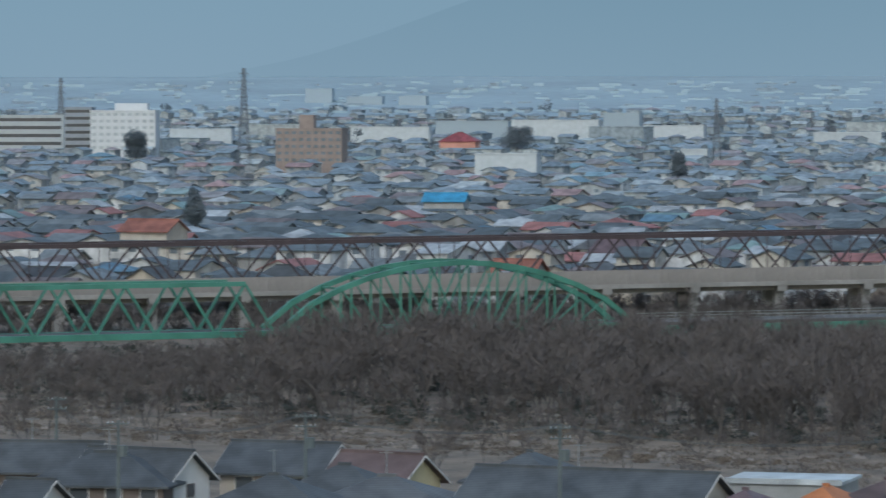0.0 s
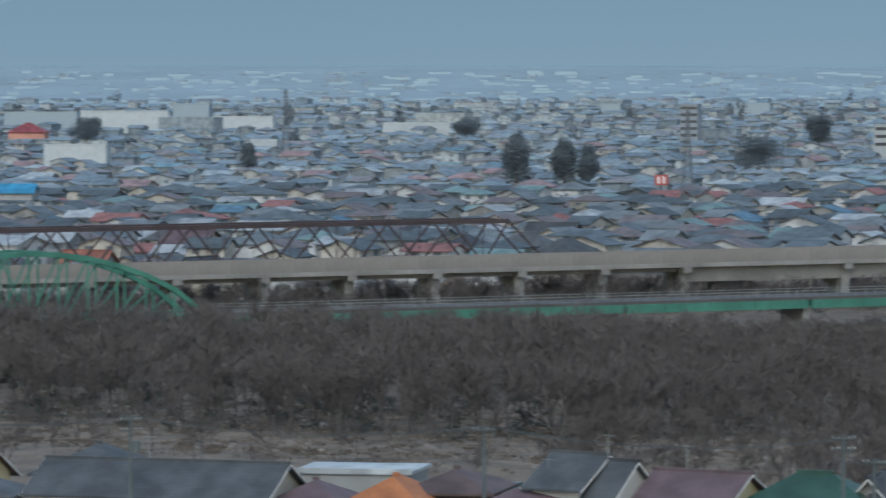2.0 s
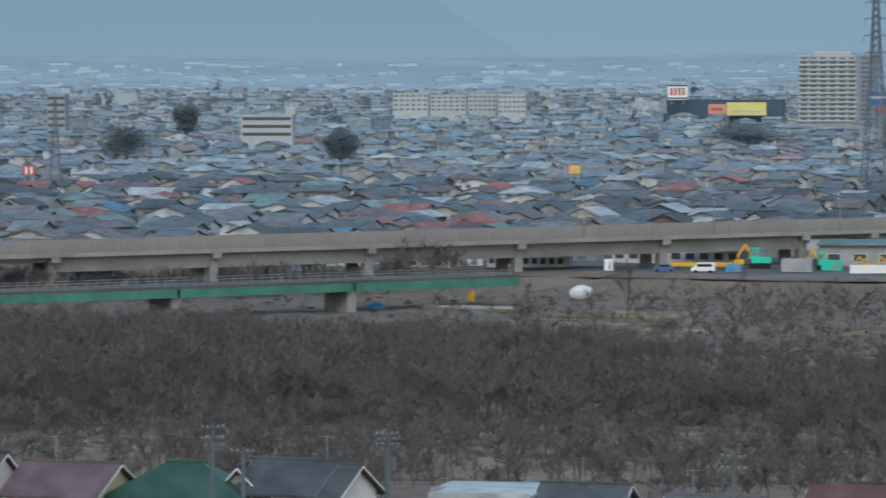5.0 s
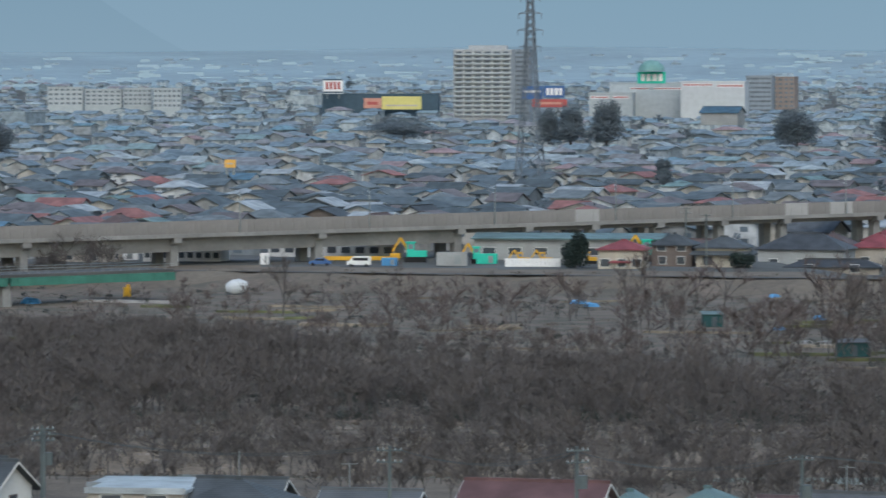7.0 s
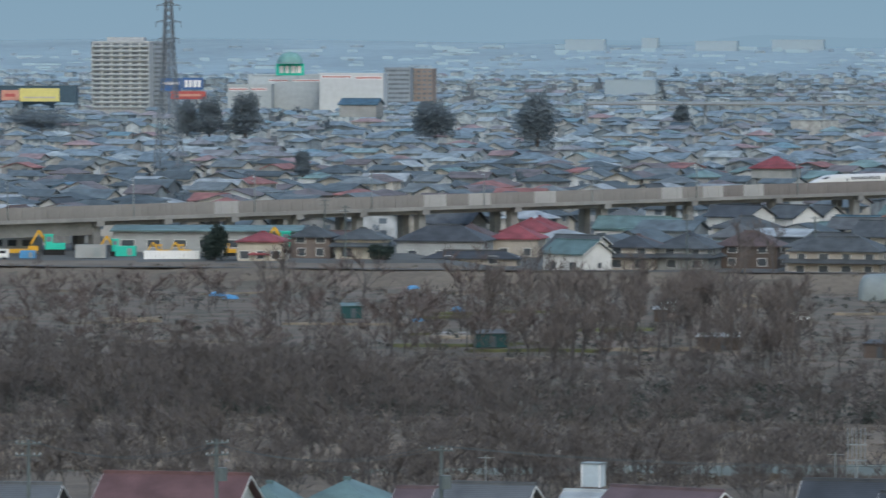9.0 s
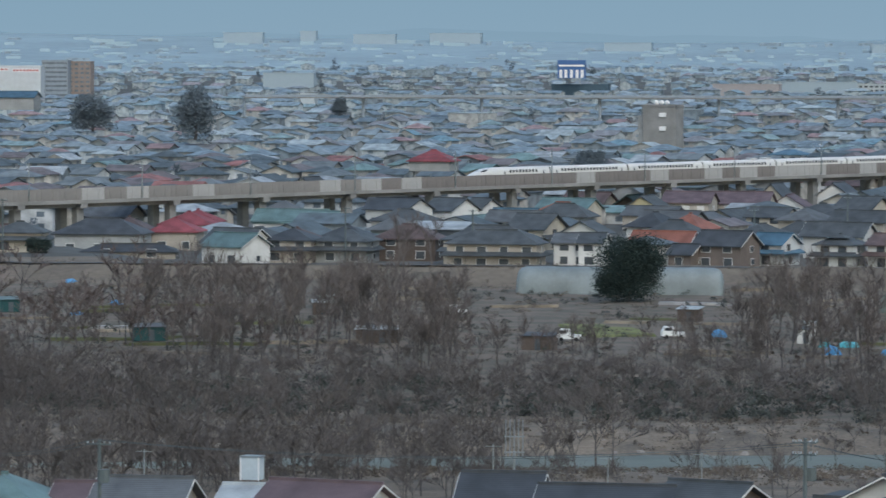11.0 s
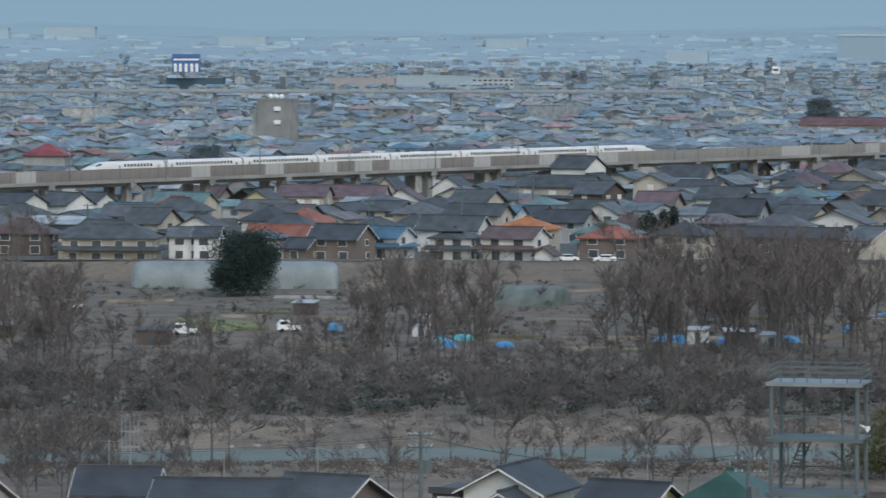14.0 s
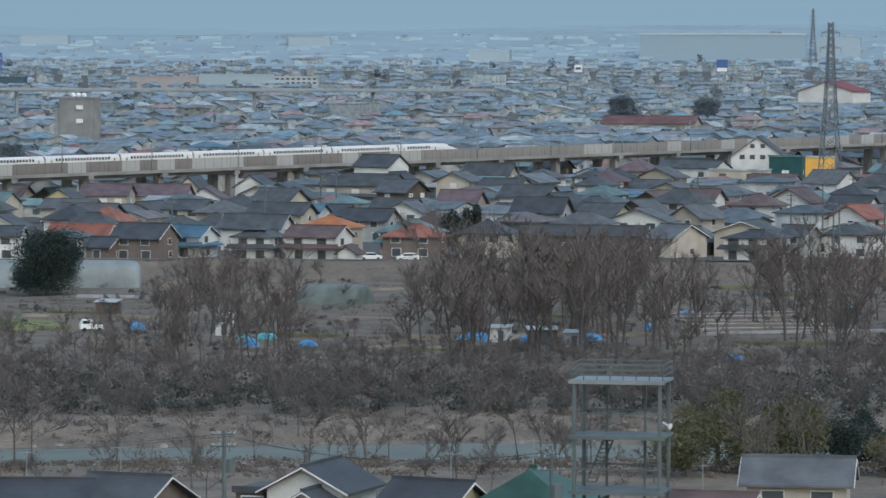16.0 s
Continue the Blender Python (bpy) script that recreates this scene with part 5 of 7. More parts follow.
while d < 4250:
    drop = (40 - 32.5 * smooth(1300, 5600, d)) * 8000 / d
    az = -8.5 + random.random() * 0.5
    while az < 42.5:
        dd_ = d + random.uniform(-7, 7) * d / 1000
        x, y = dd_ * math.sin(radians(az)), dd_ * math.cos(radians(az))
        off = (Vector((x, y, 0)) - VO).dot(VNOR)
        wd = random.uniform(8, 14) * (1.0 if d < 2200 else random.choice((0.8, 0.9, 1.0, 1.3)))
        az += math.degrees((wd + random.uniform(2.5, 9)) / d)
        near_side = off > 9 and across(x, y) > 1020 and az > 24.0
        if (off > (-70 if az < 13 else -24) and not near_side) or not free(x, y, wd * (0.52 if near_side else 0.36)):
            continue
        roll = random.random()
        if roll < 0.055:
            trees_far.append((x, y))
            continue
        z = height(x, y) - 0.3
        dp, ht = random.uniform(7, 10), random.choice((5.4, 5.2, 5.0, 3.2) if d < 2200 else (5.0, 3.2, 3.0, 2.8)) if not near_side else random.choice((4.4, 3.0, 3.0))
        big = roll > 0.992 and d > 1900
        if big:
            wd, dp, ht = random.uniform(18, 40), random.uniform(12, 18), random.uniform(6, 12)
        ri, wi = random.choices(range(8), (28, 15, 20, 15, 6, 3, 5, 8))[0], random.choices(range(5), (38, 28, 18, 10, 6))[0]
        rot = -math.degrees(math.atan2(x, y)) + random.choice((-24, -20, -28, 62, 66))
        k = len(b.v)
        form = "flat" if big else random.choice(("hip", "hip", "x", "x", "y"))
        rise = random.uniform(1.2, 2.0)
        gable_walls(b, wd, dp, 0, ht, rise if form in "xy" else 0, form == "x", 8 + wi)
        if form == "hip":
            hip(b, wd, dp, ht, rise, 0.6, ri)
        elif form == "flat":
            b.box((0, 0, ht + 0.2), (wd + 0.6, dp + 0.6, 0.4), 7 if random.random() < 0.6 else ri)
        else:
            gable(b, wd, dp, ht, rise, 0.6, ri, along=form == "x")
        for lv_ in ((1.5, 4.2) if ht > 4.6 else (1.5,)):
            for wx in ((-0.25, 0.25) if not big else (-0.35, -0.12, 0.12, 0.35)):
                px_, ww = wx * wd, 1.9 if not big else wd * 0.17
                b.face([(px_ - ww / 2, -dp / 2 - 0.04, lv_ - 0.6), (px_ + ww / 2, -dp / 2 - 0.04, lv_ - 0.6), (px_ + ww / 2, -dp / 2 - 0.04, lv_ + 0.6), (px_ - ww / 2, -dp / 2 - 0.04, lv_ + 0.6)], 13)
        ca, sa = math.cos(radians(rot)), math.sin(radians(rot))
        for i in range(k, len(b.v)):
            p = b.v[i]
            b.v[i] = (x + p[0] * ca - p[1] * sa, y + p[0] * sa + p[1] * ca, z + p[2])
        count += 1
    # The mesh is split by distance so that farther houses get more painted haze.
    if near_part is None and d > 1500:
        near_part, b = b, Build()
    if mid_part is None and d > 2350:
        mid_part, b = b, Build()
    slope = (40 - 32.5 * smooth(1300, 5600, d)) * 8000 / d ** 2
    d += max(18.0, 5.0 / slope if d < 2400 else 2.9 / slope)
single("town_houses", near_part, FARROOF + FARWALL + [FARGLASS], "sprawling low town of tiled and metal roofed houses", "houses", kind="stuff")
single("outer_town_houses", mid_part, PALEROOF + PALEWALL + [PALEGLASS], "outer town of low houses in haze-paled colours", "houses", kind="stuff")
single("outskirt_houses", b, HAZEROOF + HAZEWALL + [HAZEWALL[4]], "far outskirts of low houses in haze-blue tones", "houses", kind="stuff")


# Wall tone close to the haze-painted foothills, so the specks look far off.
FARSPECK = material("haze_pale_foothill_wall", (0.30, 0.39, 0.44), 0.9, vary=0.0, fine=0.02, bump=0)
random.seed(45)
b = Build()
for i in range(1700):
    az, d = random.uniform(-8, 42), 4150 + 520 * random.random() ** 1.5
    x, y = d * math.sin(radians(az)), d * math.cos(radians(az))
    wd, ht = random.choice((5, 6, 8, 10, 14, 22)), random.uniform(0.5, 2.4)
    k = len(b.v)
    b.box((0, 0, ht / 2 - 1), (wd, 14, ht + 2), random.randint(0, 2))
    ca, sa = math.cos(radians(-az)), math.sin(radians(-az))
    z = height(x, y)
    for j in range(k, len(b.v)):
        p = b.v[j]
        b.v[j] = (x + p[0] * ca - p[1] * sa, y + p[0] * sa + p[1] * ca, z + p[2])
single("foothill_buildings", b, [FARSPECK, FARSPECK, HAZEROOF[1]], "tiny haze-paled buildings strewn over the far foothills", "buildings", kind="stuff")


# ---------------------------------------------------------------- trees
def bare_tree(seed, h, thick=1.0, twigs=170, spread=0.36, low=0.25):
    """Trunk and limbs as tapering bars, twigs as thin blades. Returns two vertex/triangle sets."""
    rnd = random.Random(seed)
    bars, blades = [], []

    def grow(p, dirn, length, r, level):
        q = p + dirn * length
        bars.append((p, q, r, r * 0.6))
        if level >= 3:
            return
        n = (4, 4, 3)[level]
        for i in range(n):
            t = rnd.uniform(0.45, 1.0) if level else rnd.uniform(0.35, 1.0)
            side = Vector((rnd.gauss(0, 1), rnd.gauss(0, 1), rnd.gauss(0, 0.35))).normalized()
            nd = (dirn * rnd.uniform(0.7, 1.1) + side * rnd.uniform(0.45, 0.9) + Vector((0, 0, 0.25))).normalized()
            grow(p + dirn * length * t, nd, length * rnd.uniform(0.5, 0.72), r * 0.5, level + 1)
    lean = Vector((rnd.gauss(0, 0.08), rnd.gauss(0, 0.08), 1)).normalized()
    grow(Vector((0, 0, -0.3)), lean, h * 0.48, 0.16 * thick * h / 9, 0)
    tips = [(p, q) for p, q, r, _ in bars[1:]]
    for i in range(twigs):
        p, q = rnd.choice(tips)
        base = p.lerp(q, rnd.uniform(0.2, 1.0))
        dirn = ((q - p).normalized() * 0.8 + Vector((rnd.gauss(0, 0.6), rnd.gauss(0, 0.6), rnd.uniform(0.0, 0.9)))).normalized()
        ln = rnd.uniform(0.5, 1.5) * h / 9
        side = Vector((rnd.gauss(0, 1), rnd.gauss(0, 1), rnd.gauss(0, 0.3)))
        side = (side - dirn * side.dot(dirn)).normalized() * 0.035
        blades.append((base - side, base + side, base + dirn * ln))
    bt, bv = [], []
    for p, q, r0, r1 in bars:
        d_ = (q - p).normalized()
        if r0 < 0.021 * thick * h / 9 and h < 10:
            side = d_.cross(Vector((rnd.gauss(0, 1), rnd.gauss(0, 1), 0.3))).normalized() * 0.035
            blades.append((p - side, p + side, q))
            continue
        a = d_.cross(Vector((0.3, 0.9, 0.2))).normalized()
        c = d_.cross(a)
        k = len(bv)
        for base, r in ((p, r0), (q, r1)):
            for i in range(3):
                ang = 2.0944 * i
                bv.append(base + (a * math.cos(ang) + c * math.sin(ang)) * r)
        for i in range(3):
            j = (i + 1) % 3
            bt += [(k + i, k + j, k + 3 + j), (k + i, k + 3 + j, k + 3 + i)]
    tv = [v for tri in blades for v in tri]
    tt = [(3 * i, 3 * i + 1, 3 * i + 2) for i in range(len(blades))]
    return (np.array(bv), np.array(bt)), (np.array(tv), np.array(tt))


def np_mesh(name, verts, tris, mats, index=None):
    me = bpy.data.meshes.new(name)
    me.vertices.add(len(verts))
    me.vertices.foreach_set("co", verts.astype(np.float32).ravel())
    me.loops.add(3 * len(tris))
    me.loops.foreach_set("vertex_index", tris.astype(np.int32).ravel())
    me.polygons.add(len(tris))
    me.polygons.foreach_set("loop_start", np.arange(0, 3 * len(tris), 3, dtype=np.int32))
    for m in mats:
        me.materials.append(m)
    if index is not None:
        me.polygons.foreach_set("material_index", index.astype(np.int32))
    me.update()
    me.validate()
    return me


def clump_leaves(seed, n, size, rx, rz, lumps=7, droop=0.0):
    """Small leaf sprays on the outside of several uneven lumps."""
    rnd = np.random.RandomState(seed)
    cs = np.stack([rnd.uniform(-0.55, 0.55, lumps) * rx, rnd.uniform(-0.55, 0.55, lumps) * rx, rnd.uniform(-0.5, 0.6, lumps) * rz], 1)
    rs = rnd.uniform(0.32, 0.55, lumps)
    k = rnd.randint(0, lumps, n)
    dirs = rnd.normal(size=(n, 3))
    dirs /= np.linalg.norm(dirs, axis=1)[:, None]
    r = rs[k] * rnd.uniform(0.55, 1.05, n)
    c = cs[k] + dirs * r[:, None] * np.array([rx, rx, rz])
    a = rnd.normal(size=(n, 3))
    e = rnd.normal(size=(n, 3))
    s = size * rnd.uniform(0.6, 1.3, n)[:, None]
    a, e = a / np.linalg.norm(a, axis=1)[:, None] * s, e / np.linalg.norm(e, axis=1)[:, None] * s
    v = np.stack([c - a * 0.5, c + a * 0.5, c + e], 1).reshape(-1, 3)
    return v, np.arange(3 * n).reshape(-1, 3)


def leafy(name, x, y, h, w, mat, label, seed, n=1500, size=0.35, trunk=0.25, category="tree", group="", z=None, lumps=14, taper=0.0):
    """A tree in leaf: tapered trunk with limbs, crown of leaf sprays."""
    z = height(x, y) - 0.1 if z is None else z
    t = thing(name, facing(x, y, z), label, category, group)
    rnd = random.Random(seed)
    b = Build()
    b.beam((0, 0, -0.2), (0, 0, h * 0.6), 0.05 * h, n=6, w2=0.02 * h)
    for i in range(5):
        a = rnd.uniform(0, 6.3)
        zz = h * rnd.uniform(0.25, 0.5)
        b.beam((0, 0, zz), (math.cos(a) * w * 0.3, math.sin(a) * w * 0.3, zz + h * 0.2), 0.02 * h, n=4, w2=0.008 * h)
    part("trunk", b, BARK, t)
    v, f = clump_leaves(seed, n, size, w / 2 * 1.15, h * (1 - trunk) / 2 * 1.1, lumps=lumps)
    v[:, 2] += h * (trunk + (1 - trunk) / 2)
    if taper:
        v[:, :2] *= (1.15 - taper * np.clip(v[:, 2:3] / h, 0, 1) ** 1.6) * (1 + 0.14 * np.sin(v[:, 2:3] * 9.0 / h + seed))
    part("crown", np_mesh("crown", v, f, [mat]), None, t)
    return t


TEMPLATES = [bare_tree(100 + i, 9.0, 0.9, 290 if i < 5 else 230, low=0.2) for i in range(8)]
SLENDER = [bare_tree(140 + i, 9.0, 0.55, 230, low=0.2) for i in range(6)]


def scatter(name, spots, label, twig, category="woodland", tall=(0.6, 1.1), seed=1, squat=1.0, kinds=None):
    """A wood of many bare trees in one mesh."""
    rnd = np.random.RandomState(seed)
    vs, ts, mi, k = [], [], [], 0
    kinds = kinds or TEMPLATES
    for x, y, *own in spots:
        (bv, bt), (tv, tt) = kinds[rnd.randint(len(kinds))]
        s, a = rnd.uniform(*tall) * (own[0] if own else 1.0), rnd.uniform(0, 6.28)
        s = min(s, own[1]) if len(own) > 1 else s
        rot = np.array([[math.cos(a), -math.sin(a), 0], [math.sin(a), math.cos(a), 0], [0, 0, 1]]) * s
        rot[:, :2] *= squat
        base = np.array([x, y, height(x, y)])
        for v, t, m in ((bv, bt, 0), (tv, tt, 1)):
            vs.append(v @ rot.T + base), ts.append(t + k), mi.append(np.full(len(t), m))
            k += len(v)
    ob = new(name, np_mesh(name, np.concatenate(vs), np.concatenate(ts), [BARK, twig], np.concatenate(mi)))
    return tagged(ob, label, category, kind="stuff")


random.seed(55)
# (heading, elevation) of the wood's top edge as the camera sees it, degrees
CANOPY = [(-9, -3.08), (-2.9, -3.08), (-2.0, -2.62), (2, -2.64), (6, -2.82), (11, -3.0), (15, -3.15), (18.5, -3.45), (24, -3.62), (42, -3.62)]


def canopy(x, y, wild=0.0):
    """Height cap of a riverside tree, as a share of nine metres, fitted to the canopy line in the camera's view."""
    az, d = math.degrees(math.atan2(x, y)), math.hypot(x, y)
    for (a, e), (a2, e2) in zip(CANOPY, CANOPY[1:]):
        if a <= az <= a2:
            top = e + (e2 - e) * (az - a) / (a2 - a) + wild
            return (40 + d * math.tan(radians(top)) - height(x, y)) / 9.0
    return 1.0


def polar(az, d):
    return d * math.sin(radians(az)), d * math.cos(radians(az))


thick, thin_, bank = [], [], []
while len(thick) < 1720:
    az = random.uniform(-7.5, 22)
    c = random.uniform(558 + 50 * smooth(4, 16, az), 800 + 30 * math.sin(az * 0.5))
    x = c * math.sin(radians(az)) / (math.cos(radians(az)) + 0.645 * math.sin(radians(az)))
    y = c - 0.645 * x
    br = (Vector((x, y, 0)) - BO).dot(BN)
    if br < 7 and az < 14.5:
        continue
    if az > 13 and c > 850 - (az - 13) * 22:
        continue
    cap = canopy(x, y, random.gauss(0, 0.05))
    if cap > 0.2:
        thick.append((x, y, (1.0 - 0.36 * smooth(5, 19, az)) * (0.62 + 0.38 * smooth(-4, -1, az)), cap))
tall_wood = []
while len(tall_wood) < 330:
    az, d = random.uniform(-8, 11), random.uniform(625, 800)
    x, y = polar(az, d)
    br = (Vector((x, y, 0)) - BO).dot(BN)
    vo = (Vector((x, y, 0)) - VO).dot(VNOR)
    if -13 < br < 6 or vo < 8 or (br < 0 and random.random() < 0.5):
        continue
    cap = canopy(x, y, random.gauss(0.03, 0.06))
    if cap > 0.25:
        tall_wood.append((x, y, 0.5 + 0.5 * smooth(-4, -1.2, az), cap))
while len(thin_) < 620:
    az = random.uniform(19, 41.5)
    low = random.random() < 0.2
    c = random.uniform(612, 700) if low else random.uniform(700, 900)
    x = c * math.sin(radians(az)) / (math.cos(radians(az)) + 0.645 * math.sin(radians(az)))
    y = c - 0.645 * x
    if low:
        thin_.append((x, y, random.uniform(0.28, 0.5)))
        continue
    edge = az + random.gauss(0, 0.45)
    stand = any(p < edge < q for p, q in ((23.3, 27.0), (30.4, 32.2), (34.0, 37.2), (38.4, 41.5)))
    if 32.3 < az < 33.6 or (27.2 < az < 30.4 and c > 760) or (not stand and random.random() < 0.7):
        continue
    thin_.append((x, y, random.uniform(0.6, 1.35) * (1.4 if az > 33.8 else 1.0) if stand else random.uniform(0.4, 0.8)))
while len(bank) < 1000:
    az = random.uniform(-7.5, 41)
    c = random.uniform(462, 600)
    x = c * math.sin(radians(az)) / (math.cos(radians(az)) + 0.645 * math.sin(radians(az)))
    y = c - 0.645 * x
    if river_gap(x, y) < 14 or (az < 7 and random.random() < 0.8) or (az > 27.5 and random.random() < 0.8):
        continue
    bank.append((x, y, random.choice((0.6, 0.8, 1.0, 1.3))))
brush = []
while len(brush) < 160:
    az = random.uniform(12.5, 24.5)
    c = random.uniform(705, 925)
    x = c * math.sin(radians(az)) / (math.cos(radians(az)) + 0.645 * math.sin(radians(az)))
    y = c - 0.645 * x
    if noise.noise((x * 0.02, y * 0.02, 8)) < -0.12 or (c > 820 and random.random() < 0.6) or (az < 17 and c > 790):
        continue
    brush.append((x, y, random.choice((0.6, 0.8, 1.0, 1.5)) * (1.3 if az > 19.5 else 1.0)))
while len(brush) < 290:
    az = random.uniform(24.5, 41.5)
    c = random.uniform(712, 775) if random.random() < 0.6 else random.uniform(775, 940)
    x = c * math.sin(radians(az)) / (math.cos(radians(az)) + 0.645 * math.sin(radians(az)))
    y = c - 0.645 * x
    if (27.4 < az < 30.3 or 37.0 < az < 38.6) and c > 735 or noise.noise((x * 0.02, y * 0.02, 8)) < -0.1:
        continue
    brush.append((x, y, random.choice((0.5, 0.6, 0.8, 1.0))))
while len(brush) < 400:
    az, c = random.uniform(13.2, 20.5), random.uniform(860, 972)
    x = c * math.sin(radians(az)) / (math.cos(radians(az)) + 0.645 * math.sin(radians(az)))
    brush.append((x, c - 0.645 * x, random.choice((0.4, 0.5, 0.7))))
foot = []
while len(foot) < 1300:
    c = via(random.uniform(-640, -120), random.choice((random.uniform(-30, -12.5), random.uniform(-24, -12.5), random.uniform(1, 14))))
    if -13 < (Vector((c.x, c.y, 0)) - BO).dot(BN) < 5:
        continue
    foot.append((c.x, c.y, random.choice((0.7, 0.9, 1.1))))
scatter("viaduct_brush", foot, "dark tangled brush along the foot of the viaduct", DARKTWIG, tall=(0.5, 0.85), seed=12, squat=1.6)
scatter("garden_brush", brush, "tangled brown brush between garden plots", REDTWIG, tall=(0.4, 0.75), seed=9, squat=1.4, kinds=SLENDER)
hedge = []
while len(hedge) < 1500:
    az = random.uniform(12, 41.8)
    c = random.uniform(608, 718 + 14 * math.sin(az * 1.3))
    x = c * math.sin(radians(az)) / (math.cos(radians(az)) + 0.645 * math.sin(radians(az)))
    y = c - 0.645 * x
    hedge.append((x, y, random.choice((0.75, 0.9, 1.0, 1.2)) * (0.75 + 0.25 * noise.noise((x * 0.03, y * 0.03, 4)))))
scatter("river_thicket", hedge, "low tangled grey-brown thicket between river and gardens", DARKTWIG, tall=(0.42, 0.6), seed=8, squat=1.9, kinds=SLENDER)
scatter("riverside_wood", thick, "dense grey-brown bare winter wood on the floodplain", DARKTWIG, tall=(0.7, 1.3), seed=2, squat=1.25)
scatter("bridge_wood", tall_wood, "taller bare trees crowding round the road bridge", DARKTWIG, tall=(0.95, 1.5), seed=6, squat=1.15)
scatter("floodplain_trees", thin_, "scattered bare winter trees between garden plots", TWIG, tall=(0.85, 1.1), seed=3, squat=1.05)
scatter("bank_saplings", bank, "thin bare saplings along the river bank", DARKTWIG, tall=(0.4, 0.95), seed=4, squat=1.2, kinds=SLENDER)

# low scrub under the trees
random.seed(66)
vs, ts, k = [], [], 0
for i in range(2700):
    az = random.uniform(-8, 41.5)
    c = random.uniform(555 + 55 * smooth(4, 16, az), 720 - 45 * smooth(14, 20, az)) if random.random() < 0.7 else random.uniform(720, 955)
    x = c * math.sin(radians(az)) / (math.cos(radians(az)) + 0.645 * math.sin(radians(az)))
    y = c - 0.645 * x
    v, f = clump_leaves(i % 40, 80, 0.38, random.uniform(1.2, 2.6), random.uniform(0.7, 1.5), lumps=4)
    if c > 720:
        v = v * 0.6
    vs.append(v + np.array([x, y, height(x, y) + 0.6])), ts.append(f + k)
    k += len(v)
tagged(new("scrub", np_mesh("scrub", np.concatenate(vs), np.concatenate(ts), [SCRUB])), "dark tangled undergrowth along the wood", "scrub", kind="stuff")
vs, ts, k = [], [], 0
for i in range(8800):
    az = random.uniform(-8, 41.5)
    c = random.uniform(500, 612) if random.random() < 0.62 else random.uniform(700, 985)
    x = c * math.sin(radians(az)) / (math.cos(radians(az)) + 0.645 * math.sin(radians(az)))
    y = c - 0.645 * x
    if river_gap(x, y) < 15:
        continue
    v, f = clump_leaves(i % 40, 44, 0.22, random.uniform(0.8, 2.4), random.uniform(0.25, 0.5), lumps=5)
    vs.append(v + np.array([x, y, height(x, y) + 0.2])), ts.append(f + k)
    k += len(v)
tagged(new("dry_grass", np_mesh("dry_grass", np.concatenate(vs), np.concatenate(ts), [DRYGRASS])), "tufts of withered straw-coloured grass", "grass", kind="stuff")

# single bare trees that stand out
single_tree = {}
random.seed(77)
for i, (x, y) in enumerate([(257.0, 608.4), (268.1, 618.5), (285.1, 604.3), (298.5, 621.4), (260.8, 598.3), (278.3, 589.7),
                            (404.6, 570.3), (387.5, 531.9), (415.8, 563.3), (422.5, 559.2), (412.7, 539.9), (404.6, 506.0),
                            (444.9, 545.2), (336.6, 563.7), (387.5, 563.9), (383.6, 550.0), (206.1, 729.4), (249.7, 680.5),
                            (277.3, 655.3), (346.1, 571.2), (360.1, 731.0), (372.3, 758.2), (376.9, 753.3), (320.6, 738.1), (467.7, 691.8), (512.5, 637.7), (507.4, 617.2), (458.0, 683.8)]):
    m = facing(x, y, height(x, y), random.uniform(0, 360)) @ Matrix.Diagonal((1, 1, 1, 1))
    k = i % 4
    if k not in single_tree:
        (bv, bt), (tv, tt) = bare_tree(300 + k, 12.5, 1.0, 330, low=0.2)
        t = thing("bare_tree", m, "tall leafless tree with dark branches on the floodplain", "tree", "tall bare trees")
        part("trunk", np_mesh("trunk", bv, bt, [BARK]), None, t)
        part("crown", np_mesh("crown", tv, tt, [TWIG]), None, t)
        single_tree[k] = t
    else:
        copy_thing(single_tree[k], m)

x, y = 370.0, 665.3
leafy("evergreen_tree", x, y, 11.4, 12.6, EVERGREEN, "large dense round evergreen tree beside the greenhouse", 7, 42000, 0.27, 0.02, lumps=50)
x, y = 292.0, 825.0
leafy("evergreen_tree", x, y, 6.6, 5.0, EVERGREEN, "round dark evergreen tree in a house garden", 8, 6000, 0.4, 0.03, lumps=22)
x, y = 322.0, 812.8
leafy("shrub", x, y, 3.2, 5.0, EVERGREEN, "low clipped evergreen shrub by the levee", 9, 4000, 0.35, 0.03, "shrub", lumps=20)
x, y = 498.9, 733.9
leafy("conifer", x, y, 8.5, 4.5, EVERGREEN, "dark narrow conifer among the houses", 10, 3500, 0.4, 0.08)
x, y = 509.3, 742.2
leafy("conifer", x, y, 8.5, 4.0, EVERGREEN, "dark narrow conifer among the houses", 12, 3500, 0.4, 0.08)
x, y = 430.1, 637.6
leafy("shrub", x, y, 3.6, 2.8, EVERGREEN, "dark upright shrub on the levee slope", 13, 600, 0.3, 0.05, "shrub")
x, y = 752.3, 983.0
leafy("conifer", x, y, 4.5, 2.4, EVERGREEN, "small dark conifer in a garden", 14, 500, 0.35, 0.1)
for i, (x, y, h_, w_) in enumerate([(724.9, 1164.1, 6, 8), (731.4, 1174.3, 5.5, 7)]):
    leafy("evergreen_tree", x, y, h_, w_, EVERGREEN, "dark evergreen tree at the foot of the viaduct", 20 + i, 3500, 0.45, 0.03)
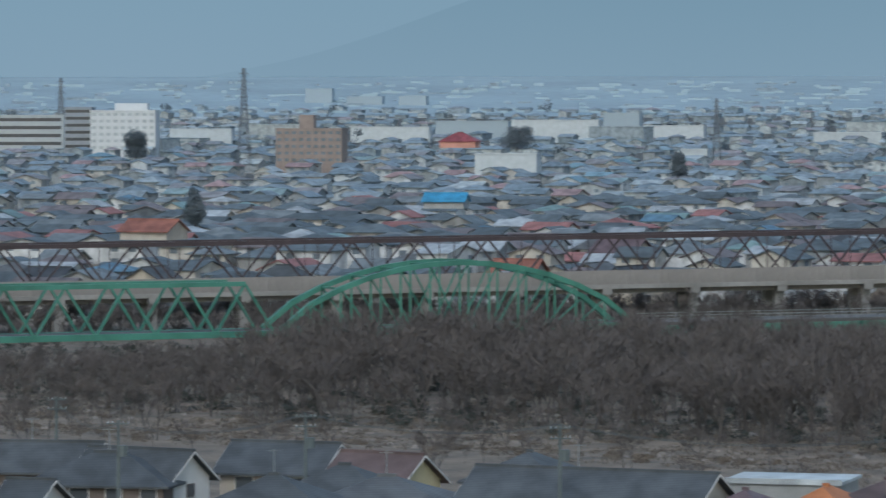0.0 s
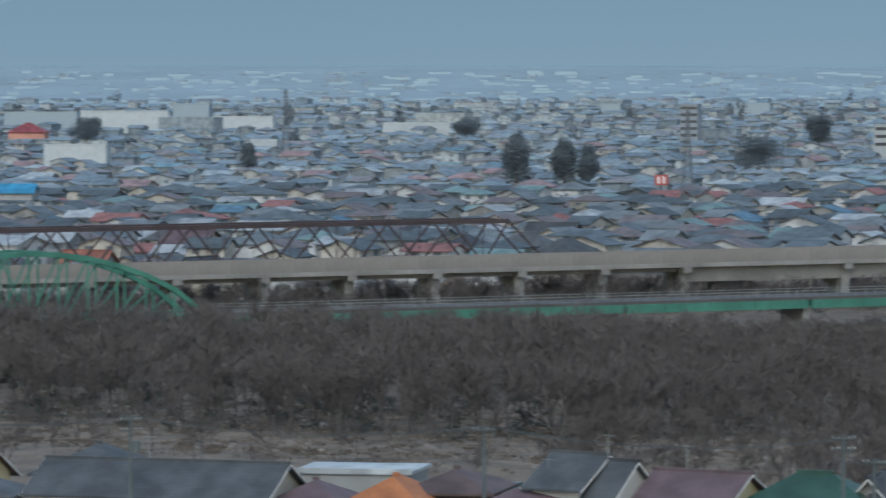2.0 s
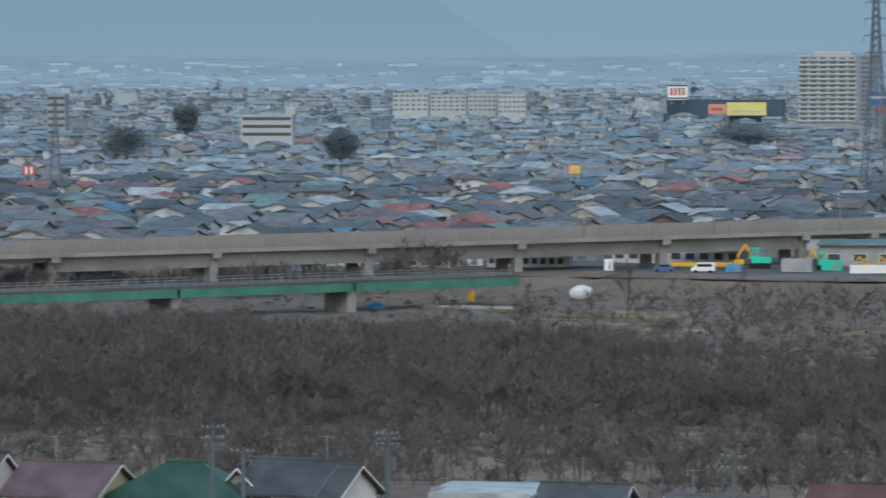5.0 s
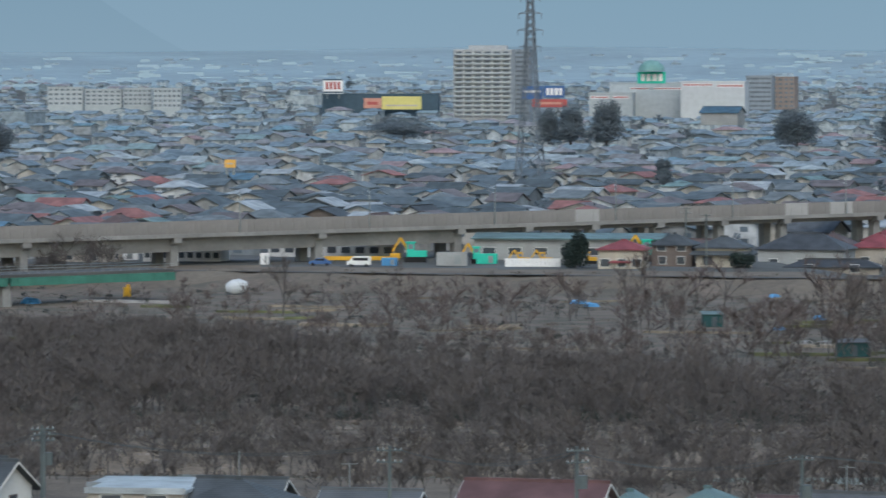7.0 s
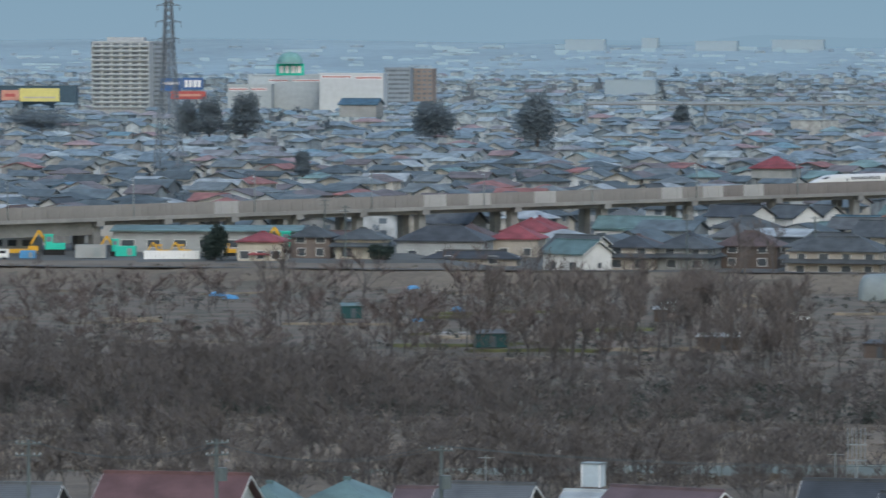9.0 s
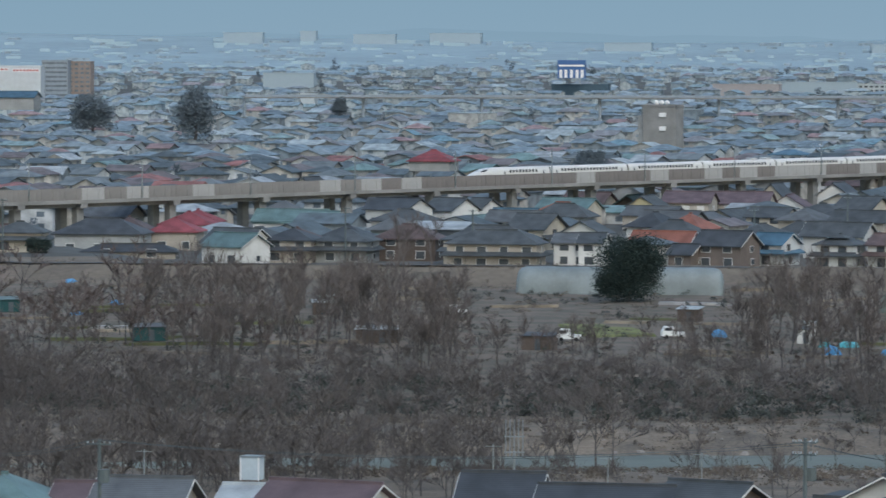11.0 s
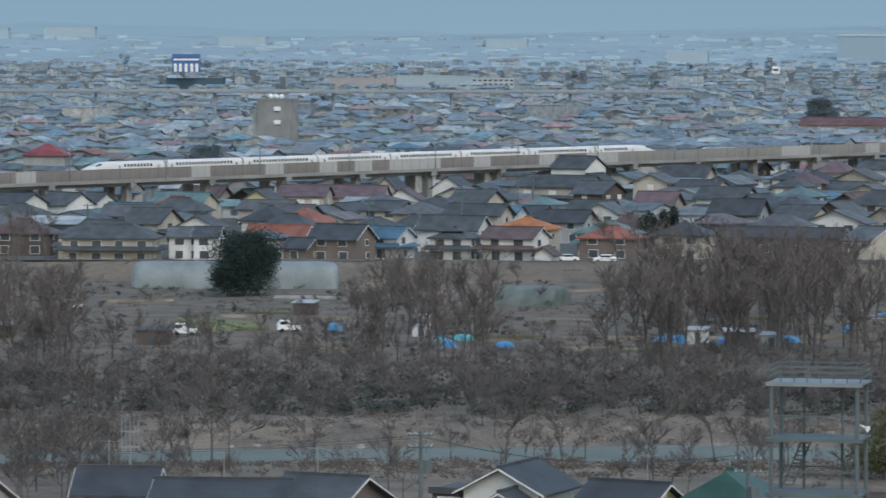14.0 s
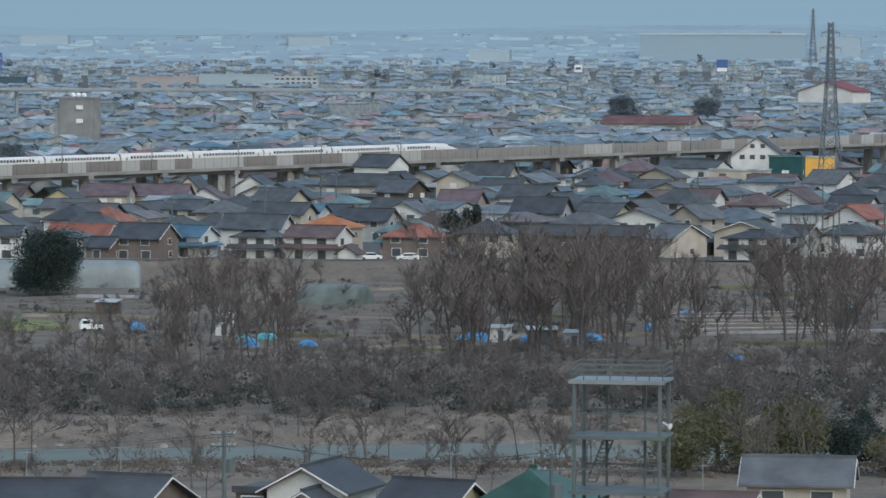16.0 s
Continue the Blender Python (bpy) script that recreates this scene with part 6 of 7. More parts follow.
# tall dark groves in the town: x, y, foot, width, height
# The one at (660.1, 1512.2) stands for a dark tower-shaped building with trees.
for i, (x, y, z, w_, h_) in enumerate([(144.5, 1291.9, 14.4, 8.4, 12.3), (158.2, 1290.3, 14.4, 7.6, 11.1), (165.0, 1289.5, 14.4, 6.0, 8.8), (595.2, 1645.7, 12.7, 13.3, 14.9),
                                       (582.1, 1650.3, 13.1, 10.9, 13.6), (577.4, 1662.6, 13.0, 9.2, 11.9), (652.4, 1591.5, 12.8, 15.3, 12.0), (660.1, 1512.2, 11.0, 14.8, 17.9),
                                       (-61.9, 1128.3, 9.3, 4.8, 7.5), (37.7, 2299.7, 14.1, 17.2, 10.9), (85.7, 1647.8, 12.1, 6.2, 7.2), (-155.7, 2294.7, 10.1, 12.1, 12.4),
                                       (372.0, 2066.8, 14.8, 11.8, 12.6), (260.1, 2587.0, 12.4, 15.3, 9.8), (636.0, 1168.1, 7.6, 9.1, 4.3), (879.5, 1851.7, 14.3, 6.4, 6.2),
                                       (1067.3, 1449.4, 13.5, 12.4, 8.3), (1124.6, 1468.9, 14.0, 10.4, 6.5), (279.1, 1676.9, 10.7, 18.1, 10.6), (358.0, 1661.9, 9.7, 12.8, 10.6),
                                       (565.6, 1813.9, 12.2, 26.1, 8.3), (599.0, 1097.1, 8.8, 6.2, 4.7), (679.5, 1666.8, 12.3, 9.0, 11.7), (457.6, 1216.8, 8.9, 4.9, 5.4)]):
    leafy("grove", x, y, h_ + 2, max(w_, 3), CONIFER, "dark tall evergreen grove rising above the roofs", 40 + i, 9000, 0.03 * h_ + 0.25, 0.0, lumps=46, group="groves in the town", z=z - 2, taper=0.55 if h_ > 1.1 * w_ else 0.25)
vs, ts, k = [], [], 0
for i, (x, y) in enumerate(trees_far):
    s = random.uniform(2.0, 4.2) * (1 + smooth(1500, 4500, math.hypot(x, y)))
    v, f = clump_leaves(i % 30, 60, 0.35, 1.0, 1.0, lumps=4)
    vs.append(v * s + np.array([x, y, height(x, y) + 0.8 * s])), ts.append(f + k)
    k += len(v)
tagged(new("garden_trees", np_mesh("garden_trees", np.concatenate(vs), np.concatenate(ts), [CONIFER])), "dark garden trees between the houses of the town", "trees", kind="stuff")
# bamboo beyond the near houses
random.seed(88)
for i, (x, y) in enumerate([(255.5, 336.7), (261.4, 339.6), (263.7, 334.7), (266.8, 332.7), (275.1, 337.8), (281.4, 340.8), (272.6, 325.6)]):
    leafy("bamboo_clump", x, y, random.uniform(5.6, 8.4), random.uniform(5.6, 7.4), BAMBOO if i not in (4, 5) else EVERGREEN, "yellow-green bamboo thicket behind the near houses" if i not in (4, 5) else "dark green cedar clump behind the near houses",
          60 + i, 5200, 0.26, 0.03, "bamboo" if i not in (4, 5) else "tree", "thicket behind the houses", taper=0.5)

# ---------------------------------------------------------------- near houses below the hill
random.seed(91)
N = dict(front=False, group="near houses this side of the river", over=0.7)
house(-37.0, 425.5, 9.1, 8, 5.2, "x", "slate", "taupe", -14, 2.2, windows=2, **N)
house(-28.1, 419.7, 10.5, 7, 4.8, "x", "slate", "white", -34, 2.4, windows=2, **N)
house(-30.9, 417.6, 13.0, 10, 4.6, "hip", "slate", "taupe", -16, 2.4, True, 4, **N)
house(-14.9, 428.5, 9.9, 9, 4.8, "x", "slate", "beige", -22, 2.3, windows=2, **N)
house(-5.6, 418.1, 8.1, 7, 4.6, "x", "brown", "yellow", -34, 2.3, windows=2, **N)
house(-15.0, 400.1, 10.0, 9, 4.2, "hip", "slate", "beige", -14, 2.2, windows=2, **N)
house(-9.0, 410.6, 9.2, 8, 4.4, "hip", "slate", "taupe", -18, 2.0, windows=2, **N)
house(-5.1, 406.6, 10.7, 9, 3.9, "hip", "grey", "beige", -10, 1.8, windows=2, **N)
house(13.7, 404.0, 22.2, 10, 4.0, "x", "slate", "cream", -22, 2.5, windows=5, **N)
house(7.9, 412.7, 8.5, 10, 5.2, "hip", "slate", "grey", -20, 2.2, windows=2, **N)
house(32.6, 421.6, 10.8, 9, 4.2, "flat", "pale", "grey", -12, 0, windows=3, **N)
house(33.7, 397.1, 5.6, 8, 3.8, "hip", "orange", "beige", -16, 1.8, windows=1, **N)
house(26.8, 400.1, 8.0, 9, 3.0, "hip", "plum", "grey", -16, 2.0, windows=1, **N)
house(-36.8, 402.7, 3.5, 8, 3.8, "x", "slate", "white", -24, 2.0, windows=1, **N)
house(39.5, 401.2, 7.6, 10, 4.2, "hip", "brown", "brown", -12, 1.6, windows=1, **N)
house(41.3, 405.4, 7.1, 7, 3.9, "flat", "teal", "white", -14, 0, windows=1, **N)
house(46.6, 391.7, 13.1, 10, 3.2, "hip", "plum", "taupe", -14, 2.0, windows=2, **N)
house(49.5, 392.0, 4.9, 8, 5.4, "x", "slate", "white", -34, 2.4, windows=1, **N)
house(51.6, 389.8, 5.2, 6, 4.8, "x", "slate", "white", -36, 2.6, windows=1, **N)
house(59.4, 386.2, 8.3, 8, 4.4, "x", "plum", "yellow", -28, 2.2, windows=2, **N)
house(68.8, 383.8, 11.2, 8, 4.2, "hip", "green", "taupe", -14, 2.4, windows=2, **N)
house(78.6, 380.8, 8.0, 8, 4.6, "x", "slate", "grey", -24, 2.2, windows=2, **N)
house(74.5, 384.0, 3.7, 7, 4.4, "y", "slate", "grey", -14, 2.0, windows=1, **N)
house(96.3, 384.3, 8.7, 8, 3.8, "flat", "pale", "white", -12, 0, windows=2, **N)
house(101.1, 370.4, 6.7, 8, 3.4, "x", "slate", "grey", -14, 1.8, windows=2, **N)
house(81.2, 373.2, 1.0, 7, 4.8, "x", "slate", "white", -30, 2.2, windows=1, **N)
house(93.5, 373.7, 8.2, 9, 4.4, "flat", "pale", "beige", -12, 0, windows=2, **N)
house(97.7, 359.0, 11.4, 11, 3.8, "hip", "slate", "taupe", -14, 2.4, windows=2, **N)
house(107.8, 354.6, 7.2, 8, 3.6, "x", "grey", "beige", -12, 1.8, windows=2, **N)
house(119.8, 347.7, 10.9, 10, 4.0, "x", "maroon", "white", -14, 2.4, windows=2, **N)
house(129.1, 351.1, 3.5, 7, 3.4, "hip", "teal", "white", -12, 1.6, windows=1, **N)
house(132.3, 341.6, 8.2, 10, 3.8, "hip", "teal", "white", -14, 2.2, windows=2, **N)
house(138.4, 340.5, 2.9, 7, 3.6, "x", "plum", "grey", -14, 1.6, windows=1, **N)
house(143.1, 337.9, 6.7, 8, 3.8, "x", "grey", "beige", -14, 1.8, windows=2, **N)
house(154.8, 328.4, 8.8, 9, 3.6, "x", "plum", "white", -26, 2.0, windows=2, **N)
house(155.1, 338.8, 7.7, 7, 3.2, "x", "pale", "brown", -14, 1.2, windows=1, **N)
house(169.4, 325.5, 5.7, 7, 4.4, "x", "dark", "white", -8, 1.6, windows=2, **N)
house(173.8, 316.0, 9.8, 9, 4.0, "x", "dark", "taupe", -8, 1.6, windows=2, **N)
house(180.5, 311.1, 6.1, 9, 4.2, "x", "slate", "taupe", -26, 1.8, windows=1, **N)
house(176.5, 316.1, 5.4, 7, 2.8, "x", "jade", "grey", -8, 1.4, windows=1, **N)
house(194.8, 305.1, 6.4, 8, 5.1, "y", "dark", "white", -20, 1.7, windows=1, **N)
house(191.6, 301.0, 3.4, 5, 4.2, "y", "dark", "white", -20, 1.0, windows=1, **N)
house(199.6, 296.2, 6.0, 8, 3.8, "x", "dark", "yellow", -28, 2.0, windows=2, **N)
house(207.4, 293.5, 8.1, 12, 4.0, "hip", "green", "grey", -10, 2.6, windows=2, **N)
house(231.0, 289.2, 8.0, 6, 5.0, "x", "grey", "beige", -4, 1.6, windows=2, **N)
house(223.2, 290.9, 6.6, 7, 2.6, "x", "brown", "brown", -12, 1.4, windows=1, **N)
house(191.7, 309.2, 2.3, 6, 4.6, "flat", "slate", "brown", -20, 0, windows=1, **N)

# white rooftop box
x, y, ww = 155.9, 346.2, 1.7
t = thing("rooftop_tank", facing(x, y - 1, 4.3, -24), "white boxed water tank standing on a roof", "tank")
b = Build()
b.box((0, 0, 1.0), (1.6, 1.3, 1.9), bevel=0.08)
part("casing", b, material("pale_tank_panel", (0.42, 0.48, 0.52), 0.5, vary=0.08), t)
for e in (-0.82, 0.82):
    b = Build()
    b.box((e, -0.66, 1.0), (0.1, 0.08, 2.0))
    part("corner_frame", b, SIGNWHITE, t)
b = Build()
b.box((0, 0, 2.0), (1.78, 1.45, 0.12))
part("lid", b, STEEL, t)

# steel drill tower
x, y = 231.5, 314.4
k = 331.0 / math.hypot(x, y)
tower = thing("drill_tower", facing(x * k, y * k, 0, -9), "open grey steel drill tower with three decks and railings", "tower")
for cx_ in (-3.15, 3.15):
    for cy_ in (-2.2, 2.2):
        b = Build()
        b.box((cx_, cy_, 7.9), (0.27, 0.27, 15.8), bevel=0.04)
        part("leg", b, TOWERSTEEL, tower)
    b = Build()
    b.box((cx_ * 0.45, 2.1, 7.9), (0.2, 0.2, 15.6))
    part("leg", b, TOWERSTEEL, tower)
for i in range(4):
    z = 3.7 + 4.05 * i
    b = Build()
    b.box((0, 0, z - 0.1), (7.0, 4.9, 0.16))
    b.box((0, -2.45, z - 0.12), (7.1, 0.12, 0.28))
    part("deck", b, STEEL if i == 3 else TOWERSTEEL, tower)
    b = Build()
    for cy_ in (-2.4, 2.4):
        for zz in (0.4, 0.8, 1.2):
            b.beam((-3.4, cy_, z + zz), (3.4, cy_, z + zz), 0.07)
        for j in range(8):
            b.beam((-3.4 + j * 0.97, cy_, z), (-3.4 + j * 0.97, cy_, z + 1.2), 0.07)
    for cx_ in (-3.4, 3.4):
        for zz in (0.4, 0.8, 1.2):
            b.beam((cx_, -2.4, z + zz), (cx_, 2.4, z + zz), 0.07)
    if i == 3:
        part("railing", b, TOWERSTEEL, tower)
    else:
        b = Build()
        b.beam((-3.1, -2.2, z + 1.6), (3.1, -2.2, z + 1.6), 0.1), b.beam((-3.1, 2.2, z + 1.6), (3.1, 2.2, z + 1.6), 0.1)
        part("rail_bar", b, TOWERSTEEL, tower)
for i in range(3):
    z = 0.0 + 4.05 * i
    b = Build()
    for e in (-0.35, 0.35):
        b.beam((-2.4 + e, 1.0 - 2.2 * (i % 2), z), (-0.9 + e, 1.0 - 2.2 * (i % 2), z + 3.7), 0.12)
    for j in range(12):
        b.beam((-2.75 + j * 0.125, 1.0 - 2.2 * (i % 2), z + j * 0.31), (-2.05 + j * 0.125, 1.0 - 2.2 * (i % 2), z + j * 0.31), 0.08)
    part("ladder", b, TOWERSTEEL, tower)
b = Build()
b.beam((3.4, -2.3, 12.9), (3.75, -2.45, 12.7), 0.08), b.beam((3.75, -2.45, 12.7), (4.0, -2.6, 12.62), 0.12, n=8, w2=0.34)
part("loudspeaker", b, SIGNWHITE, tower, "white horn loudspeaker")


# ---------------------------------------------------------------- poles
def utility_pole(x, y, h=11.5, arms=2, can=True):
    t = thing("utility_pole", facing(x, y, height(x, y) - 0.2, random.uniform(-30, 30)), "grey concrete utility pole with cross-arms and insulators", "utility pole", "utility poles")
    b = Build()
    b.beam((0, 0, 0), (0, 0, h), 0.3, n=8, w2=0.18)
    part("pole", b, TOWERSTEEL, t)
    for i in range(arms):
        z = h - 0.3 - 0.9 * i
        b = Build()
        b.box((0, -0.15, z), (2.0, 0.1, 0.1))
        arm = part("cross_arm", b, TOWERSTEEL, t)
        if "ins" not in shapes:
            ib = Build()
            ib.beam((0, 0, 0.03), (0, 0, 0.24), 0.075, n=6, w2=0.05)
            shapes["ins"] = ib.mesh("insulator", [PALE])
        for e in (-0.9, -0.45, 0.45, 0.9):
            part("insulator", shapes["ins"], None, arm, m=pose(e, -0.15, z))
    if can:
        b = Build()
        b.beam((0.4, -0.1, h - 3.2), (0.4, -0.1, h - 2.2), 0.62, n=8)
        part("transformer", b, TOWERSTEEL, t)
    return t


random.seed(92)
tops = []
for x, y in [(-36.9, 430.3), (-12.6, 412.7), (10.3, 397.9), (40.0, 382.6), (67.8, 365.2), (66.7, 346.0), (80.2, 355.0),
             (80.2, 354.4), (102.3, 331.8), (114.3, 322.6), (129.4, 314.5), (175.7, 288.8), (175.9, 289.1), (187.7, 263.4), (-28.7, 398.5)]:
    utility_pole(x, y, random.choice((11.2, 11.6)), random.choice((1, 2)), random.random() < 0.5)
    tops.append((x, y))
tops.sort(key=lambda p: math.atan2(p[0], p[1]))
for off in (-0.8, 0.8):
    b = Build()
    for (x0, y0), (x1, y1) in zip(tops, tops[1:]):
        for i in range(8):
            p, q = i / 8, (i + 1) / 8
            sag = lambda u: 11.0 - 1.2 * 4 * u * (1 - u)
            b.beam((x0 + (x1 - x0) * p, y0 + (y1 - y0) * p + off, sag(p)), (x0 + (x1 - x0) * q, y0 + (y1 - y0) * q + off, sag(q)), 0.035, n=3)
    single("power_line", b, DARKSTEEL, "thin dark power line slung between utility poles", "wire")
x, y = 172.2, 329.0
t = thing("antenna_pole", facing(x, y, height(x, y)), "slim pole carrying five upright pale antenna rods", "antenna")
b = Build()
b.beam((0, 0, 0), (0, 0, 7.4), 0.2, n=6, w2=0.14)
part("pole", b, STEEL, t)
for i in range(5):
    b = Build()
    b.beam((-0.7 + 0.35 * i, 0, 6.9), (-0.7 + 0.35 * i, 0, 10.0), 0.06, n=5)
    part("rod", b, STEEL, t)
b = Build()
b.box((0, 0, 7.3), (1.7, 0.1, 0.1)), b.box((0, 0, 8.6), (1.7, 0.1, 0.1))
part("cross_arm", b, STEEL, t)

random.seed(93)
for i in range(26):                      # poles standing among the houses behind the levee
    az, d = random.uniform(17, 41), random.uniform(840, 1080)
    x, y = polar(az, d)
    if (Vector((x, y, 0)) - VO).dot(VNOR) < 6 or across(x, y) < 1005:
        continue
    utility_pole(x, y, 11.0, 2, False)


# ---------------------------------------------------------------- lattice pylons
def pylon(x, y, z, h, label="tall grey lattice power pylon above the houses"):
    t = thing("power_pylon", facing(x, y, z - 0.5, -14), label, "pylon", "power pylons")
    w0, w1 = h * 0.055, h * 0.011
    wd = lambda u: w0 * (1 - u) ** 1.35 + w1
    lv_ = [0.0]
    while lv_[-1] < 0.97:
        lv_.append(min(1.0, lv_[-1] + max(0.035, 1.5 * wd(lv_[-1]) / h)))
    th = max(0.0029 * h, min(0.17, 0.00007 * math.hypot(x, y)))
    for sx, sy in ((-1, -1), (1, -1), (1, 1), (-1, 1)):
        b = Build()
        b.tube([(sx * wd(u), sy * wd(u), u * h) for u in lv_], th)
        part("leg", b, PYLONSTEEL, t)
    for k in range(4):
        b = Build()
        c = [(-1, -1), (1, -1), (1, 1), (-1, 1)]
        p, q = c[k], c[(k + 1) % 4]
        for u, v in zip(lv_, lv_[1:]):
            b.beam((p[0] * wd(u), p[1] * wd(u), u * h), (q[0] * wd(v), q[1] * wd(v), v * h), th, n=3)
            b.beam((q[0] * wd(u), q[1] * wd(u), u * h), (p[0] * wd(v), p[1] * wd(v), v * h), th, n=3)
        part("bracing", b, PYLONSTEEL, t)
    for i, u in enumerate((0.70, 0.78, 0.86, 0.94)):
        b = Build()
        a = h * (0.052, 0.062, 0.056, 0.048)[i]
        for sgn in (-1, 1):
            b.beam((0, 0, u * h + 0.016 * h), (sgn * a, 0, u * h), th), b.beam((0, 0, u * h), (sgn * a, 0, u * h), th)
            b.beam((sgn * a, 0, u * h), (sgn * a, 0, u * h - 0.025 * h), th * 0.9)
        part("cross_arm", b, PYLONSTEEL, t)


for x, y, z, w_, h_ in [(466.8, 1362.2, 1.3, 1.1, 66.2), (704.6, 870.6, 0.4, 0.8, 47.0), (-87.9, 1998.1, 9.6, 1.0, 43.5), (142.0, 2345.7, 6.2, 1.2, 33.2), (-227.2, 2690.4, 9.3, 1.4, 42.5),
                        (185.8, 1236.1, 8.7, 0.6, 25.8), (2066.0, 2573.3, 30.8, 1.2, 39.2)]:
    pylon(x, y, z, h_)


# ---------------------------------------------------------------- works yard by the viaduct
def wheel(b, x, y, z, r, wdt=0.25):
    b.beam((x, y - wdt / 2, z), (x, y + wdt / 2, z), r * 1.414, n=12)


def vehicle(name, x, y, z, turn, shape, mat, label, category):
    """A small motor vehicle: body, cabin glass, four wheels."""
    t = thing(name, facing(x, y, z, turn), label, category)
    L, W_, prof, glass = shape
    b = Build()
    side = [(px_ * L, pz) for px_, pz in prof]
    k = len(b.v)
    n = len(side)
    b.v += [(u, -W_ / 2, v) for u, v in side] + [(u, W_ / 2, v) for u, v in side]
    b.f += [tuple(range(n)), tuple(range(2 * n - 1, n - 1, -1))] + [(i, n + i, n + (i + 1) % n, (i + 1) % n) for i in range(n)]
    b.m += [0] * (n + 2)
    part("body", b, mat, t)
    for a, c, z0, z1 in glass:
        b = Build()
        b.box(((a + c) / 2 * L, 0, (z0 + z1) / 2), ((c - a) * L, W_ + 0.04, z1 - z0))
        part("window", b, TRAINDARK, t)
    for u in (-0.32, 0.32):
        for v in (-W_ / 2 + 0.08, W_ / 2 - 0.08):
            b = Build()
            wheel(b, u * L, v, 0.3, 0.3)
            part("wheel", b, RUBBER, t)
    return t


KEI = (3.4, 1.5, [(-0.5, 0.35), (0.5, 0.35), (0.5, 0.95), (0.05, 0.95), (0.02, 1.75), (-0.36, 1.8), (-0.5, 1.05)], [(-0.4, -0.08, 1.15, 1.6)])
VAN = (4.6, 1.8, [(-0.5, 0.35), (0.5, 0.35), (0.5, 1.85), (0.42, 2.0), (-0.22, 2.0), (-0.42, 1.1), (-0.5, 1.0)], [(-0.24, 0.4, 1.2, 1.75)])
CARS = (4.3, 1.7, [(-0.5, 0.3), (0.5, 0.3), (0.5, 0.9), (0.34, 0.95), (0.2, 1.42), (-0.15, 1.45), (-0.32, 0.95), (-0.5, 0.8)], [(-0.2, 0.24, 0.98, 1.33)])
vehicle("van", 254.3, 845.1, 1.5, -8, VAN, WHITEPAINT, "white van parked on the levee road", "van")
vehicle("car", 248.5, 852.3, 1.5, -8, CARS, SIGNBLUE, "dark blue car parked on the levee road", "car")
random.seed(95)
for tt_, (x, y) in enumerate([(311.4, 577.8), (328.2, 576.9), (326.0, 642.3)]):
    vehicle("small_truck", x, y, height(x, y) + 0.05, (-5, 10, 60)[tt_], KEI, WHITEPAINT, "small white flatbed truck among garden plots", "truck")
for x, y in [(465.7, 712.5), (470.5, 706.9), (471.3, 707.5)]:
    vehicle("car", x, y, 0.1, random.uniform(-20, 20), CARS, WHITEPAINT, "white car parked by the houses", "car")
x, y, ww = 258.5, 857.2, 14.7
t = thing("crane_boom", facing(x, y, 1.5, -4), "long yellow crane boom resting on trestles", "crane")
b = Build()
b.box((0, 0, 1.1), (ww, 0.9, 0.8), bevel=0.1)
part("boom", b, MACHINE, t)
for e in (-0.4, 0.0, 0.4):
    b = Build()
    b.box((e * ww, 0, 0.2), (0.5, 1.2, 1.0))
    part("trestle", b, DARKSTEEL, t)
b = Build()
b.box((ww * 0.45, 0, 1.6), (2.0, 1.2, 1.0), bevel=0.15)
part("head", b, MACHINE, t)


def machine(x, y, z, s, mat, label):
    t = thing("excavator", facing(x, y, z, 0), label, "excavator", "machines in the works yard")
    for e in (-0.9, 0.9):
        b = Build()
        b.box((0, e * s, 0.4 * s), (3.2 * s, 0.5 * s, 0.8 * s), bevel=0.2 * s)
        part("track", b, RUBBER, t)
    b = Build()
    b.box((0.2 * s, 0, 1.3 * s), (3.0 * s, 2.2 * s, 0.9 * s), bevel=0.2 * s)
    body = part("body", b, mat, t)
    b = Build()
    b.box((-0.7 * s, -0.5 * s, 2.3 * s), (1.2 * s, 1.1 * s, 1.3 * s), bevel=0.12 * s), b.box((-0.7 * s, -0.5 * s, 3.0 * s), (1.5 * s, 1.4 * s, 0.18 * s))
    part("cab", b, mat, body)
    b = Build()
    b.box((-0.7 * s, -1.06 * s, 2.35 * s), (0.8 * s, 0.05, 0.7 * s))
    part("window", b, GREYGLASS, body)
    b = Build()
    b.beam((-1.0 * s, 0.3 * s, 1.6 * s), (-2.2 * s, 0.3 * s, 3.6 * s), 0.4 * s), b.beam((-2.2 * s, 0.3 * s, 3.6 * s), (-3.4 * s, 0.3 * s, 1.6 * s), 0.3 * s)
    part("arm", b, MACHINE if mat is not MACHINE else mat, t)


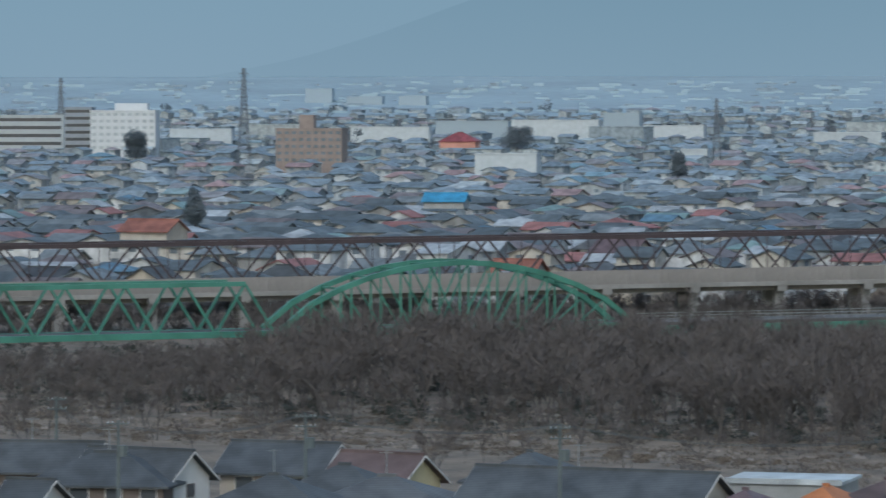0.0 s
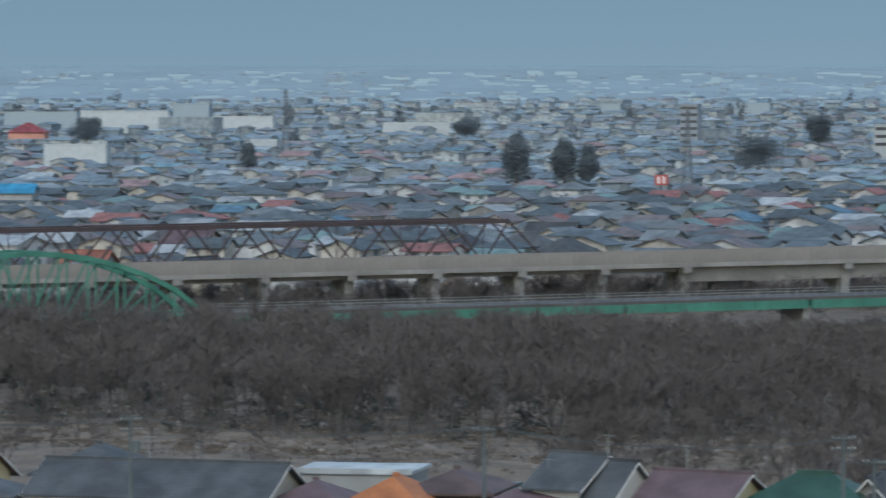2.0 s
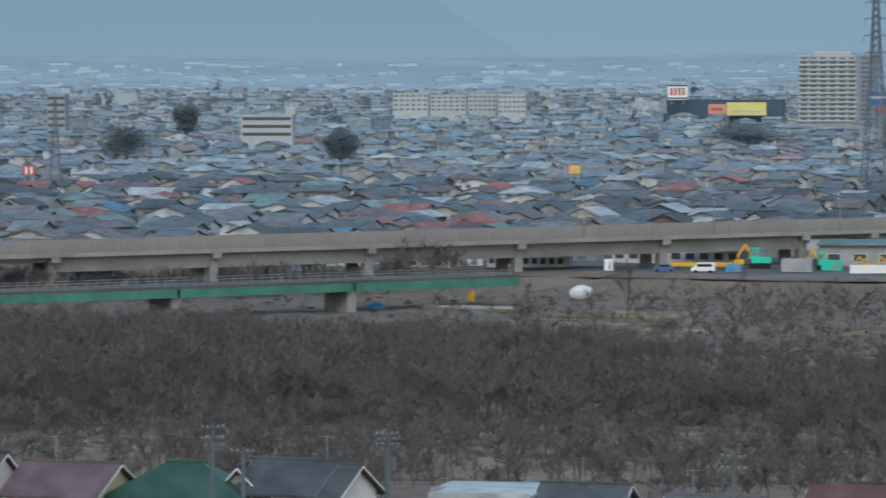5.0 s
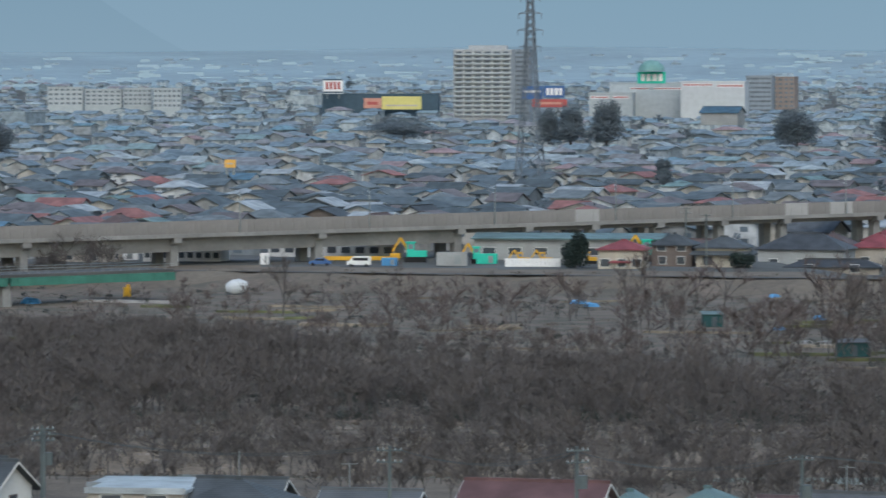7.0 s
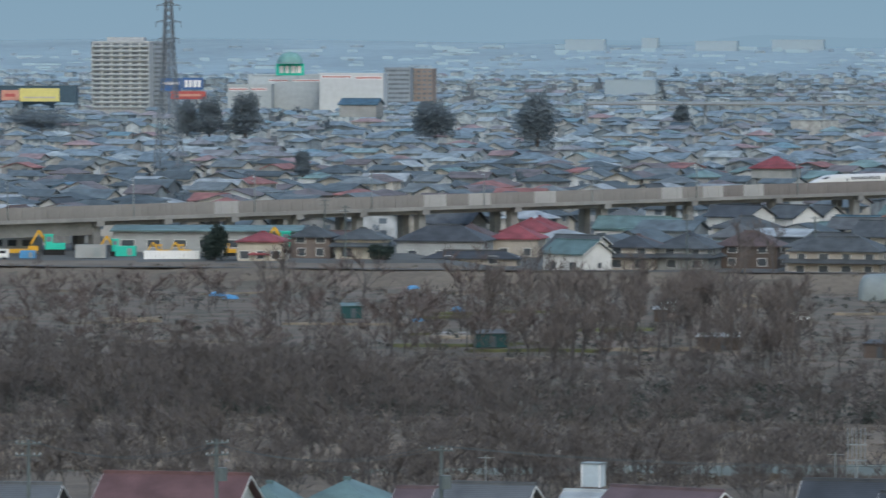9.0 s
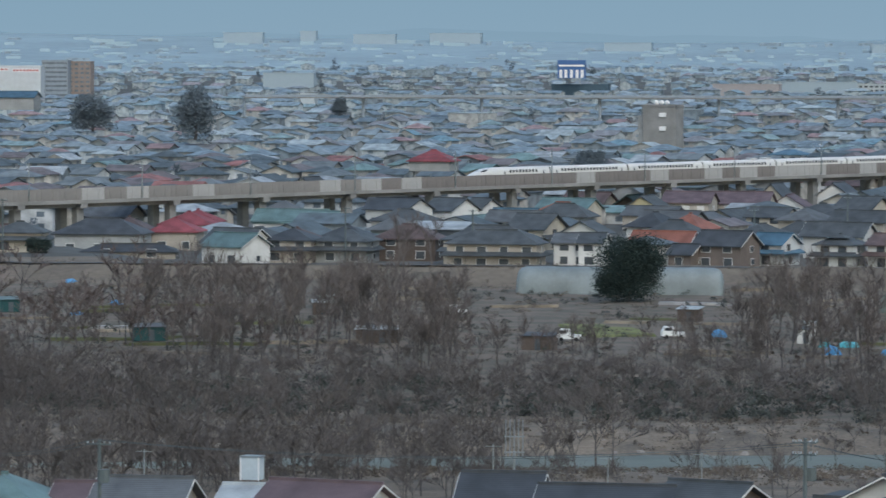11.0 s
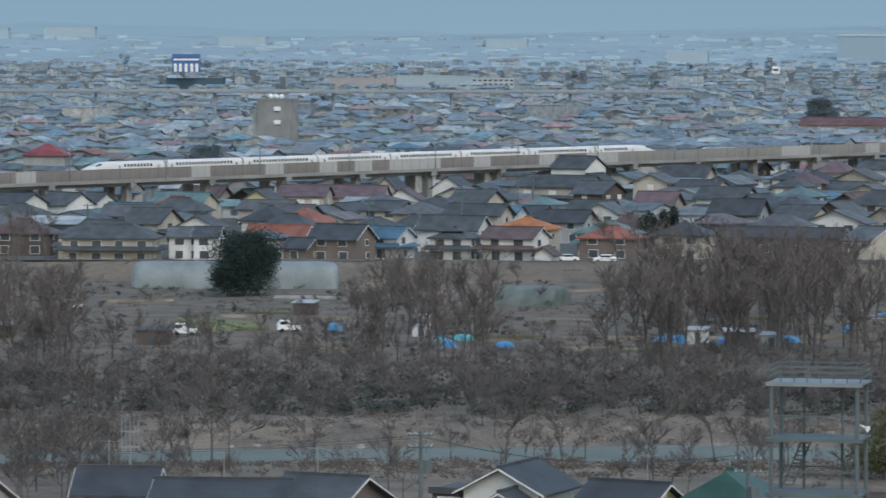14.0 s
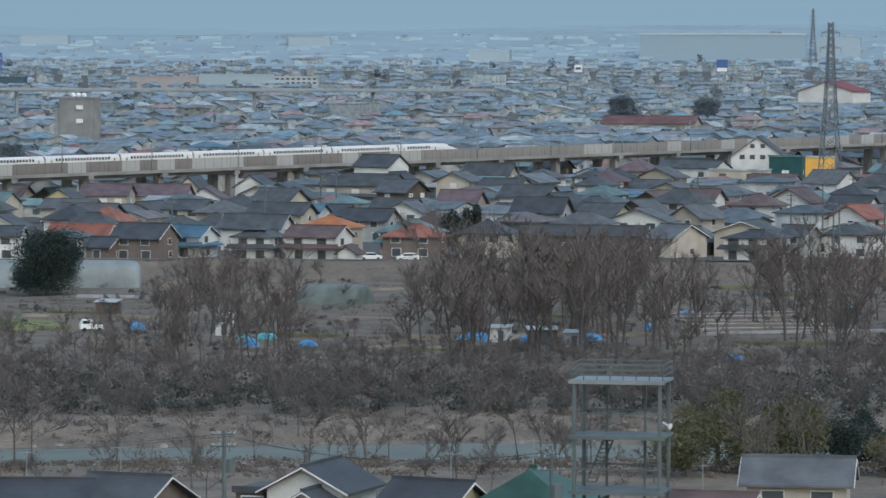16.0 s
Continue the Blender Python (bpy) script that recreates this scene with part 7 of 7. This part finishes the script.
for x, y, s_ in [(271.0, 861.5, 1.35), (281.7, 852.6, 1.1), (316.0, 847.1, 1.5)]:
    machine(x, y, 1.45, s_, SIGNGREEN, "green and white excavator parked in the works yard")
for x, y in [(288.1, 845.0), (292.3, 843.7), (301.7, 843.4)]:
    machine(x, y, 1.45, 0.8, MACHINE, "yellow excavator parked in front of the shed")
for i, (x, y, w_, h_, m_, l_) in enumerate([(218.4, 889.7, 5.0, 1.8, SIGNWHITE, "white truck box standing beside the viaduct"), (239.5, 860.6, 1.6, 2.2, SIGNWHITE, "small white cabin by the levee road"),
                                          (261.5, 848.1, 3.0, 1.5, TARP, "blue sheeted heap in the works yard"), (273.2, 844.4, 6.0, 2.6, WALLS["grey"], "grey site hut in the works yard"),
                                          (282.2, 849.7, 4.0, 2.0, SIGNGREEN, "bright green site container in the yard"), (259.9, 937.0, 2.6, 1.6, TARP, "blue sheeted stack under the viaduct")]):
    t = thing("site_container", facing(x, y, height(x, y), -6), l_, "container")
    b = Build()
    b.box((0, 0, h_ / 2), (w_, 2.2, h_), bevel=0.06)
    part("body", b, m_, t)
    b = Build()
    b.box((w_ * 0.2, -1.12, h_ * 0.45), (w_ * 0.22, 0.06, h_ * 0.7))
    part("door", b, STEEL, t)
x, y, ww = 285.8, 832.4, 10.9
t = thing("site_fence", facing(x, y, 1.4, -4), "white panel fence round the works yard", "fence")
for i in range(14):
    b = Build()
    b.box((-ww / 2 + (i + 0.5) * ww / 14, 0, 0.9), (ww / 14 - 0.05, 0.08, 1.8))
    part("fence_panel", b, SIGNWHITE, t)


# ---------------------------------------------------------------- garden plots on the floodplain
def tarp(x, y, w_, h_, mat, label):
    """A sheet thrown over a heap."""
    b = Build()
    n = 9
    for i in range(n):
        for j in range(n):
            u, v = i / (n - 1) * 2 - 1, j / (n - 1) * 2 - 1
            r = max(0.0, 1 - u * u) * max(0.0, 1 - v * v)
            b.v.append((u * w_ / 2, v * w_ * 0.4, h_ * 0.75 * r ** 0.35 * (1 + 0.35 * noise.noise((u * 2 + x, v * 2 + y, 0)))))
    for i in range(n - 1):
        for j in range(n - 1):
            b.f.append((i * n + j, (i + 1) * n + j, (i + 1) * n + j + 1, i * n + j + 1))
            b.m.append(0)
    single("tarpaulin", b, mat, label, "tarpaulin", facing(x, y, height(x, y) + 0.02, random.uniform(-30, 30)), "tarpaulins on the garden plots")


random.seed(96)
for x, y, w_, h_, m_ in [(175.7, 786.3, 3.6, 1.5, 0), (175.8, 785.5, 2.4, 1.0, 0), (268.2, 755.8, 3.2, 1.0, 0), (267.1, 746.0, 2.4, 0.9, 0), (308.0, 762.0, 2.4, 1.1, 0),
                         (289.0, 695.1, 1.8, 1.0, 0), (271.5, 669.4, 2.2, 0.8, 0), (329.9, 535.4, 2.4, 1.7, 0), (338.2, 550.6, 1.8, 1.4, 1), (341.0, 548.8, 3.0, 1.1, 1),
                         (337.4, 532.1, 2.6, 1.2, 0), (335.2, 575.5, 2.4, 1.6, 0), (363.4, 528.8, 5.4, 1.6, 0), (369.2, 523.8, 3.2, 1.2, 0), (378.9, 522.1, 3.4, 1.2, 0),
                         (400.1, 536.5, 2.0, 1.4, 0), (371.0, 478.4, 2.2, 1.0, 0), (427.3, 563.2, 3.6, 0.9, 0), (461.2, 565.9, 2.6, 0.9, 1), (468.1, 596.7, 1.8, 0.7, 1), (288.6, 694.2, 2.2, 1.0, 0)]:
    tarp(x, y, w_, h_, CYANTARP if m_ else TARP, "cyan tarpaulin over a heap in a garden plot" if m_ else "blue tarpaulin over a heap in a garden plot")


def hut(x, y, w_, h_, wall, roof, label):
    t = thing("garden_hut", facing(x, y, height(x, y), random.uniform(-20, 10)), label, "hut", "garden huts")
    b = Build()
    b.box((0, 0, h_ / 2), (w_, w_ * 0.7, h_))
    part("wall", b, wall, t)
    b = Build()
    low = [(-w_ / 2 - 0.2, -w_ * 0.35 - 0.3, h_), (w_ / 2 + 0.2, -w_ * 0.35 - 0.3, h_), (w_ / 2 + 0.2, w_ * 0.35 + 0.3, h_ + 0.35), (-w_ / 2 - 0.2, w_ * 0.35 + 0.3, h_ + 0.35)]
    b.prism(low, [(p, q, r + 0.1) for p, q, r in low])
    part("roof", b, roof, t)
    b = Build()
    b.box((0.2, -w_ * 0.35 - 0.02, h_ * 0.42), (0.8, 0.06, h_ * 0.8))
    part("door", b, DARKSTEEL, t)


for x, y, w_, wl, rf in [(265.0, 682.3, 3.2, "deepteal", "teal"), (257.0, 605.7, 4.6, "deepteal", "grey"), (307.4, 654.0, 2.8, "brown", "pale"), (284.5, 586.7, 5.6, "brown", "pale"),
                         (351.4, 612.3, 3.4, "brown", "pale"), (298.6, 562.9, 4.4, "brown", "dark"), (365.8, 525.9, 3.0, "white", "pale"), (368.7, 519.7, 4.0, "brown", "pale"),
                         (368.2, 511.4, 2.4, "grey", "pale"), (284.6, 586.0, 5.0, "brown", "pale"), (315.1, 668.9, 2.6, "grey", "pale"), (340.3, 559.3, 2.2, "white", "grey"), (348.7, 571.8, 1.6, "white", "pale")]:
    hut(x, y, w_, 2.0, WALLS[wl], ROOFS[rf], f"small {WALLWORD[wl]} garden hut with a lean-to roof")


def greenhouse(x, y, length, wdt, h_, label, mat, turn):
    t = thing("greenhouse", facing(x, y, height(x, y) - 0.05, turn), label, "greenhouse")
    b = Build()
    n = 14
    prof = [(math.cos(math.pi * i / n) * wdt / 2, h_ * (math.sin(math.pi * i / n) ** 0.8)) for i in range(n + 1)]
    ends = [(-0.5, 0.62), (-0.492, 0.84), (-0.478, 0.95), (-0.455, 1.0)]
    rings = ends + [(-0.455 + 0.091 * i, 1.0 + 0.012 * (i % 2)) for i in range(1, 10)] + [(-u, k) for u, k in reversed(ends)]
    for u, k in rings:
        b.v += [(u * length, yy * (0.4 + 0.6 * k), zz * k) for yy, zz in prof]
    for r in range(len(rings) - 1):
        for i in range(n):
            p = r * (n + 1) + i
            b.f.append((p, p + n + 1, p + n + 2, p + 1))
            b.m.append(0)
    b.f += [tuple(range(n + 1)), tuple(range(len(b.v) - 1, len(b.v) - n - 2, -1))]
    b.m += [0, 0]
    cover = part("cover", b, mat, t)
    for p in cover.data.polygons:
        p.use_smooth = len(p.vertices) == 4
    for k in range(int(length * 0.9 / 2.4) + 1):
        b = Build()
        xx = -length * 0.45 + k * 2.4
        for y0, z0 in prof:
            for e, r in ((-0.03, 0.985), (0.03, 0.985), (0.03, 1.02), (-0.03, 1.02)):
                b.v.append((xx + e, y0 * r, z0 * r + 0.01))
        for i in range(n):
            for j in range(4):
                q = (j + 1) % 4
                b.f.append((4 * i + j, 4 * i + q, 4 * i + 4 + q, 4 * i + 4 + j))
                b.m.append(0)
        part("hoop", b, mat, t)


x, y, ww = 381.8, 689.8, 36.0
greenhouse(x, y, ww, 6.0, 4.7, "long tunnel greenhouse in milky film by a round tree", PLASTIC, -4)
x, y, ww = 398.3, 619.8, 10.6
greenhouse(x, y, ww, 9.0, 3.2, "low arched net tunnel over a garden plot", NETTING, -22)
# planted strips
random.seed(97)
for x, y, w_, d_, m_ in [(326.9, 592.7, 11, 22, G_GREEN), (326.7, 598.6, 8, 26, G_GREEN)]:
    b = Build()
    m = facing(x, y, 0, 10)
    n = 13
    for i in range(n):
        for j in range(n):
            p = m @ Vector(((i / (n - 1) - 0.5) * w_, (j / (n - 1) - 0.5) * d_, 0))
            lip = -0.5 if i in (0, n - 1) or j in (0, n - 1) else 0.3 + 0.1 * random.random()
            b.v.append((p.x, p.y, height(p.x, p.y) + 0.35 * noise.noise((p.x * 0.05, p.y * 0.05, 0)) + lip))
    for i in range(n - 1):
        for j in range(n - 1):
            b.f.append((i * n + j, (i + 1) * n + j, (i + 1) * n + j + 1, i * n + j + 1))
            b.m.append(0)
    single("grass_plot", b, m_, "green winter grass plot among dry gardens", "grass plot")
MULCH = material("pale_mulch_sheet", (0.26, 0.25, 0.24), 0.5, vary=0.2)
x, y = 421.1, 539.6
for i in range(16):
    b = Build()
    m = facing(x, y, 0, 14) @ pose(random.uniform(-1, 1) + 0.25 * i, -22 + 3.2 * i, 0)
    wide = random.choice((0.7, 0.9, 1.1))
    for j in range(15):
        p = m @ Vector((-11 + 22 * j / 14, 0, 0))
        z = height(p.x, p.y) + 0.35 * noise.noise((p.x * 0.05, p.y * 0.05, 0))
        for off, up in ((-wide, -0.3), (-wide * 0.5, 0.3), (wide * 0.5, 0.32), (wide, -0.3)):
            e = m @ Vector((-11 + 22 * j / 14, off, 0))
            b.v.append((e.x, e.y, z + up + 0.05 * random.random()))
    for j in range(14):
        for k in range(3):
            b.f.append((4 * j + k, 4 * j + 4 + k, 4 * j + 5 + k, 4 * j + 1 + k))
            b.m.append(0)
    pale_bed = i % 3 == 0
    single("planting_bed", b, MULCH if pale_bed else G_LEVEE, "vegetable bed under pale plastic sheet" if pale_bed else "raised bed of bare soil in a vegetable plot", "planting bed", None, "planting beds in the gardens")
OLIVE = material("winter_vegetable_rows", (0.12, 0.125, 0.06), 0.95, scale=0.8, vary=0.3)
STRAW = material("pale_straw_litter", (0.24, 0.20, 0.15), 0.95, scale=0.8, vary=0.3)
random.seed(111)
beds = 0
while beds < 64:
    az, c = random.uniform(12.5, 41), random.uniform(735, 950)
    x = c * math.sin(radians(az)) / (math.cos(radians(az)) + 0.645 * math.sin(radians(az)))
    y = c - 0.645 * x
    if noise.noise((x * 0.02, y * 0.02, 8)) > 0.2 or math.hypot(x - 381, y - 689) < 26:
        continue
    half, wide, up = random.uniform(3, 10), random.uniform(0.6, 2.2), random.uniform(0.25, 0.5)
    m = facing(x, y, 0, random.uniform(-18, 18))
    b = Build()
    n = 8
    for j in range(n):
        along = -half + 2 * half * j / (n - 1)
        p = m @ Vector((along, 0, 0))
        z = height(p.x, p.y) + 0.35 * noise.noise((p.x * 0.05, p.y * 0.05, 0))
        for off, lift in ((-wide, -0.3), (-wide * 0.6, up), (wide * 0.6, up), (wide, -0.3)):
            e = m @ Vector((along, off + random.uniform(-0.15, 0.15), 0))
            b.v.append((e.x, e.y, z + lift * random.uniform(0.8, 1.1)))
    for j in range(n - 1):
        for k in range(3):
            b.f.append((4 * j + k, 4 * j + 4 + k, 4 * j + 5 + k, 4 * j + 1 + k))
            b.m.append(0)
    kind_ = random.choice((0, 1, 1, 2, 2, 3))
    single("planting_bed", b, (MULCH, STRAW, OLIVE, G_LEVEE)[kind_],
           ("vegetable bed under pale plastic sheet", "garden bed covered in pale straw litter", "bed of dull green winter vegetables", "raised bed of bare soil in a vegetable plot")[kind_],
           "planting bed", None, "planting beds in the gardens")
    beds += 1
# worn track across the field to the levee
b = Build()
for j in range(21):
    u = j / 20
    az, d = 31.4 + 2.4 * u, 764 + 28 * u + 5 * math.sin(u * 5)
    p = Vector((*polar(az, d), 0))
    side = Vector((math.sin(radians(az)), math.cos(radians(az)), 0))
    for off, lift in ((-1.9, -0.4), (-1.2, 0.3), (1.2, 0.3), (1.9, -0.4)):
        q = p + side * off
        b.v.append((q.x, q.y, height(q.x, q.y) + 0.35 * noise.noise((q.x * 0.05, q.y * 0.05, 0)) + lift))
for j in range(20):
    for k in range(3):
        b.f.append((4 * j + k, 4 * j + 4 + k, 4 * j + 5 + k, 4 * j + 1 + k))
        b.m.append(0)
single("path", b, STRAW, "pale worn track across withered grass", "path", kind="structure")
x, y = 197.6, 803.9
b = Build()
b.box((0, 0, 0.9), (1.3, 1.2, 1.8), bevel=0.3)
b.box((0.2, 0, 2.0), (0.6, 0.6, 0.6), bevel=0.2)
single("yellow_pump", b, MACHINE, "yellow machine standing in a garden plot", "machine", facing(x, y, height(x, y), 10))
x, y = 219.0, 805.9
b = Build()
mixer = thing("mixer_drum", facing(x, y, height(x, y), -8), "white concrete mixer drum lying on a dark frame", "mixer drum")
b.beam((-2.0, 0, 1.15), (-0.9, 0, 1.3), 1.1, n=14, w2=2.0), b.beam((-0.9, 0, 1.3), (0.6, 0, 1.5), 2.0, n=14, w2=2.1), b.beam((0.6, 0, 1.5), (2.0, 0, 1.75), 2.1, n=14, w2=1.0)
part("drum", b, OFFICEWHITE, mixer)
b = Build()
b.box((0, 0, 0.25), (4.2, 1.6, 0.5), bevel=0.15)
part("frame", b, DARKSTEEL, mixer)
# stones and driftwood on the gravel
random.seed(98)
b = Build()
for i in range(3600):
    az = random.uniform(-6, 41)
    c = random.uniform(512, 604)
    x = c * math.sin(radians(az)) / (math.cos(radians(az)) + 0.645 * math.sin(radians(az)))
    y = c - 0.645 * x
    if river_gap(x, y) < 12:
        continue
    s = random.choice((0.15, 0.2, 0.3, 0.3, 0.55)) * random.uniform(0.7, 1.2)
    ring = [(x + s * math.cos(a) * random.uniform(0.7, 1.4), y + s * math.sin(a) * random.uniform(0.7, 1.2), height(x, y) - 0.1) for a in (0, 1.1, 2.2, 3.3, 4.4, 5.4)]
    b.prism(ring, [(x + (p - x) * 0.6, y + (q - y) * 0.6, r + s * random.uniform(0.4, 0.8)) for p, q, r in ring])
single("river_stones", b, material("river_stone", (0.27, 0.245, 0.225), 0.9, vary=0.2, each=0.3), "pale boulders and debris strewn over the gravel bank", "stones", kind="stuff")
